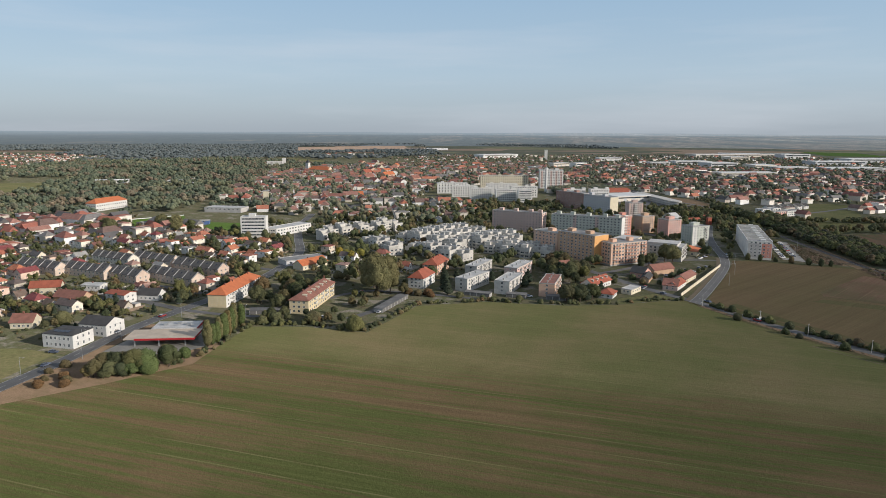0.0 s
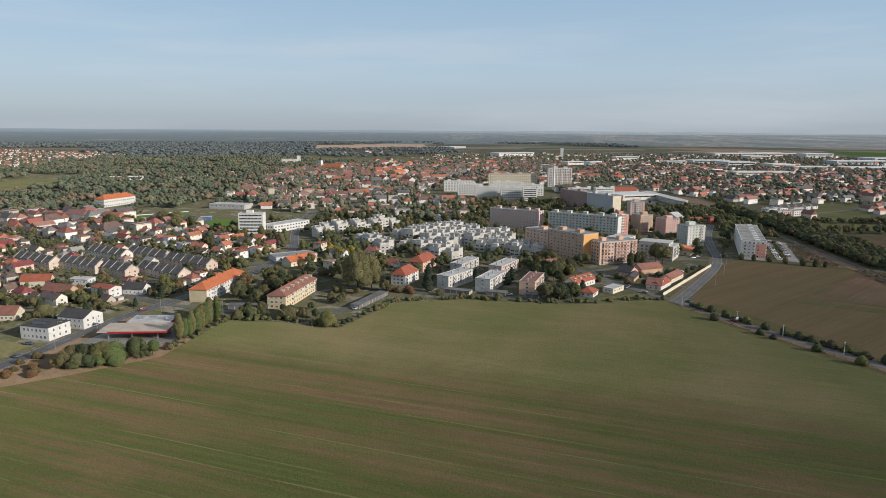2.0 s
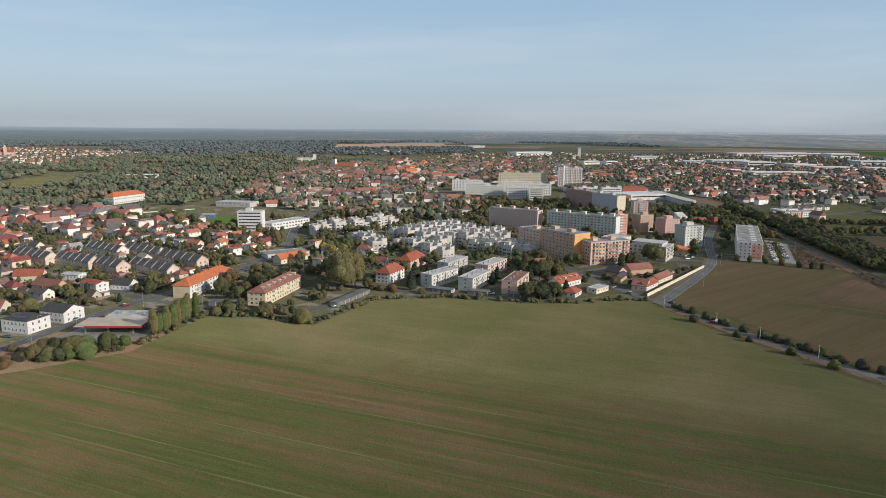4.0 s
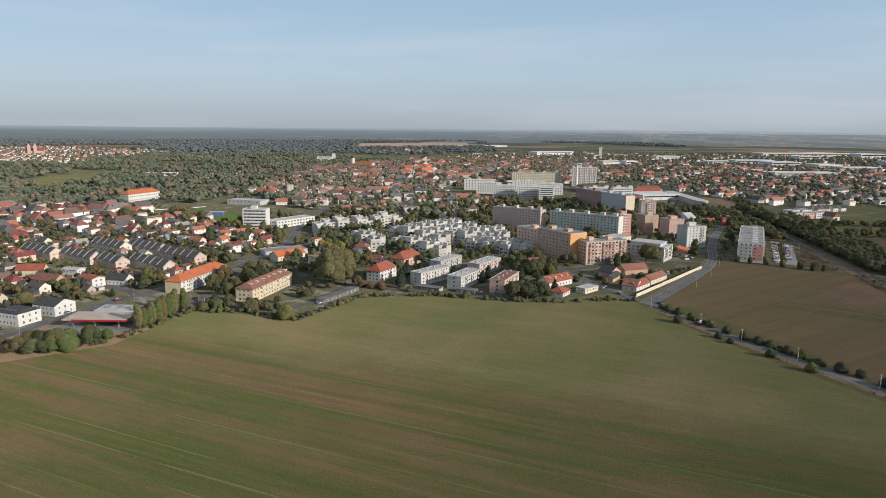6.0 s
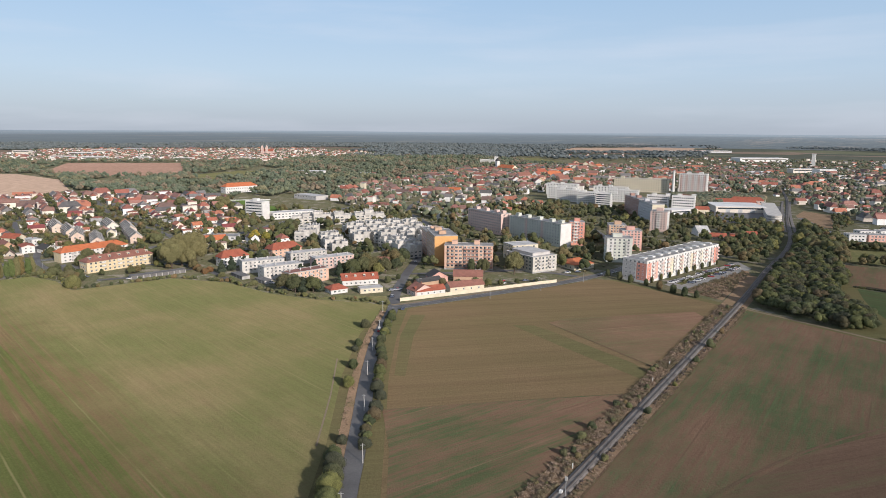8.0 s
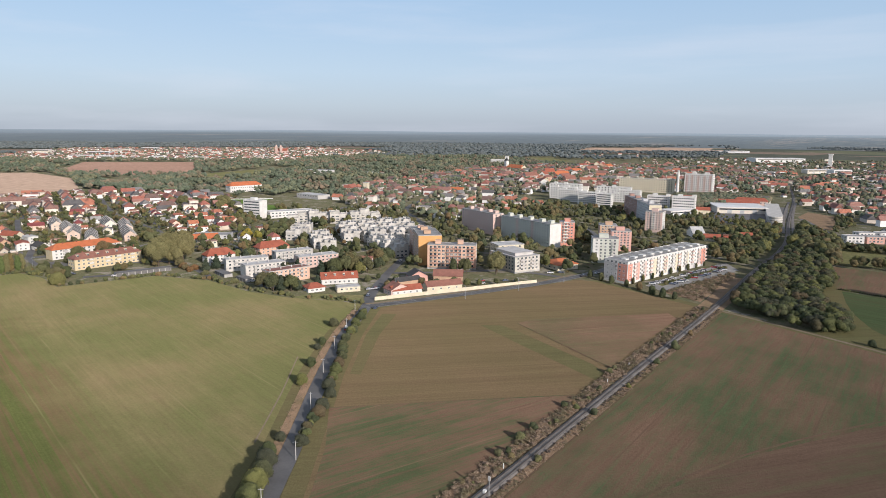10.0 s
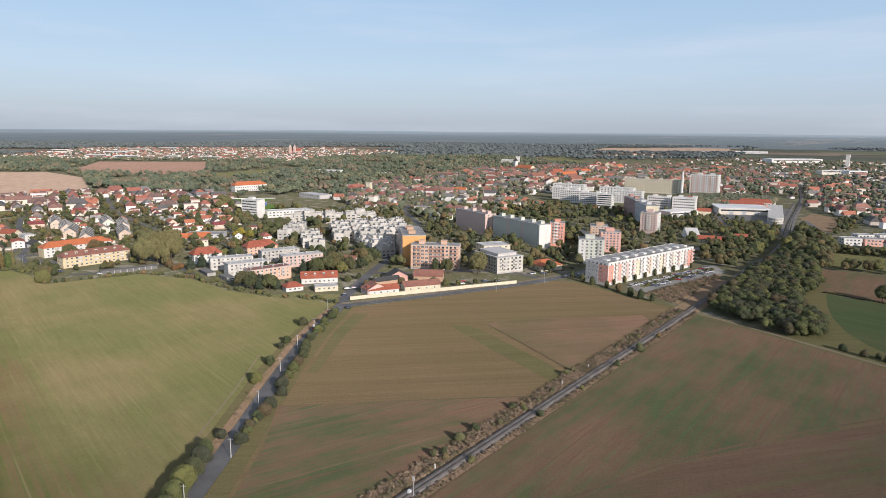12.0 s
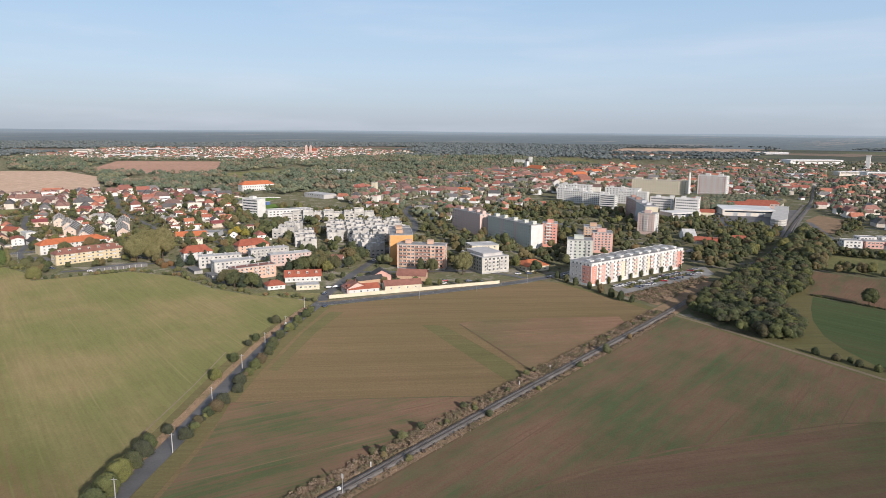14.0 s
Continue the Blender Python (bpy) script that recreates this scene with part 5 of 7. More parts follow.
# filling station and the white houses on the main road
at, length = site((-177, 277), (-146, 283))
claim((-177, 277), (-146, 283), 26, 3)
ob = thing("filling_station", at, "filling station with a beige canopy and red fascia", "filling station")
part("canopy", Geo().box(0, 32, 0, 15, 4.2, 4.7), surface("beige_canopy", [(0.52, 0.43, 0.34)], 0.95, "", 0.2, 1.5, 0.15), ob, "broad beige canopy roof")
part("fascia", Geo().box(5, 32.06, -0.12, -0.02, 3.9, 4.8).box(32.02, 32.12, -0.1, 15, 3.9, 4.8), RED_SHEET, ob, "red fascia band")
for x, y in ((4, 3), (15, 3), (27, 3), (30, 12), (4, 12)):
    part("column", Geo().box(x - 0.25, x + 0.25, y - 0.25, y + 0.25, 0, 4.2), STEEL, ob)
part("shop", Geo().box(8, 29, 15.05, 27, 0, 4.6), WHITE, ob, "white station shop")
part("shop_roof", Geo().box(7.7, 29.3, 15.1, 27.3, 4.6, 5.1), LIGHT_ROOF, ob)
part("shop_fascia", Geo().box(29.35, 29.5, 15.2, 27.3, 4.2, 5.3), RED_SHEET, ob, "red fascia band")
for x, y in ((12, 20), (18, 22), (23, 19)):
    part("air_unit", Geo().box(x, x + 2, y, y + 1.6, 5.1, 6.2), STEEL, ob)
ob, length = pitched("house", "white two-storey house with a low dark roof and solar panels", (-216, 276), (-199.5, 274), 13, 6.4, 7.4, WHITE, DARK_TILE, 6, 2, 3, 4, (1.1, 1.5), (), "fr", over=0.2)
for k in range(4):
    part("solar_panel", Geo().face([(4 + 2.2 * k, 2.2, 7.13), (5.9 + 2.2 * k, 2.2, 7.13), (5.9 + 2.2 * k, 4.4, 7.46), (4 + 2.2 * k, 4.4, 7.46)]), SOLAR, ob, "dark solar panel")
pitched("house", "white two-storey house with a dark barrel-like roof", (-211, 295), (-195.5, 293), 13, 5.6, 8.4, WHITE, DARK_TILE, 5, 2, 3, 0, (1.1, 1.4), (), "fr", over=0.2)
for p1, p2, d, e, r, w, t, lab in (((-292, 366), (-276, 372), 9, 4.4, 7.6, CREAM, RED_TILE, "cream house with a deep red roof"), ((-266, 352), (-246, 348), 9, 3.6, 7, OCHRE, BROWN_TILE, "ochre bungalow with a brown tiled roof"),
                                   ((-252, 300), (-241, 302), 9, 3.4, 6.8, CREAM, BROWN_TILE, "cream house with a brown steep roof"), ((-262, 372), (-250, 372), 8, 5.6, 6.2, WHITE, LIGHT_ROOF, "white cubic house with a flat roof"),
                                   ((-236, 356), (-222, 352), 9, 5.4, 6.6, WHITE, RED_TILE, "white house with a low red roof"), ((-220, 362), (-207, 362), 9, 3.6, 6.6, WHITE, DARK_TILE, "white bungalow with a grey roof")):
    pitched("house", lab, p1, p2, d, e, r, w, t, 4, 2 if e > 4.5 else 1, 2, 0, (1.2, 1.2), [(5, d / 2)], "flr")

# the rows of dark-roofed houses
for p1, p2 in (((-352, 432), (-312, 417)), ((-310, 424), (-272, 410)), ((-283, 420), (-243, 400)), ((-244, 416), (-203, 396)), ((-242, 446), (-200, 428)), ((-318, 467), (-280, 452)), ((-286, 468), (-246, 450))):
    at, length = site(p1, p2)
    claim(p1, p2, 10, 3)
    ob = thing("row_house", at, "row of pale houses with dark pitched roofs and white party walls", "row house", "row houses")
    part("wall", gable_walls(length, 10, 5.2, 9.0), ROW_WALL, ob)
    part("roof", gable_geo(length, 10, 5.2, 9.0, 0.3), ROW_TILE, ob)
    for k in range(6):
        x = length * k / 5
        q = Geo().solid([(x - 0.2, -0.4, 5.0), (x + 0.2, -0.4, 5.0), (x + 0.2, 5, 9.0), (x - 0.2, 5, 9.0)], [(x - 0.2, -0.4, 5.45), (x + 0.2, -0.4, 5.45), (x + 0.2, 5, 9.45), (x - 0.2, 5, 9.45)])
        q.solid([(x - 0.2, 5, 9.0), (x + 0.2, 5, 9.0), (x + 0.2, 10.4, 5.0), (x - 0.2, 10.4, 5.0)], [(x - 0.2, 5, 9.45), (x + 0.2, 5, 9.45), (x + 0.2, 10.4, 5.45), (x - 0.2, 10.4, 5.45)])
        part("party_wall", q, LIGHT_ROOF, ob, "raised pale party wall")
    windows(ob, "f", length, 10, 10, 2, 0.9, 2.5, (1.3, 1.3), (), 0.6)
    windows(ob, "r", length, 10, 2, 2, 0.9, 2.5, (1.3, 1.3))
    for k in range(5):
        x, y = length * (k + 0.5) / 5, 2.4
        z = 5.2 + 3.8 * y / 5 + 0.3
        part("roof_window", Geo().face([(x - 0.5, y, z), (x + 0.5, y, z), (x + 0.5, y + 1.2, z + 0.91), (x - 0.5, y + 1.2, z + 0.91)]), SOLAR, ob, "small roof window")

# landmarks of the town, and the large houses round its square
ob = thing("church", pose(-490, 1546, 0, 0, 0, -20), "white town castle with a tower and orange roofs", "church")
part("tower", Geo().box(0, 8, 0, 8, 0, 24), WHITE, ob)
part("spire", Geo().solid([(-0.4, -0.4, 24), (8.4, -0.4, 24), (8.4, 8.4, 24), (-0.4, 8.4, 24)], [(3.9, 3.9, 32), (4.1, 3.9, 32), (4.1, 4.1, 32), (3.9, 4.1, 32)]), DARK_TILE, ob)
q = gable_walls(58, 18, 9, 16)
part("nave", q, CREAM, ob, at=pose(10.2, -4, 0))
part("roof", gable_geo(58, 18, 9, 16, 0.6, hip=8), ORANGE_TILE, ob, at=pose(10.2, -4, 0))
ob = thing("chimney_stack", pose(58, 1130, 0), "tall white factory chimney", "chimney")
part("shaft", Geo().pillar(0, 0, 0, 40, 2.4, 1.5, 14), WHITE, ob)
part("cap", Geo().pillar(0, 0, 40, 41, 1.8, 1.8, 14), CONCRETE, ob)
ob = thing("water_tower", pose(119, 2382, 0), "far white tower above an industrial estate", "tower")
part("shaft", Geo().box(-5, 5, -5, 5, 0, 34), WHITE, ob)
part("cap", Geo().box(-6, 6, -6, 6, 34, 36), WHITE, ob)
ob = thing("hose_tower", pose(-338, 884, 0, 0, 0, 15), "square cream tower of a fire station", "tower")
part("shaft", Geo().box(-3.5, 3.5, -3.5, 3.5, 0, 17), CREAM, ob)
part("cap", Geo().box(-4, 4, -4, 4, 17, 17.6), CONCRETE, ob)
ob = thing("church", pose(-1700, 1840, 0, 0, 0, 30), "far pale church with two towers above red roofs", "church")
for x in (0, 18):
    part("tower", Geo().box(x, x + 8, 0, 8, 0, 28).solid([(x, 0, 28), (x + 8, 0, 28), (x + 8, 8, 28), (x, 8, 28)], [(x + 3, 3, 36), (x + 5, 3, 36), (x + 5, 5, 36), (x + 3, 5, 36)]), PALE_PINK, ob)
part("nave", gable_walls(50, 20, 14, 22), PALE_PINK, ob, at=pose(-6, 8.2, 0))
part("roof", gable_geo(50, 20, 14, 22, 1), RED_TILE, ob, at=pose(-6, 8.2, 0))
ob = thing("parking_deck", pose(227, 921, 0, 0, 0, 101.6), "white rounded parking building with open decks", "parking building")
for r in range(3):
    ring = [(14 + 13 * math.cos(a), 8 * math.sin(a)) for a in np.linspace(math.pi / 2, 1.5 * math.pi, 9)] + [(150, -8), (150, 8)]
    part("deck", Geo().solid([(x, y, 0.4 + 2.7 * r) for x, y in ring], [(x, y, 1.7 + 2.7 * r) for x, y in ring], floor=True), OFF_WHITE, ob, "white deck with a parapet")
    part("core", Geo().solid([(14 + (x - 14) * 0.8, y * 0.8, 2.7 * r - 1.0 if r else 0) for x, y in ring], [(14 + (x - 14) * 0.8, y * 0.8, 0.4 + 2.7 * r) for x, y in ring]), CONCRETE, ob)
claim((216, 919), (238, 923), 150, 2)
for p, yaw, l, w, h in (((153, 978), 27, 58, 50, 7), ((120, 905), 60, 40, 22, 6), ((-544, 3295), 52, 328, 60, 8), ((900, 3050), -20, 170, 60, 9), ((469, 1549), 13, 136, 40, 10), ((654, 1873), 14, 62, 60, 13),
                        ((736, 2774), 17, 480, 80, 11), ((572, 1990), 15, 84, 70, 12), ((699, 1835), 14, 100, 45, 9), ((835, 1844), 14, 160, 60, 8), ((940, 2181), 15, 180, 60, 11), ((507, 2132), 15, 120, 50, 10),
                        ((1048, 2700), 16, 112, 60, 16), ((781, 2484), 16, 76, 60, 12), ((-107, 2505), 40, 169, 60, 12), ((55, 1769), 40, 50, 22, 8), ((120, 1942), 42, 65, 25, 9), ((180, 1899), 42, 44, 26, 12),
                        ((301, 2347), 16, 82, 40, 10), ((419, 2075), 15, 63, 30, 9), ((1150, 2400), 10, 240, 90, 12), ((-1500, 1330), 40, 60, 20, 9), ((-1750, 1180), 40, 70, 30, 9), ((-2300, 1500), 40, 80, 30, 12),
                        ((-2500, 1750), 45, 70, 30, 10), ((-775, 1160), 25, 60, 16, 6), ((-640, 1180), 20, 45, 14, 6), ((-1900, 1160), 40, 70, 25, 8), ((-2150, 1340), 42, 80, 30, 9), ((-1650, 1290), 40, 50, 20, 8), ((-2330, 1230), 40, 60, 20, 14)):
    ob = thing("industrial_hall", pose(*p, 0, 0, 0, yaw), "large pale flat-roofed industrial hall", "hall", "industrial halls")
    part("wall", Geo().box(0, l, 0, w, 0, h), HALL_WALL, ob)
    part("roof", Geo().box(-0.4, l + 0.4, -0.4, w + 0.4, h, h + 0.8), HALL_ROOF, ob)
    part("window_band", Geo().box(l * 0.04, l * 0.96, -0.06, 0.02, h * 0.62, h * 0.86), GLASS, ob, "long dark window band")
    for k in range(3):
        part("loading_door", Geo().box(l * (0.2 + 0.25 * k), l * (0.2 + 0.25 * k) + 5, -0.08, 0, 0, 4.5), STEEL, ob)
    TAKEN.append((Vector(p) + Vector((math.cos(radians(yaw)), math.sin(radians(yaw)))) * l / 2 + Vector((-math.sin(radians(yaw)), math.cos(radians(yaw)))) * w / 2,
                  Vector((math.cos(radians(yaw)), math.sin(radians(yaw)))), l / 2 + 5, w / 2 + 5))

# the red-roofed works beside the hall, the white house and the brick chimney near the railway
pitched("works_building", "red-roofed works building behind the pale hall", (138, 1046), (184, 1062), 14, 7, 10.5, WHITE, RED_TILE, 8, 2, 3, 0, (1.8, 1.5), (), "fr", "factory")
pitched("works_building", "red-roofed works building behind the pale hall", (150, 1074), (190, 1084), 12, 8, 11.5, PALE_PINK, RED_TILE, 8, 2, 3, 4, (1.8, 1.5), (), "fr", "factory")
pitched("works_building", "low red-roofed wing standing before the hall", (128, 948), (150, 958), 12, 5, 8, CREAM, RED_TILE, 4, 1, 2, 0, (1.5, 1.4), (), "fr", "factory")
pitched("house", "white gabled house with a pale grey roof", (184, 766), (193, 772), 18, 4.2, 9.0, WHITE, LIGHT_ROOF, 2, 2, 4, 0, (1.2, 1.2), (), "fr")
pitched("house", "low house with a red tiled roof beside the chimney", (198, 752), (211, 757), 8, 3.2, 6.0, CREAM, RED_TILE, 3, 1, 2, 0, (1.2, 1.2), (), "fr")
pitched("house", "low house with a red tiled roof near the railway", (222, 782), (232, 786), 8, 3.2, 6.0, WHITE, RED_TILE, 3, 1, 2, 0, (1.2, 1.2), (), "fr")
ob = thing("brick_chimney", pose(217, 749, 0, 0, 0, 20), "short square red brick chimney beside low houses", "chimney")
part("shaft", Geo().box(-2.2, 2.2, -2.2, 2.2, 0, 7.4, inset=0.3), surface("red_chimney_brick", [(0.40, 0.11, 0.07)], 0.9), ob)
part("cap", Geo().box(-2.3, 2.3, -2.3, 2.3, 7.4, 8.0), BRICK, ob)


def town_house(p1, p2, depth, eave, ridge, wall, roof, label):
    """A large town house of three storeys whose far-off windows are one part."""
    ob, length = pitched("town_house", label, p1, p2, depth, eave, ridge, wall, roof, 0, 3, 0, 0, (1.3, 1.5), (), "", "house", "town houses")
    bands(ob, "fr", length, depth, int(length / 3.4), 3, 3, 1.2, (eave - 1.2) / 3, (1.2, 1.5))


SQUARE = smooth([(-205, 1190), (-240, 1311), (-285, 1500), (-325, 1690), (-390, 1960)], 3)
for side in (-26, 14):
    for k in range(2, len(SQUARE) - 3, 3):
        (ax, ay), (bx, by) = offset_line(SQUARE, side)[k], offset_line(SQUARE, side)[k + 2]
        turn = math.atan2(by - ay, bx - ax) + rng.uniform(-0.9, 0.5)
        u = Vector((math.cos(turn), math.sin(turn))) * rng.uniform(20, 36)
        ax, ay = ax + rng.uniform(-25, 25), ay + rng.uniform(-12, 12)
        wall, colour = ((PALE_PINK, "pale pink"), (WHITE, "white"), (CREAM, "cream"), (PEACH, "peach"), (WHITE, "white"))[int(rng.integers(5))]
        town_house((ax, ay), (ax + u.x, ay + u.y), 13, rng.uniform(8, 11), rng.uniform(13, 15.5), wall, (RED_TILE, BROWN_TILE, ORANGE_TILE)[int(rng.integers(3))], colour + " three-storey town house with a tiled roof near the square")
town_house((-248, 962), (-220, 972), 16, 5, 10, CREAM, ORANGE_TILE, "cream hall-like house with a broad orange roof")
ob, length, step = flat_block("school_building", "large white school building with a blank stair tower", (-670, 1770), (-630, 1782), 14, 15, 4, WHITE, 12, 3, "f", (1.8, 1.5), 1.4, LIGHT_ROOF, category="school", far=True)
part("stair_tower", Geo().box(length, length + 9, 2, 12, 0, 24), WHITE, ob, "blank white stair tower")
flat_block("storage_shed", "long low shed with a yellow roof edge", (-612, 722), (-572, 742), 8, 4, 1, YELLOW, 8, 1, "f", (1.6, 1.2), 0.8, LIGHT_ROOF, category="shed")

# ---- scattered houses ----
ZONES = [  # polygon, lot width, lot depth, street angle, share of lots with a house
    ([(-200, 340), (-345, 290), (-430, 330), (-680, 480), (-650, 650), (-440, 720), (-300, 640), (-255, 580), (-190, 560), (-176, 430), (-186, 360)], 13, 16, -22, 0.82),
    ([(-95, 440), (-60, 445), (-58, 480), (-100, 515), (-150, 540), (-165, 500), (-130, 440)], 19, 23, -20, 0.6),
    ([(-300, 780), (-130, 690), (-60, 700), (-30, 900), (-140, 950), (-130, 1120), (-60, 1240), (140, 1230), (190, 1400), (60, 2100), (-250, 2000), (-480, 1900), (-560, 1500), (-440, 950)], 18, 22, 15, 0.70),
    ([(250, 1060), (330, 960), (420, 870), (560, 880), (1040, 1640), (900, 1900), (480, 1900), (200, 2100), (120, 1500), (190, 1220)], 20, 25, 30, 0.65),
    ([(300, 800), (360, 790), (420, 870), (360, 930), (290, 880)], 20, 24, 30, 0.35),
    ([(110, 1000), (190, 1020), (180, 1150), (120, 1180), (60, 1110)], 20, 24, 15, 0.5),
]
FAR_ZONES = [
    ([(-1990, 900), (-1570, 1215), (-1240, 1480), (-1330, 1750), (-1430, 2280), (-2150, 2560), (-2600, 2060), (-2900, 1630)], 21, 25, 40, 0.6),
    ([(-250, 2000), (60, 2100), (480, 1900), (900, 1900), (1300, 2300), (1200, 2900), (400, 2900), (-300, 2700), (-480, 2400)], 34, 40, 20, 0.35),
    ([(-900, 2600), (-600, 2500), (-400, 2700), (-700, 2950)], 34, 40, 20, 0.4),
    ([(-760, 1240), (-420, 1180), (-430, 1500), (-600, 1650)], 40, 50, 20, 0.25),
]


def lots(zone):
    pts, lw, ld, angle, share = zone
    ca, sa = math.cos(radians(angle)), math.sin(radians(angle))
    us = [x * ca + y * sa for x, y in pts]
    vs = [-x * sa + y * ca for x, y in pts]
    v, row = min(vs), 0
    while v < max(vs):
        u = min(us)
        while u < max(us):
            x, y = u * ca - v * sa + rng.uniform(-3, 3), u * sa + v * ca + rng.uniform(-3, 3)
            if inside(x, y, pts) and rng.random() < share and free(x, y, 6):
                yield x, y, angle + rng.choice((0, 90, 0, 180, 270)) + rng.uniform(-6, 6)
            u += lw
        row += 1
        v += ld if row % 2 else ld + 7


SHAPES = [(9, 7.5, 3.2, 6.2, 0), (10.5, 8, 5.2, 8.2, 0), (8.5, 8.5, 5.0, 7.6, 3.8), (12.5, 8, 3.0, 6.0, 0), (9.5, 9, 5.4, 6.3, 3.6), (7.5, 6.5, 2.8, 5.8, 0), (11.5, 9, 5.2, 8.4, 2.6), (6, 5, 2.5, 4.2, 0), (15, 8, 5.0, 7.8, 0), (10, 9, 5.7, 6.1, 0), (8, 7, 2.9, 3.2, 0)]
SHAPES = [(a * 0.88, b * 0.86, c * 0.94, d * 0.92, e * 0.86) for a, b, c, d, e in SHAPES]


def house(length, depth, eave, ridge, hip):
    """A detached house, its middle at the origin: walls, tiled roof, chimney and windows."""
    ob = thing("house", Matrix.Identity(4), "detached rendered house with a tiled pitched roof", "house", "detached houses")
    mid = pose(-length / 2, -depth / 2, 0)
    part("wall", gable_walls(length, depth, eave, ridge, hip), WALLS, ob, at=mid)
    part("roof", gable_geo(length, depth, eave, ridge, 0.5, hip=hip), ROOFS, ob, at=mid)
    part("chimney", Geo().box(length * 0.6, length * 0.6 + 0.6, depth * 0.4, depth * 0.4 + 0.6, ridge - 1.2, ridge + 0.8), BRICK, ob, at=mid)
    z = eave - 1.9 if eave > 4.5 else 0.95
    for s, run, k in (("f", length, 0.22), ("f", length, 0.78), ("r", depth, 0.5), ("l", depth, 0.5)):
        part("window", window_mesh(1.4, 1.3), None, ob, at=mid @ side_pose(s, length, depth, run * k, z))
    if eave > 4.5:
        for k in (0.25, 0.75):
            part("window", window_mesh(1.4, 1.3), None, ob, at=mid @ side_pose("r", length, depth, depth * k, 0.9))
    return ob


HOUSES = [h for z in ZONES for h in lots(z)]
HOUSES.sort(key=lambda h: math.hypot(h[0] - 150, h[1] - 100))
NEAR, FAR = HOUSES[:150], HOUSES[150:]
first = {}
for n, (x, y, yaw) in enumerate(NEAR):
    k = int(rng.integers(len(SHAPES)))
    at = pose(x, y, 0, 0, 0, yaw)
    if k not in first:
        first[k] = house(*SHAPES[k])
        first[k].matrix_basis = MODEL @ at
    else:
        copy_thing(first[k], pose(K * x, K * y, 0, 0, 0, yaw))
    TAKEN.append((Vector((x, y)), Vector((math.cos(radians(yaw)), math.sin(radians(yaw)))), 6.5, 4.5))


def house_stuff(name, places, label):
    w, r = Geo(), Geo()
    for x, y, yaw, s in places:
        length, depth, eave, ridge, hip = SHAPES[int(rng.integers(len(SHAPES)))]
        m = pose(x, y, ground_z(x, y), 0, 0, yaw) @ Matrix.Diagonal((s * rng.uniform(0.85, 1.5), s, s * rng.uniform(0.9, 1.25), 1)) @ pose(-length / 2, -depth / 2, 0)
        w.put(gable_walls(length, depth, eave, ridge, hip), m)
        q = Geo()
        mid, low = depth / 2, eave - 0.3
        x0, x1 = (-0.5, length + 0.5)
        q.solid([(x0, -0.5, low), (x1, -0.5, low), (x1, depth + 0.5, low), (x0, depth + 0.5, low)],
                [(x0 + hip, mid - 0.05, ridge + 0.1), (x1 - hip, mid - 0.05, ridge + 0.1), (x1 - hip, mid + 0.05, ridge + 0.1), (x0 + hip, mid + 0.05, ridge + 0.1)])
        r.put(q, m)
    a = thing(name, Matrix.Identity(4), label, "houses", kind="stuff")
    tagged(part("walls", w, FAR_WALLS, a), kind="stuff")
    tagged(part("roofs", r, FAR_ROOFS, a), kind="stuff")


house_stuff("town_houses", [(x, y, yaw, 1.08 + 0.4 * rng.random()) for x, y, yaw in FAR], "many pale houses with red and brown roofs in the town")
house_stuff("far_houses", [(*h, 1.0) for z in FAR_ZONES for h in lots(z)], "houses of a far town with red roofs")

# gardens of the near suburb: fences, sheds, drives and the streets between the rows
def garden_geo(homes):
    fence, shed, lid, drive = Geo(), Geo(), Geo(), Geo()
    for x, y, yaw in homes:
        m = pose(x, y, 0, 0, 0, round(yaw / 90) * 90 - 22 + rng.uniform(-2, 2))
        w, d, h = rng.uniform(5.8, 7.0), rng.uniform(7.5, 9.0), rng.uniform(1.0, 1.8)
        for x0, x1, y0, y1 in ((-w, w, -d, -d + 0.15), (-w, -w + 0.15, -d, d), (w - 0.15, w, -d, d))[:int(rng.integers(1, 4))]:
            fence.put(Geo().box(x0, x1, y0, y1, 0, h), m)
        if rng.random() < 0.75:
            sx, sy, sw, sd, sh = rng.uniform(-w + 0.5, w - 4.5), d - rng.uniform(3.5, 5), rng.uniform(2.6, 5.5), rng.uniform(2.4, 3.6), rng.uniform(2.1, 2.8)
            shed.put(Geo().box(sx, sx + sw, sy, sy + sd, 0, sh), m)
            tip = rng.choice((0.15, 0.9))
            lid.put(Geo().solid([(sx - 0.2, sy - 0.2, sh), (sx + sw + 0.2, sy - 0.2, sh), (sx + sw + 0.2, sy + sd + 0.2, sh), (sx - 0.2, sy + sd + 0.2, sh)],
                                [(sx - 0.2, sy + sd / 2 - 0.1, sh + tip), (sx + sw + 0.2, sy + sd / 2 - 0.1, sh + tip), (sx + sw + 0.2, sy + sd / 2 + 0.1, sh + tip), (sx - 0.2, sy + sd / 2 + 0.1, sh + tip)]
                                if tip > 0.5 else [(sx - 0.2, sy - 0.2, sh + tip), (sx + sw + 0.2, sy - 0.2, sh + tip), (sx + sw + 0.2, sy + sd + 0.2, sh + tip), (sx - 0.2, sy + sd + 0.2, sh + tip)]), m)
        if rng.random() < 0.7:
            px = rng.uniform(-w + 1, w - 4)
            drive.put(Geo().face([(px, -d - 2, 0.07), (px + 3.2, -d - 2, 0.07), (px + 3.2, rng.uniform(-5, 1), 0.07), (px, rng.uniform(-5, 1), 0.07)]), m)
    return fence, shed, lid, drive


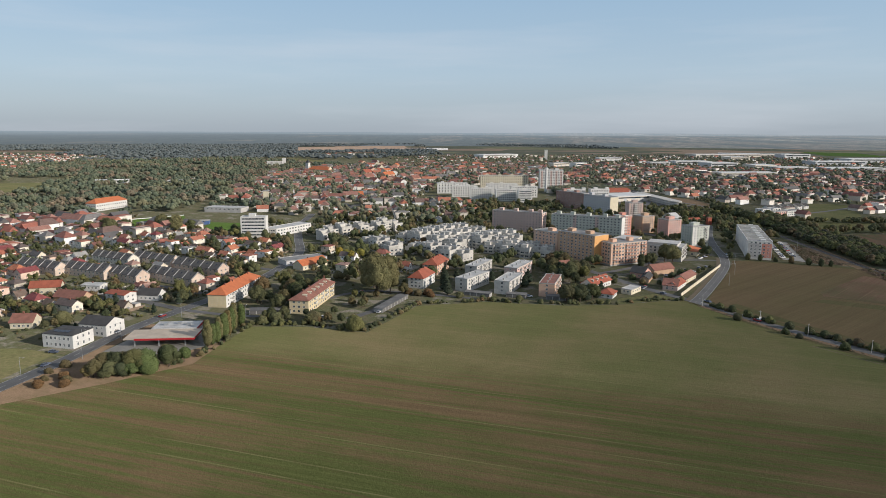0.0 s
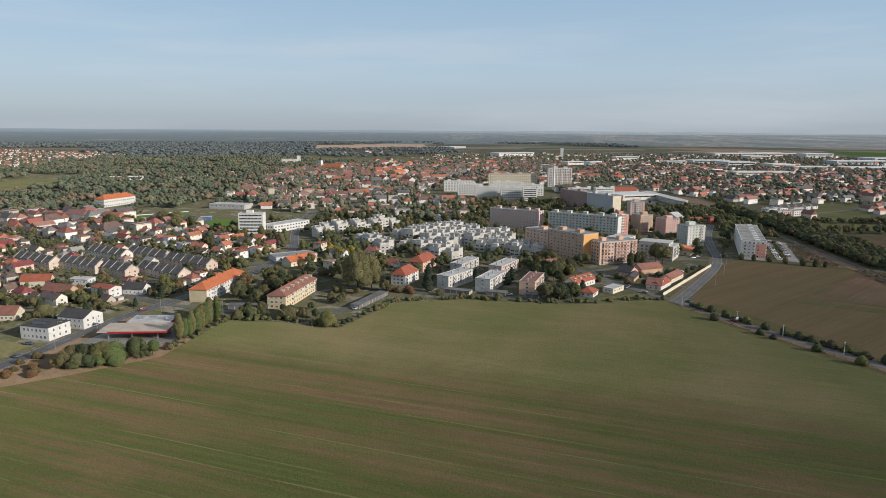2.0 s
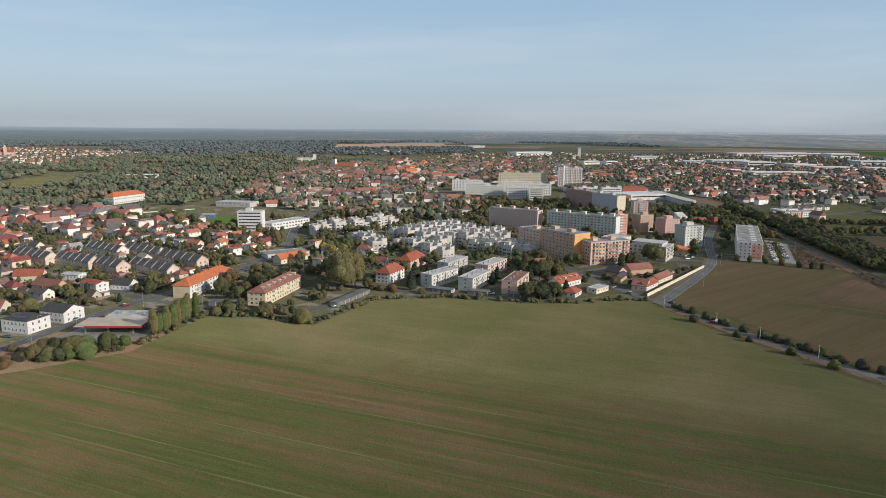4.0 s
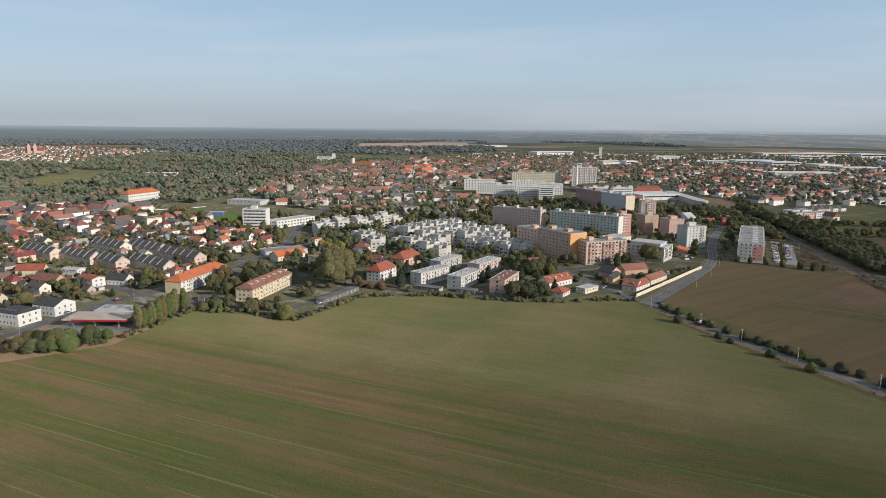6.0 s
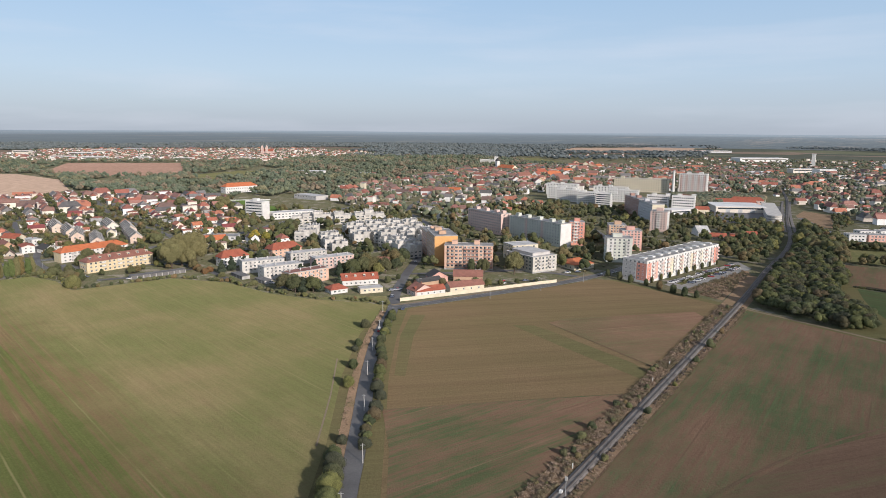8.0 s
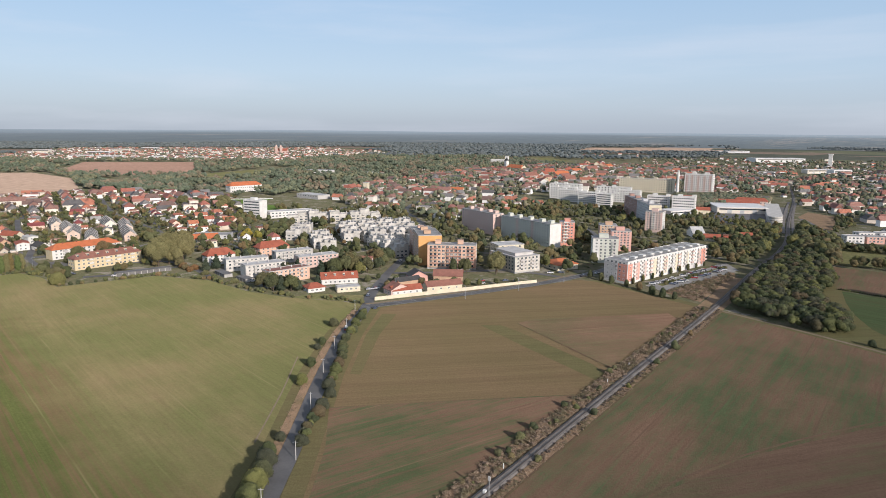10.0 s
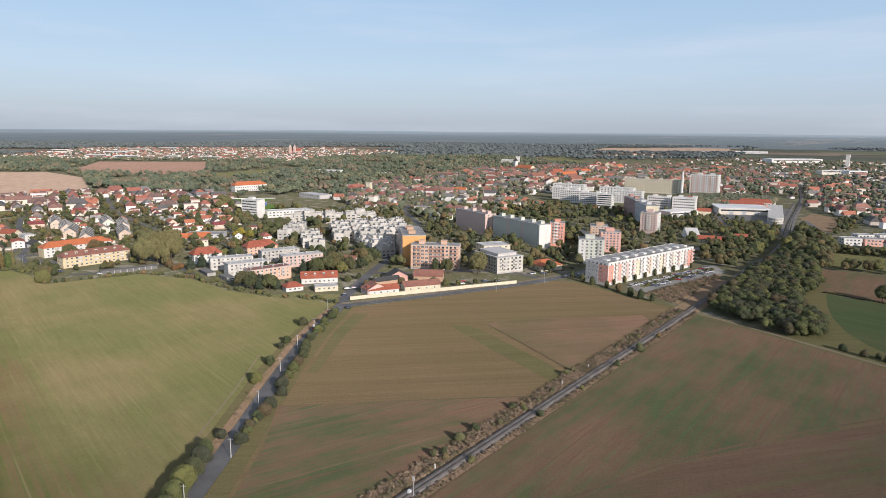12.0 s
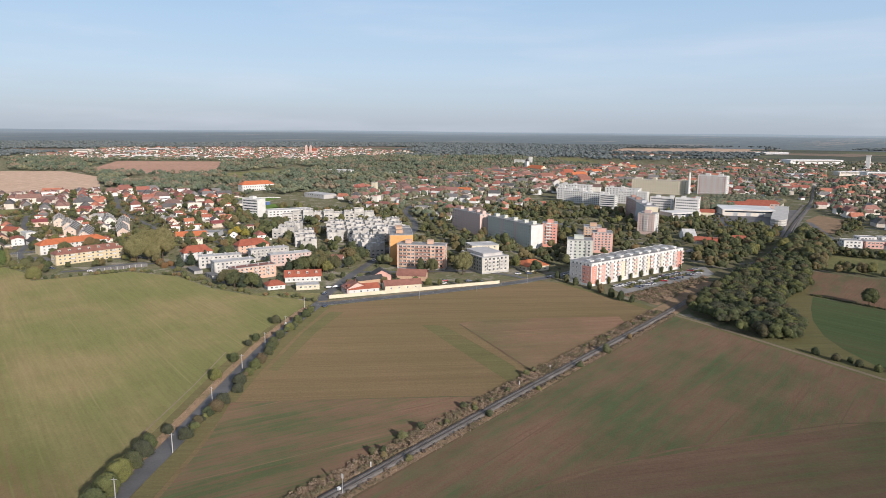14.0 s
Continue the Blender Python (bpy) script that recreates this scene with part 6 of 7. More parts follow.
SUBURB = [h for h in HOUSES if inside(h[0], h[1], ZONES[0][0]) or inside(h[0], h[1], ZONES[1][0])]
fence, shed, lid, drive = garden_geo(SUBURB)
ob = thing("garden_buildings", Matrix.Identity(4), "many small garden sheds and garages behind the houses", "sheds", kind="stuff")
tagged(part("shed_walls", shed, FAR_WALLS, ob), kind="stuff")
tagged(part("shed_roofs", lid, SHED_ROOF, ob), kind="stuff")
ob = thing("garden_fences", Matrix.Identity(4), "low rendered and wooden fences round the gardens", "fences", kind="stuff")
tagged(part("fence_panels", fence, FENCE, ob), kind="stuff")
structure("garden_drives", drive, PAVING, "pale paved drives before the houses", "paving")
g = Geo()
for zone in ZONES[:2]:
    pts, lw, ld, angle, share = zone
    ca, sa = math.cos(radians(angle)), math.sin(radians(angle))
    us, vs = [x * ca + y * sa for x, y in pts], [-x * sa + y * ca for x, y in pts]
    v = min(vs) + 1.5 * ld + 3.5
    while v < max(vs):
        for u in np.arange(min(us), max(us), 6.0):
            x, y = u * ca - v * sa, u * sa + v * ca
            if inside(x, y, pts) and free(x, y, 2.5):
                g.face([(u * ca - k * sa, u * sa + k * ca, 0.09) for u, k in ((u - 3.01, v - 2.2), (u + 3.01, v - 2.2), (u + 3.01, v + 2.2), (u - 3.01, v + 2.2))])
        v += 2 * ld + 7
structure("road_12", g, ASPHALT, "narrow residential streets between the garden rows", "road")

# ---- trees ----
PHI = (1 + 5 ** 0.5) / 2
ICO = np.array([(-1, PHI, 0), (1, PHI, 0), (-1, -PHI, 0), (1, -PHI, 0), (0, -1, PHI), (0, 1, PHI), (0, -1, -PHI), (0, 1, -PHI), (PHI, 0, -1), (PHI, 0, 1), (-PHI, 0, -1), (-PHI, 0, 1)]) / math.hypot(1, PHI)
ICO_F = np.array([0, 11, 5, 0, 5, 1, 0, 1, 7, 0, 7, 10, 0, 10, 11, 1, 5, 9, 5, 11, 4, 11, 10, 2, 10, 7, 6, 7, 1, 8, 3, 9, 4, 3, 4, 2, 3, 2, 6, 3, 6, 8, 3, 8, 9,
                  4, 9, 5, 2, 4, 11, 6, 2, 10, 8, 6, 7, 9, 8, 1]).reshape(-1, 3)


def split_faces(v, f):
    """A ball of triangles with each face cut into four."""
    v, out, mids = [tuple(p) for p in v], [], {}

    def middle(a, b):
        key = (min(a, b), max(a, b))
        if key not in mids:
            p = np.array(v[a]) + np.array(v[b])
            v.append(tuple(p / np.linalg.norm(p)))
            mids[key] = len(v) - 1
        return mids[key]
    for a, b, c in f:
        d, e, g = middle(a, b), middle(b, c), middle(c, a)
        out += [(a, d, g), (b, e, d), (c, g, e), (d, e, g)]
    return np.array(v), np.array(out)


BALL, BALL_F = split_faces(ICO, ICO_F)


def crown_arrays(kind, lobes, leaves, seed, solid=True, leaf=1.0, fine=True):
    """A crown one metre high and about as wide as its kind: a few uneven lobes under a coat of leaf sprays that follow them, as arrays."""
    r = np.random.default_rng(seed)
    ball, faces = (BALL, BALL_F) if fine else (ICO, ICO_F)
    vs, fs, n = [], [], 0
    cores = []
    for k in range(lobes):
        a, up = 2.4 * k + r.uniform(-0.6, 0.6), (k + r.uniform(0.2, 0.8)) / lobes
        if kind == "poplar":
            c, size = np.array([0.02 * math.cos(a), 0.02 * math.sin(a), 0.14 + 0.72 * up]), np.array([0.125, 0.125, 0.18]) * (1.15 - 0.75 * abs(up - 0.4))
        elif kind == "conifer":
            c, size = np.array([0.03 * math.cos(a), 0.03 * math.sin(a), 0.16 + 0.70 * up]), np.array([0.25, 0.25, 0.15]) * (1.06 - 0.85 * up)
        elif kind == "bush":
            d = 0.36 * (1 - up) ** 0.4 * r.uniform(0.6, 1.1)
            c, size = np.array([d * math.cos(a), d * math.sin(a), 0.22 + 0.42 * up]), np.array([0.42, 0.42, 0.36]) * r.uniform(0.8, 1.15)
        else:
            d = 0.25 * (1 - up ** 2.2) ** 0.5 * r.uniform(0.7, 1.2)
            c, size = np.array([d * math.cos(a), d * math.sin(a), 0.40 + 0.36 * up]), np.array([0.225, 0.225, 0.215]) * r.uniform(0.8, 1.15) * (6 / max(4, lobes)) ** 0.2
        if lobes < 3 and kind == "broad":
            c, size = c * np.array([0.85, 0.85, 0.95]), size * np.array([1.2, 1.2, 1.25])
        cores.append((c, size))
        if solid:
            vs.append(ball * size * r.uniform(0.80 if fine else 0.62, 1.12 if fine else 1.25, (len(ball), 1)) + c)
            fs.append(faces + n)
            n += len(ball)
    middle = sum(c for c, _ in cores) / len(cores)
    wide = {"poplar": 0.026, "conifer": 0.026, "bush": 0.05}.get(kind, 0.034) * leaf * (1.0 if fine else 1.5)
    for _ in range(leaves):
        c, size = cores[int(r.integers(len(cores)))]
        d = r.normal(size=3) + (c - middle) * 3.0 + np.array([0, 0, 0.25])
        d /= np.linalg.norm(d)
        p = c + d * size * r.uniform(0.90, 1.22)
        out = d + 0.38 * r.normal(size=3)
        out /= np.linalg.norm(out)
        side = np.cross(out, r.normal(size=3))
        side /= np.linalg.norm(side)
        other = np.cross(out, side)
        w = wide * r.uniform(0.7, 1.5)
        vs.append(np.array([p + w * side, p + w * (-0.6 * side + 0.8 * other), p + w * (-0.5 * side - 0.9 * other)]))
        fs.append(np.array([[n, n + 1, n + 2]]))
        n += 3
    return np.concatenate(vs), np.concatenate(fs)


def array_mesh(name, v, f, material, tones=None):
    me = bpy.data.meshes.new(name)
    me.vertices.add(len(v))
    me.vertices.foreach_set("co", np.ascontiguousarray(v, dtype=np.float32).ravel())
    me.loops.add(len(f) * 3)
    me.loops.foreach_set("vertex_index", np.ascontiguousarray(f, dtype=np.int32).ravel())
    me.polygons.add(len(f))
    me.polygons.foreach_set("loop_start", np.arange(0, len(f) * 3, 3, dtype=np.int32))
    me.polygons.foreach_set("use_smooth", np.ones(len(f), dtype=bool))
    me.materials.append(material)
    if tones is not None:
        me.attributes.new("tone", "FLOAT", "POINT").data.foreach_set("value", np.ascontiguousarray(tones, dtype=np.float32))
    me.update()
    return me


def trunk_geo(kind):
    q = Geo().pillar(0, 0, -0.01, 0.42, 0.028, 0.018, 7)
    q.pillar(0, 0, 0.42, 0.75, 0.018, 0.006, 6)
    if kind != "poplar" and kind != "conifer":
        for k in range(4):
            a = k * 1.6 + 0.4
            q.pillar(0, 0, 0.25 + 0.05 * k, 0.52 + 0.05 * k, 0.012, 0.004, 5, lean=(0.2 * math.cos(a), 0.2 * math.sin(a)))
    return q


CROWNS, TREES = {}, {}


def tree(kind, x, y, h, spread=1.0, leaf=None, label=""):
    """A tree of that height with its trunk and an uneven crown; kinds share their meshes."""
    leaf = leaf or (NEEDLES if kind == "conifer" else LEAVES)
    k = int(rng.integers(3))
    key = (kind, leaf.name, k)
    if key not in CROWNS:
        v, f = crown_arrays(kind, 11 if kind == "broad" else 7, 2600 if kind != "bush" else 1100, 50 + k + 7 * len(kind), leaf=0.62)
        CROWNS[key] = array_mesh("crown", v, f, leaf)
    if kind not in TREES:
        TREES[kind] = trunk_geo(kind).mesh("trunk", [BARK])
    word = {"broad": "broad-crowned deciduous tree in early autumn leaf", "poplar": "tall narrow poplar in a row", "conifer": "dark evergreen conifer beside the blocks", "bush": "dense rounded roadside bush"}[kind]
    ob = thing("bush" if kind == "bush" else "tree", pose(x, y, 0, 0, 0, rng.uniform(0, 360)) @ Matrix.Diagonal((h * spread, h * spread, h, 1)), label or word, "bush" if kind == "bush" else "tree",
               {"broad": "trees", "poplar": "poplars", "conifer": "conifers", "bush": "bushes"}[kind])
    if kind != "bush":
        part("trunk", TREES[kind], None, ob)
    part("crown", CROWNS[key], None, ob)
    return ob


def woods(name, places, lobes, leaves, material, label, kind="broad", solid=True, leaf=1.0, fine=True, clustered=0.0):
    """Many trees joined into one object; their tones vary tree by tree, or in patches of that frequency."""
    protos = [crown_arrays(kind, lobes, leaves, 200 + k, solid, leaf, fine) for k in range(5)]
    vs, fs, tones, n = [], [], [], 0
    for x, y, h, spread in places:
        v, f = protos[int(rng.integers(5))]
        a = rng.uniform(0, 2 * math.pi)
        c, s = math.cos(a) * h * spread, math.sin(a) * h * spread
        vs.append(np.stack([x + v[:, 0] * c - v[:, 1] * s, y + v[:, 0] * s + v[:, 1] * c, ground_z(x, y) + v[:, 2] * h], 1))
        fs.append(f + n)
        tones.append(np.full(len(v), 0.5 + 0.6 * noise.noise((x * clustered, y * clustered, 7)) + rng.uniform(-0.12, 0.12) if clustered else rng.random()))
        n += len(v)
    if vs:
        ob = new(name, array_mesh(name, np.concatenate(vs), np.concatenate(fs), material, np.concatenate(tones)))
        ob.matrix_basis = MODEL
        tagged(ob, label, "trees", kind="stuff")


def scatter(poly, count, r=2.0, fields=True):
    xs, ys = [p[0] for p in poly], [p[1] for p in poly]
    out = []
    for _ in range(count):
        x, y = rng.uniform(min(xs), max(xs)), rng.uniform(min(ys), max(ys))
        if inside(x, y, poly) and free(x, y, r, fields):
            out.append((x, y))
    return out


# single trees and bushes that stand out
for x, y, h in ((-80, 388, 22), (-83, 398, 25), (-79, 407, 23), (-87, 411, 24), (-74, 397, 15)):
    tree("broad", x, y, h, 0.92, OLIVE_LEAVES, "very large spreading lime tree turning olive")
tree("bush", -78, 319, 8, 0.85, label="large dark green rounded bush at the field's edge")
for x, y, h in ((-163, 246, 8), (-157, 250, 9), (-151, 254, 8.5), (-145, 259, 8), (-141, 264, 8), (-160, 252, 7.5), (-167, 243, 7), (-148, 260, 8), (-154, 247, 6), (-171, 240, 6), (-164, 250, 8), (-158, 246, 7), (-150, 250, 6.5), (-144, 256, 6), (-168, 248, 7.5)):
    tree("broad" if rng.random() < 0.6 else "bush", x + rng.uniform(-1.5, 1.5), y + rng.uniform(-1.5, 1.5), h * rng.uniform(0.75, 1.3), rng.uniform(0.9, 1.2), BUSH_LEAVES if rng.random() < 0.7 else LEAVES, "green and yellowing tree in a thicket beside the road")
for k in range(13):
    tree("poplar", -137 - rng.uniform(0, 5), 285 + 3.2 * k, rng.uniform(10.5, 14), 1.1, OLIVE_LEAVES if k % 3 == 0 else BUSH_LEAVES)
for x, y, h in ((-122, 350, 7), (-130, 362, 10), (-125, 372, 11), (-140, 366, 8), (-128, 385, 12), (-120, 395, 10), (-134, 400, 11), (-95, 330, 6), (-100, 328, 5), (-88, 330, 6), (-65, 395, 8), (-117, 330, 5)):
    tree("broad", x, y, h, 0.9)
for x, y, h in ((-38, 398, 11), (-40, 408, 12), (-42, 420, 11), (-44, 436, 12), (-36, 442, 9), (10, 425, 10), (12, 436, 11), (-12, 440, 9)):
    tree("conifer", x, y, h, 1.1)
for x, y in ((34, 389), (38, 392), (42, 390), (46, 393), (50, 397), (53, 400), (40, 398), (57, 412), (45, 400)):
    tree("conifer" if rng.random() < 0.5 else "broad", x, y, rng.uniform(8, 12), 1.1)
for x, y in ((-30, 392), (-16, 389), (6, 389), (-48, 392), (-56, 394), (-62, 396), (-50, 397)):
    tree("bush", x, y, rng.uniform(3, 4.5), 1.1, RUST_LEAVES if x < -45 else LEAVES)
for x, y in scatter([(30, 432), (52, 440), (62, 470), (58, 498), (36, 512), (24, 480)], 90, 2)[:34]:
    tree("broad" if rng.random() < 0.8 else "conifer", x, y, rng.uniform(8, 13), 0.95)
for x, y in ((-346, 622), (-336, 630), (-328, 616), (-318, 626), (-352, 634), (-392, 606), (-402, 616), (-384, 620), (-412, 604)):
    tree("broad", x, y, rng.uniform(12, 17), 1.05, None if rng.random() < 0.6 else OLIVE_LEAVES, "large old tree beside the football pitch")
tree("broad", 107, 503, 11, 0.8)
tree("broad", 124, 514, 16, 0.95, OLIVE_LEAVES, "tall olive-green tree between two apartment blocks")
tree("broad", 120, 522, 15, 0.9, OLIVE_LEAVES, "tall olive-green tree between two apartment blocks")
tree("broad", 108, 541, 14, 0.85, OLIVE_LEAVES, "tall yellowish willow-like tree beside the block")
tree("broad", 104, 503, 11, 0.7)
tree("poplar", 98, 500, 11, 1.6)
for x, y in ((-128, 500), (-135, 508), (-122, 494), (-118, 505)):
    tree("broad", x, y, 9, 0.95, YELLOW_LEAVES, "bright yellow autumn tree in a garden")
for x, y in ((-84, 560), (-80, 552), (-76, 566)):
    tree("broad", x, y, 9, 0.95, RUST_LEAVES, "rust-orange autumn tree between white blocks")
for x, y in ((189, 541), (197, 538), (208, 536), (218, 531), (228, 525), (236, 521), (243, 521), (178, 548)):
    tree("bush", x, y, rng.uniform(4.5, 6.5), 0.55, label="young dense tree in a row beside the field")
for k in range(9):
    tree("poplar", 209 + 2.6 * k, 545 + 11 * k, rng.uniform(4, 6), 1.4)
woods("lane_hedge", [(x + s * dx + rng.uniform(-1.2, 1.2), y + s * dy + rng.uniform(-1.2, 1.2), rng.uniform(1.2, 2.9), 1.0) for x, y, dx, dy in ((126, 376, -8, 12), (140, 356, -8, 11), (176, 308, -14, 18), (206, 266, -12, 16), (158, 331, -7, 9)) for s in np.linspace(0, 1, 14)], 3, 90, WOOD_LEAVES, "uneven dark hedge beside the lane", "bush")
RIGHT_BUSHES = [(207, 265), (201, 272), (196, 283), (192, 287), (186, 297), (181, 302), (175, 309), (170, 316), (166, 322), (160, 329), (156, 334), (151, 339), (145, 347), (139, 357), (131, 368), (125, 378), (121, 385)]
for x, y in RIGHT_BUSHES:
    tree("bush", x + rng.uniform(-0.7, 0.7), y + rng.uniform(-0.7, 0.7), rng.uniform(3.2, 4.6), 0.9, WOOD_LEAVES)
for x, y, h in ((169, 299, 4), (157, 315, 3.6), (143, 331, 2.4), (139, 338, 3.0), (123, 361, 3.6), (199, 263, 2.5), (204, 254, 4.0), (208, 250, 4.4), (212, 245, 4.6), (216, 240, 5), (221, 234, 5), (226, 228, 5.5), (231, 220, 5)):
    tree("bush", x, y, h * 1.15, 0.9, WOOD_LEAVES)
tree("broad", 349, 604, 11, 1.05, WOOD_LEAVES, "lone dark round tree on a field boundary")
for x, y, h in ((343, 489, 3.6), (352, 485.5, 3.4), (357, 487, 2.8), (361, 483.5, 3.2), (368, 482, 3.4)):
    tree("bush", x, y, h, 0.8, WOOD_LEAVES, "small round bush beside the dirt track")
for x, y in ((-190, 244), (-188, 252), (-186, 236), (-180, 240), (-176, 236), (-184, 230), (-174, 232)):
    tree("bush", x, y, rng.uniform(2.5, 4), 1.1, RUST_LEAVES)

for x, y in scatter([(-150, 348), (-124, 350), (-114, 400), (-148, 412), (-156, 380)], 120, 1.5)[:20]:
    tree("broad", x, y, rng.uniform(7, 12), 0.95)
for x, y in scatter([(-132, 323), (-84, 321), (-82, 338), (-130, 343)], 90, 0.8)[:16]:
    tree("bush" if rng.random() < 0.5 else "broad", x, y, rng.uniform(3.5, 7), 0.95, RUST_LEAVES if rng.random() < 0.3 else LEAVES)
for x, y in scatter([(-98, 345), (-72, 340), (-70, 385), (-94, 395)], 60, 2)[:9]:
    tree("broad", x, y, rng.uniform(4, 8), 0.95)
for x, y in scatter([(-215, 320), (-190, 330), (-176, 350), (-172, 400), (-200, 400), (-240, 340)], 90, 1.5)[:16]:
    tree("broad" if rng.random() < 0.7 else "conifer", x, y, rng.uniform(5, 10), 0.95)

for x, y in scatter([(-340, 305), (-215, 300), (-205, 345), (-260, 350), (-345, 335)], 160, 1.5)[:26]:
    tree("broad" if rng.random() < 0.6 else "bush" if rng.random() < 0.6 else "conifer", x, y, rng.uniform(3.5, 8), 0.95)
for x, y in ((88, 442), (92, 452), (100, 462), (112, 462), (120, 470), (126, 476), (98, 438), (70, 444), (72, 452), (84, 456), (134, 478), (140, 488), (148, 500)):
    tree("bush" if rng.random() < 0.5 else "broad", x, y, rng.uniform(3, 6.5), 0.9)

# belts and gardens
wood_poly = [(274, 523), (294, 508), (315, 498), (334, 496), (330, 524), (316, 556), (313, 600), (311, 640), (300, 690), (285, 760), (262, 830), (264, 740), (268, 640), (272, 580)]
woods("wood_trees", [(x, y, rng.uniform(5, 9.5), 1.15) for x, y in scatter(wood_poly, 1500, 0, False) if off_line(x, y, TRACKBED) > 7], 5, 260, WOOD_LEAVES, "dense mixed wood beside the railway")
belt = [(376, 480), (440, 458), (445, 464), (378, 486)]
bank = [(318, 609.2), (357, 600), (400, 591), (520, 569)]
woods("field_hedge", [(bank[k][0] + u * (bank[k + 1][0] - bank[k][0]), bank[k][1] + u * (bank[k + 1][1] - bank[k][1]), rng.uniform(0.9, 1.6), 0.8) for k in range(3) for u in np.linspace(0, 1, 34)], 3, 60, WOOD_LEAVES,
      "low dark hedge on a bank between two fields", "bush")
woods("track_bushes", [(x, y, rng.uniform(3, 6), 1.0) for x, y in scatter(belt, 130, 0, False)], 5, 160, LEAVES, "bushes along the dirt track")
woods("hedgerow_trees", [(x, y, rng.uniform(6, 11), 1.0) for x, y in scatter([(303, 686), (480, 722), (478, 736), (303, 702)], 150, 0, False)], 6, 220, LEAVES, "line of trees between two fields")
woods("rail_bank_trees", [(x, y, rng.uniform(5, 10), 1.0) for x, y in scatter([(228, 660), (262, 640), (260, 720), (250, 820), (236, 890), (205, 890), (205, 760)], 300, 3)], 5, 220, LEAVES, "trees on the railway bank")
woods("yard_bushes", [(x, y, rng.uniform(2, 6), 1.0) for x, y in scatter([(135, 905), (215, 870), (218, 900), (200, 925), (150, 965), (130, 950)], 160, 1, False)], 4, 100, LEAVES, "trees before the hall and its yard")
woods("right_woods", [(x, y, rng.uniform(8, 13), 1.0) for x, y in scatter([(262, 760), (300, 700), (332, 735), (322, 775), (285, 800), (258, 890)], 500, 2)], 5, 180, LEAVES, "woods beyond the railway")
woods("bank_bushes", [(x, y, rng.uniform(2.5, 6), 1.1) for x, y in scatter([(262, 800), (300, 800), (288, 870), (300, 960), (275, 1040), (255, 900)], 420, 1)], 4, 110, LEAVES, "bushes between the railway and the new terraces")
woods("meadow_hedge", [(x, y, rng.uniform(4, 8), 1.0) for x, y in scatter([(302, 768), (400, 776), (500, 800), (500, 812), (400, 790), (302, 784)], 420, 0, False)], 5, 140, LEAVES, "hedge of trees below the new terraces")
town = [(-60, 420), (180, 560), (240, 700), (230, 900), (100, 950), (-60, 930), (-150, 760), (-260, 700), (-300, 620), (-200, 430), (-120, 410)]
woods("garden_trees", [(x, y, rng.uniform(4, 11), 0.95) for x, y in scatter(town, 2000, 1.5)], 4, 150, LEAVES, "garden and street trees among the housing blocks")
woods("suburb_trees", [(x, y, rng.uniform(3, 8), 1.0) for x, y in scatter(ZONES[0][0], 3000, 0.3)], 3, 100, LEAVES, "garden trees between the houses", fine=False)
low = scatter(ZONES[0][0], 5200, 0.0) + scatter(ZONES[1][0], 500, 0.0) + scatter([(-345, 300), (-215, 280), (-178, 345), (-160, 430), (-230, 420), (-430, 340)], 900, 0.0)
woods("garden_bushes", [(x, y, rng.uniform(0.9, 2.4), 1.0) for x, y in low], 2, 40, LEAVES, "low hedges and shrubs in the gardens", "bush", fine=False)
woods("block_bushes", [(x, y, rng.uniform(0.8, 2.2), 1.1) for x, y in scatter(town, 2600, 0.3)], 2, 40, LEAVES, "low shrubs and hedges round the housing blocks", "bush", fine=False)
waste = [(231, 534), (256, 524), (256, 612), (250, 622)]
woods("waste_weeds", [(x, y, rng.uniform(0.4, 1.5), 1.3) for x, y in scatter(waste, 900, 0, False)], 2, 90, DRY_GRASS, "dry weeds and shrubs on waste ground", "bush", False, 1.5, False, 0.08)
strip = [(222.8, 552), (226.2, 550), (245.5, 636), (242.5, 640)]
woods("car_park_bushes", [(x, y, rng.uniform(0.7, 2.6), 0.9) for x, y in scatter(strip, 260, 0, False)], 3, 60, LEAVES, "young trees and shrubs between the parked cars", "bush", fine=False)
gardens = []
for z in ZONES[2:]:
    gardens += [(x, y, rng.uniform(6, 13), 1.0) for x, y in scatter(z[0], 5200, 0, True)]
gardens = [p for p in gardens if not (p[0] > 265 and p[1] < 960)]
woods("town_trees", gardens, 2, 16, HAZED_LEAVES, "trees between the houses of the town", fine=False)
W_MID = [[(-620, 660), (-440, 740), (-400, 800), (-320, 810), (-310, 900), (-430, 960), (-560, 1500), (-500, 1900), (-900, 2200), (-1350, 2000), (-1230, 1480), (-1000, 1250), (-860, 960), (-1010, 800), (-690, 650)],
         [(-1180, 790), (-700, 640), (-690, 690), (-1000, 810), (-1170, 830)],
         [(-1180, 780), (-1300, 690), (-1950, 880), (-1600, 1200), (-1260, 1470), (-1000, 1250), (-900, 960)]]
mids = []
for poly, k in zip(W_MID, (7200, 800, 2800)):
    mids += [(x, y, rng.uniform(9, 15) ** (1.0 if noise.noise((x * 0.012, y * 0.012, 5)) > -0.1 else 0.84), 1.12) for x, y in scatter(poly, k, 0)]
mids = [m for m in mids if noise.noise((m[0] * 0.006, m[1] * 0.006, 9)) > -0.42]
mids += [(-935 + 1.3 * k * 1.6 + rng.uniform(-3, 3), 1860 + 2.6 * k * 1.6 + rng.uniform(-3, 3), rng.uniform(18, 24), 0.5) for k in range(40)]
woods("middle_woods", mids, 4, 24, HAZED_LEAVES, "broad woods between the town and the far fields", fine=False, clustered=0.013)
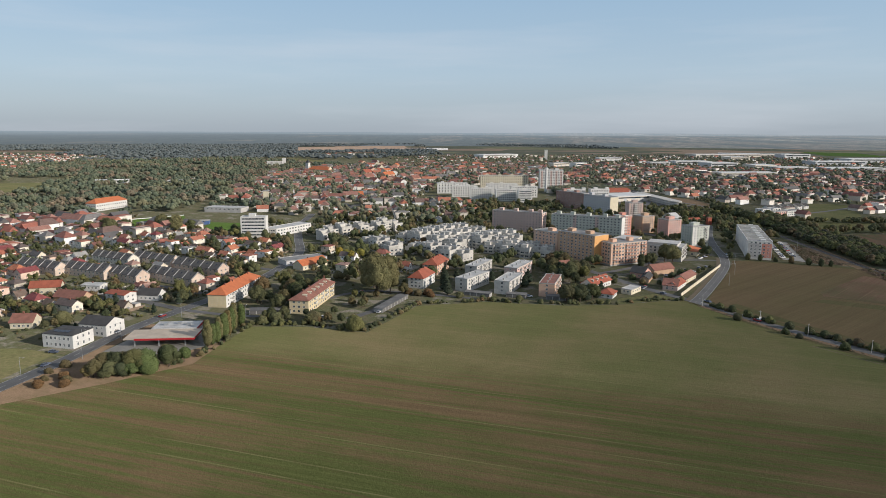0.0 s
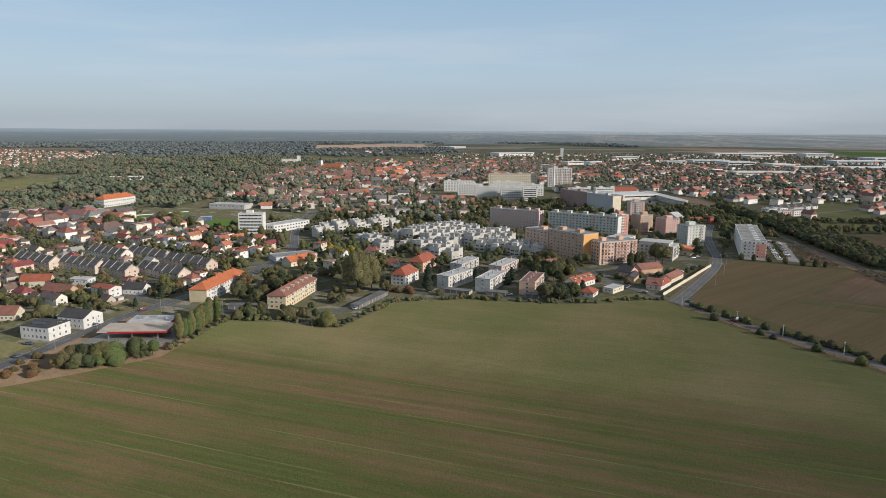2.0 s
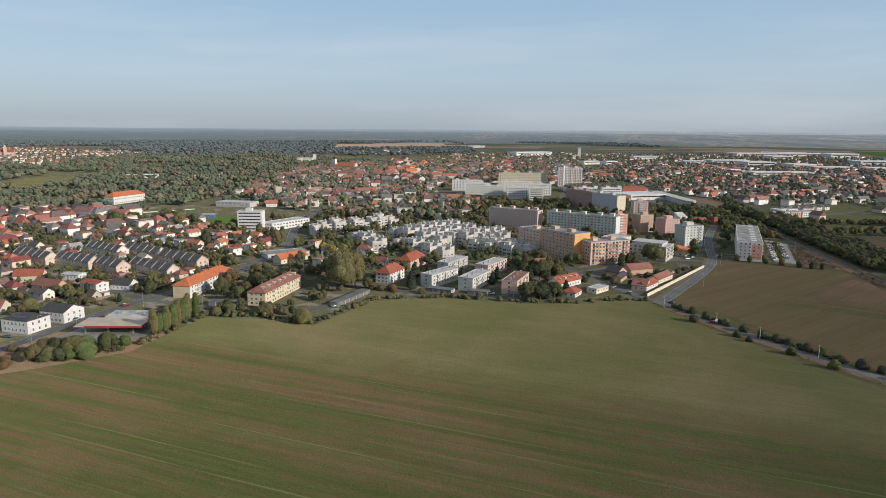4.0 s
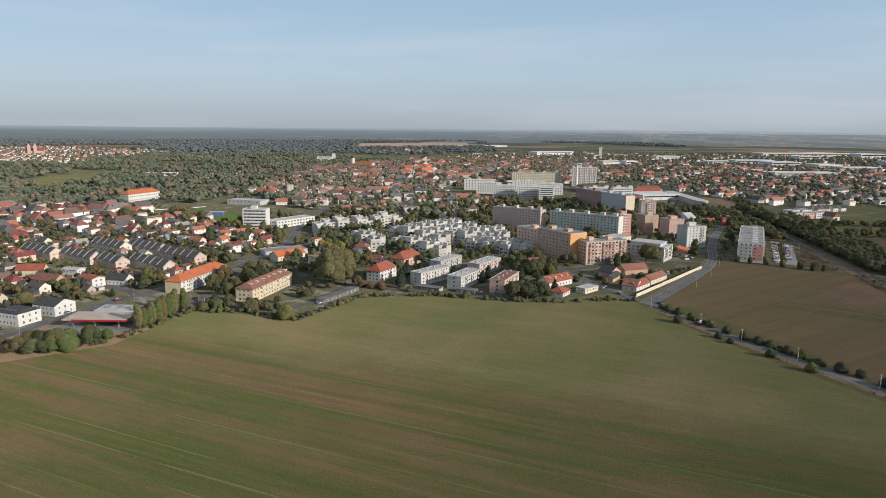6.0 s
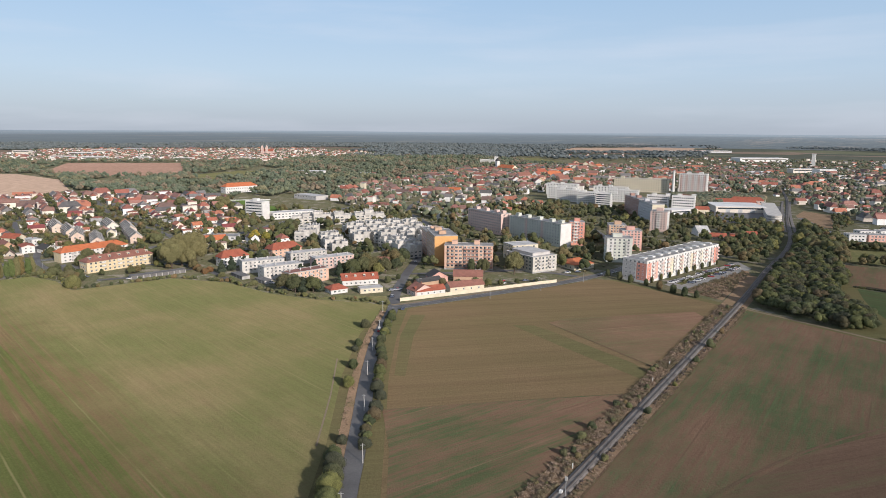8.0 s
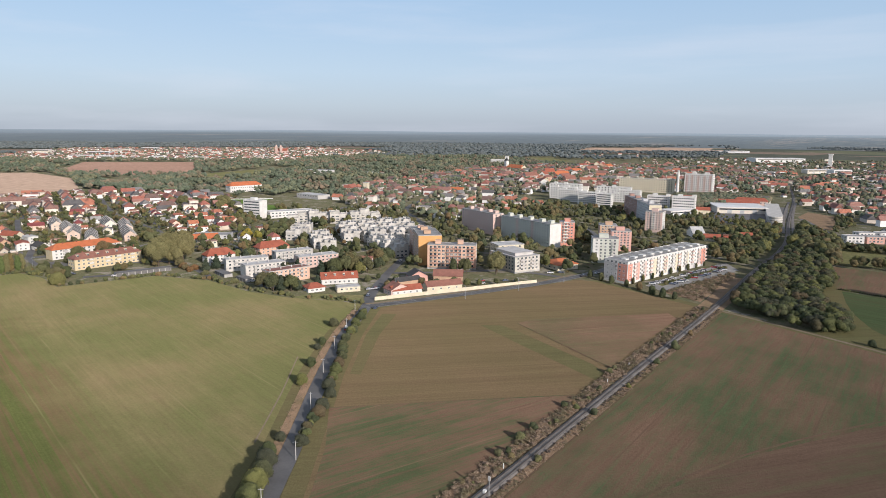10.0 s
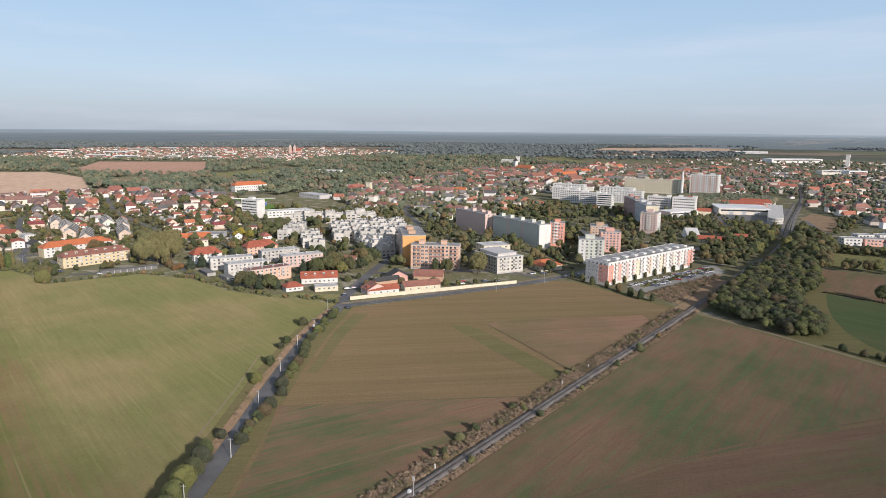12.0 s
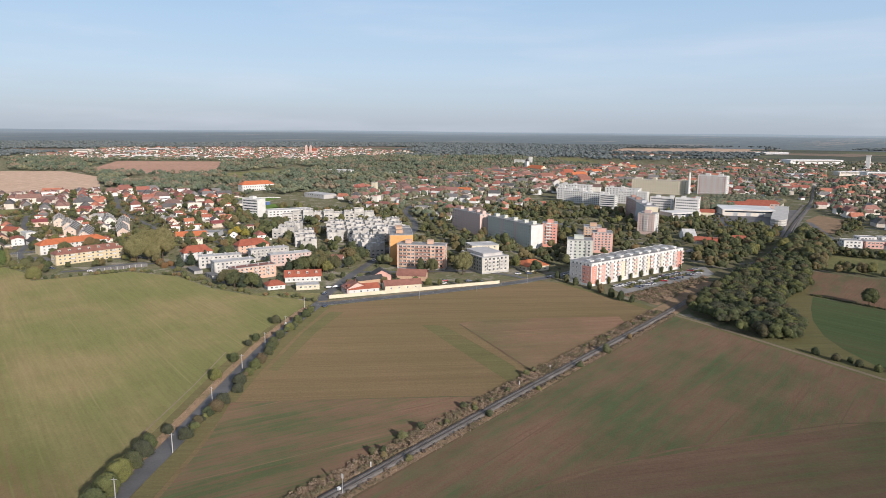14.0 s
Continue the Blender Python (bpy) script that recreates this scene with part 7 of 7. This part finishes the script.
woods("far_town_trees", [(x, y, rng.uniform(6, 11), 1.2) for z in FAR_ZONES[:2] for x, y in scatter(z[0], 2300, 0)], 2, 2, HAZED_LEAVES, "trees between the houses of a far town", fine=False)
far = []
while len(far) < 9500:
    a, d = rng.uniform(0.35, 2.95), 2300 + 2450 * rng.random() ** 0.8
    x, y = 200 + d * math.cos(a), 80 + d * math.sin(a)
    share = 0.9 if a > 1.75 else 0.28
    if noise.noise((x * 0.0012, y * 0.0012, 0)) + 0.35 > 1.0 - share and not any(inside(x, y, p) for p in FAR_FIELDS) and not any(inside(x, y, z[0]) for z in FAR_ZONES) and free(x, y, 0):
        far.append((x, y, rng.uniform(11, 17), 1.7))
woods("far_woods", far, 2, 4, HAZED_FOREST, "dark forest reaching to the horizon", fine=False)

# dry growth along the railway and the lane
tufts = []
for k in range(3800):
    y, west = rng.uniform(120, 512), rng.random() < 0.66
    thick = 0.5 + 0.5 * noise.noise((y * 0.06, 3.0 if west else 8.0, 0))
    tufts.append((268 - 2.4 - 6.4 * rng.random() if west else 268 + rng.uniform(2.2, 5.0), y, (rng.uniform(0.5, 1.5) if west else rng.uniform(0.35, 0.9)) * (0.6 + 0.7 * thick), 1.3))
woods("rail_scrub", tufts, 2, 70, DRY_GRASS, "tall dry brown scrub along the railway", "bush", False, 1.3, False, 0.08)
woods("rail_thicket", [(268 + rng.uniform(1.9, 2.8), rng.uniform(150, 512), rng.uniform(0.6, 1.2), 0.9) for _ in range(260)], 3, 60, THICKET, "dark leafless brambles beside the track", "bush", fine=False)
woods("rail_bushes", [(268 + rng.uniform(-8, -4), rng.uniform(200, 512), rng.uniform(1.2, 2.4), 0.85) for _ in range(32)] + [(268 + rng.uniform(2.6, 3.6), y, h, 0.8) for y, h in ((341, 2.8), (372, 2.0), (405, 3.2), (429, 4.2), (300, 2.4), (455, 2.6), (262, 2.6), (232, 3.0))]
      + [(259.5, y, h, 0.9) for y, h in ((382, 2.8), (388, 2.2), (341, 2.4), (318, 3.0), (309, 3.2), (296, 2.6))], 4, 120, LEAVES, "low green and brown bushes along the railway", "bush")
tufts = []
for (ax, ay), (bx, by) in zip(offset_line(LANE, 5.4), offset_line(LANE, 5.4)[1:]):
    for _ in range(int(math.hypot(bx - ax, by - ay) * 1.2)):
        s = rng.random()
        if 180 < ay < 398:
            tufts.append((ax + s * (bx - ax) + rng.uniform(-1.2, 1.2), ay + s * (by - ay) + rng.uniform(-1.2, 1.2), rng.uniform(0.2, 0.6), 1.4))
woods("lane_scrub", tufts, 2, 70, DRY_GRASS, "dry brown grass tufts beside the lane", "bush", False, 1.5, False, 0.08)
edge = []
for (ax, ay), (bx, by) in zip(CROP_EDGE[1:12], CROP_EDGE[2:12]):
    for _ in range(int(math.hypot(bx - ax, by - ay) * 0.45)):
        s = rng.random()
        edge.append((ax + s * (bx - ax) + rng.uniform(-2.5, 0.5), ay + s * (by - ay) + rng.uniform(1, 5), rng.uniform(1.0, 3.2), 1.0))
woods("hedge", edge, 4, 90, LEAVES, "untrimmed hedge along the field's edge", "bush")

# ---- poles, lamps, garages, cars ----


def pole(x, y, h, label="concrete utility pole beside the lane", arm=False):
    ob = thing("utility_pole", pose(x, y, 0, 0, 0, rng.uniform(0, 40)), label, "pole", "roadside poles")
    part("shaft", Geo().pillar(0, 0, 0, h, 0.17, 0.11, 8), CONCRETE, ob)
    part("crossarm", Geo().box(-0.8, 0.8, -0.05, 0.05, h - 0.5, h - 0.4), STEEL, ob)
    if arm:
        part("sign_plate", Geo().box(-0.6, 0.6, -0.25, -0.19, 1.4, 2.9), SASH, ob, "white board fixed to the pole")


for k, (x, y) in enumerate(((225, 234), (212, 257), (188, 285), (166, 312), (148, 336), (133, 359), (111, 388), (240, 210))):
    pole(x + 1.0, y, 6.3, arm=k == 5)


def street_lamp(x, y, yaw, h=8.0):
    ob = thing("street_lamp", pose(x, y, 0, 0, 0, yaw), "slim grey steel street lamp", "street lamp", "street lamps")
    part("post", Geo().pillar(0, 0, 0, h, 0.10, 0.06, 8), STEEL, ob)
    part("arm", Geo().box(0, 1.6, -0.04, 0.04, h - 0.08, h), STEEL, ob)
    part("lantern", Geo().box(1.5, 2.3, -0.14, 0.14, h - 0.12, h + 0.03), GREY_PANEL, ob)


for x, y, yaw in ((-187, 262, 180), (-186, 290, 180), (-199, 240, 0), (-176, 330, 180), (-140, 330, 90), (145, 446, 150), (160, 482, 150), (100, 436, 60), (172, 520, 160), (232, 560, 90), (246, 590, 90), (-199, 280, 0)):
    street_lamp(x, y, yaw)
ob = thing("railway_signal", pose(269.5, 275, 0), "grey railway signal post beside the track", "railway signal")
part("post", Geo().pillar(0, 0, 0, 5.5, 0.12, 0.09, 8), STEEL, ob)
part("signal_head", Geo().box(-0.35, 0.35, -0.15, 0.15, 4.6, 5.8), CONCRETE, ob)
part("relay_box", Geo().box(-1.8, -0.9, -0.4, 0.4, 0, 1.4), SASH, ob, "white equipment box")
for x, y in ((265, 290), (263, 372), (263, 395)):
    ob = thing("marker_post", pose(x, y, 0), "short white trackside marker post", "post", "marker posts")
    part("post", Geo().box(-0.12, 0.12, -0.12, 0.12, 0, 1.7), SASH, ob)
for p1, p2, n in (((-70, 352), (-61, 386), 9), ((-28, 398), (-12, 394), 4), ((-2, 396), (10, 394), 3), ((22, 393), (34, 392), 3), ((-142, 340), (-120, 344), 6)):
    at, length = site(p1, p2)
    ob = thing("garage_row", at, "row of low flat-roofed garages with dark doors", "garage", "garages")
    part("wall", Geo().box(0, length, 0, 5.5, 0, 2.2), CONCRETE, ob)
    part("roof", Geo().box(-0.2, length + 0.2, -0.3, 5.8, 2.2, 2.4), DARK_ROOF, ob)
    for k in range(n):
        part("garage_door", Geo().box(length * k / n + 0.3, length * (k + 1) / n - 0.3, -0.06, 0.02, 0.05, 2.1), DARK_ROOF, ob)
    claim(p1, p2, 6, 1)

CAR = {}


def car(x, y, yaw, label="small car parked in a marked bay"):
    if not CAR:
        b = Geo().solid([(-2.1, -0.85, 0.35), (2.1, -0.85, 0.35), (2.1, 0.85, 0.35), (-2.1, 0.85, 0.35)], [(-2.15, -0.86, 0.7), (2.15, -0.86, 0.7), (2.15, 0.86, 0.7), (-2.15, 0.86, 0.7)], floor=True)
        b.solid([(-2.15, -0.86, 0.7), (2.15, -0.86, 0.7), (2.15, 0.86, 0.7), (-2.15, 0.86, 0.7)], [(-2.0, -0.8, 0.92), (1.95, -0.78, 0.88), (1.95, 0.78, 0.88), (-2.0, 0.8, 0.92)])
        c = Geo().solid([(-1.8, -0.78, 0.9), (0.95, -0.78, 0.9), (0.95, 0.78, 0.9), (-1.8, 0.78, 0.9)], [(-1.4, -0.64, 1.42), (0.3, -0.64, 1.42), (0.3, 0.64, 1.42), (-1.4, 0.64, 1.42)])
        r = Geo().box(-1.42, 0.32, -0.65, 0.65, 1.42, 1.47)
        w = Geo().solid([(0.32 * math.cos(a), -0.1, 0.32 * math.sin(a)) for a in np.linspace(0, 2 * math.pi, 11)[:-1]], [(0.32 * math.cos(a), 0.1, 0.32 * math.sin(a)) for a in np.linspace(0, 2 * math.pi, 11)[:-1]], floor=True)
        CAR["body"], CAR["cabin"], CAR["roof"], CAR["wheel"] = b.mesh("body", [CAR_PAINT]), c.mesh("cabin", [SOLAR]), r.mesh("roof", [CAR_PAINT]), w.mesh("wheel", [TYRE])
    ob = thing("car", pose(x, y, 0.14, 0, 0, yaw), label, "car", "cars")
    body = part("body", CAR["body"], None, ob)
    part("cabin", CAR["cabin"], None, body)
    part("roof", CAR["roof"], None, body)
    for wx in (-1.35, 1.35):
        for wy in (-0.8, 0.8):
            part("wheel", CAR["wheel"], None, ob, at=pose(wx, wy, 0.32))


for k in range(40):
    lane, n = k % 2, int(rng.integers(0, 30))
    car(219.5 + 0.222 * 3.1 * n + lane * 8.5, 551 + 3.1 * n - lane * 1.9, 12 + rng.uniform(-4, 4) + 180 * (rng.random() < 0.5))
for x, y, yaw in ((-197, 252, 80), (-194, 300, 85), (86, 428, 60), (88, 432, 60), (118, 398, 120), (133, 360, 125), (96, 416, 120), (178, 560, 80), (174, 545, 250), (-187, 330, 70), (-100, 338, 20), (-92, 396, 80), (-72, 352, 75),
                  (-20, 398, 10), (12, 398, 5), (110, 470, 60), (140, 500, 60), (146, 504, 60), (132, 484, 60), (128, 490, 60), (152, 540, 30), (157, 546, 30), (-205, 268, 0), (-140, 345, 20), (-134, 346, 20), (44, 508, 120), (36, 520, 120),
                  (30, 532, 120)):
    car(x, y, yaw, "car standing on the road or in a yard")
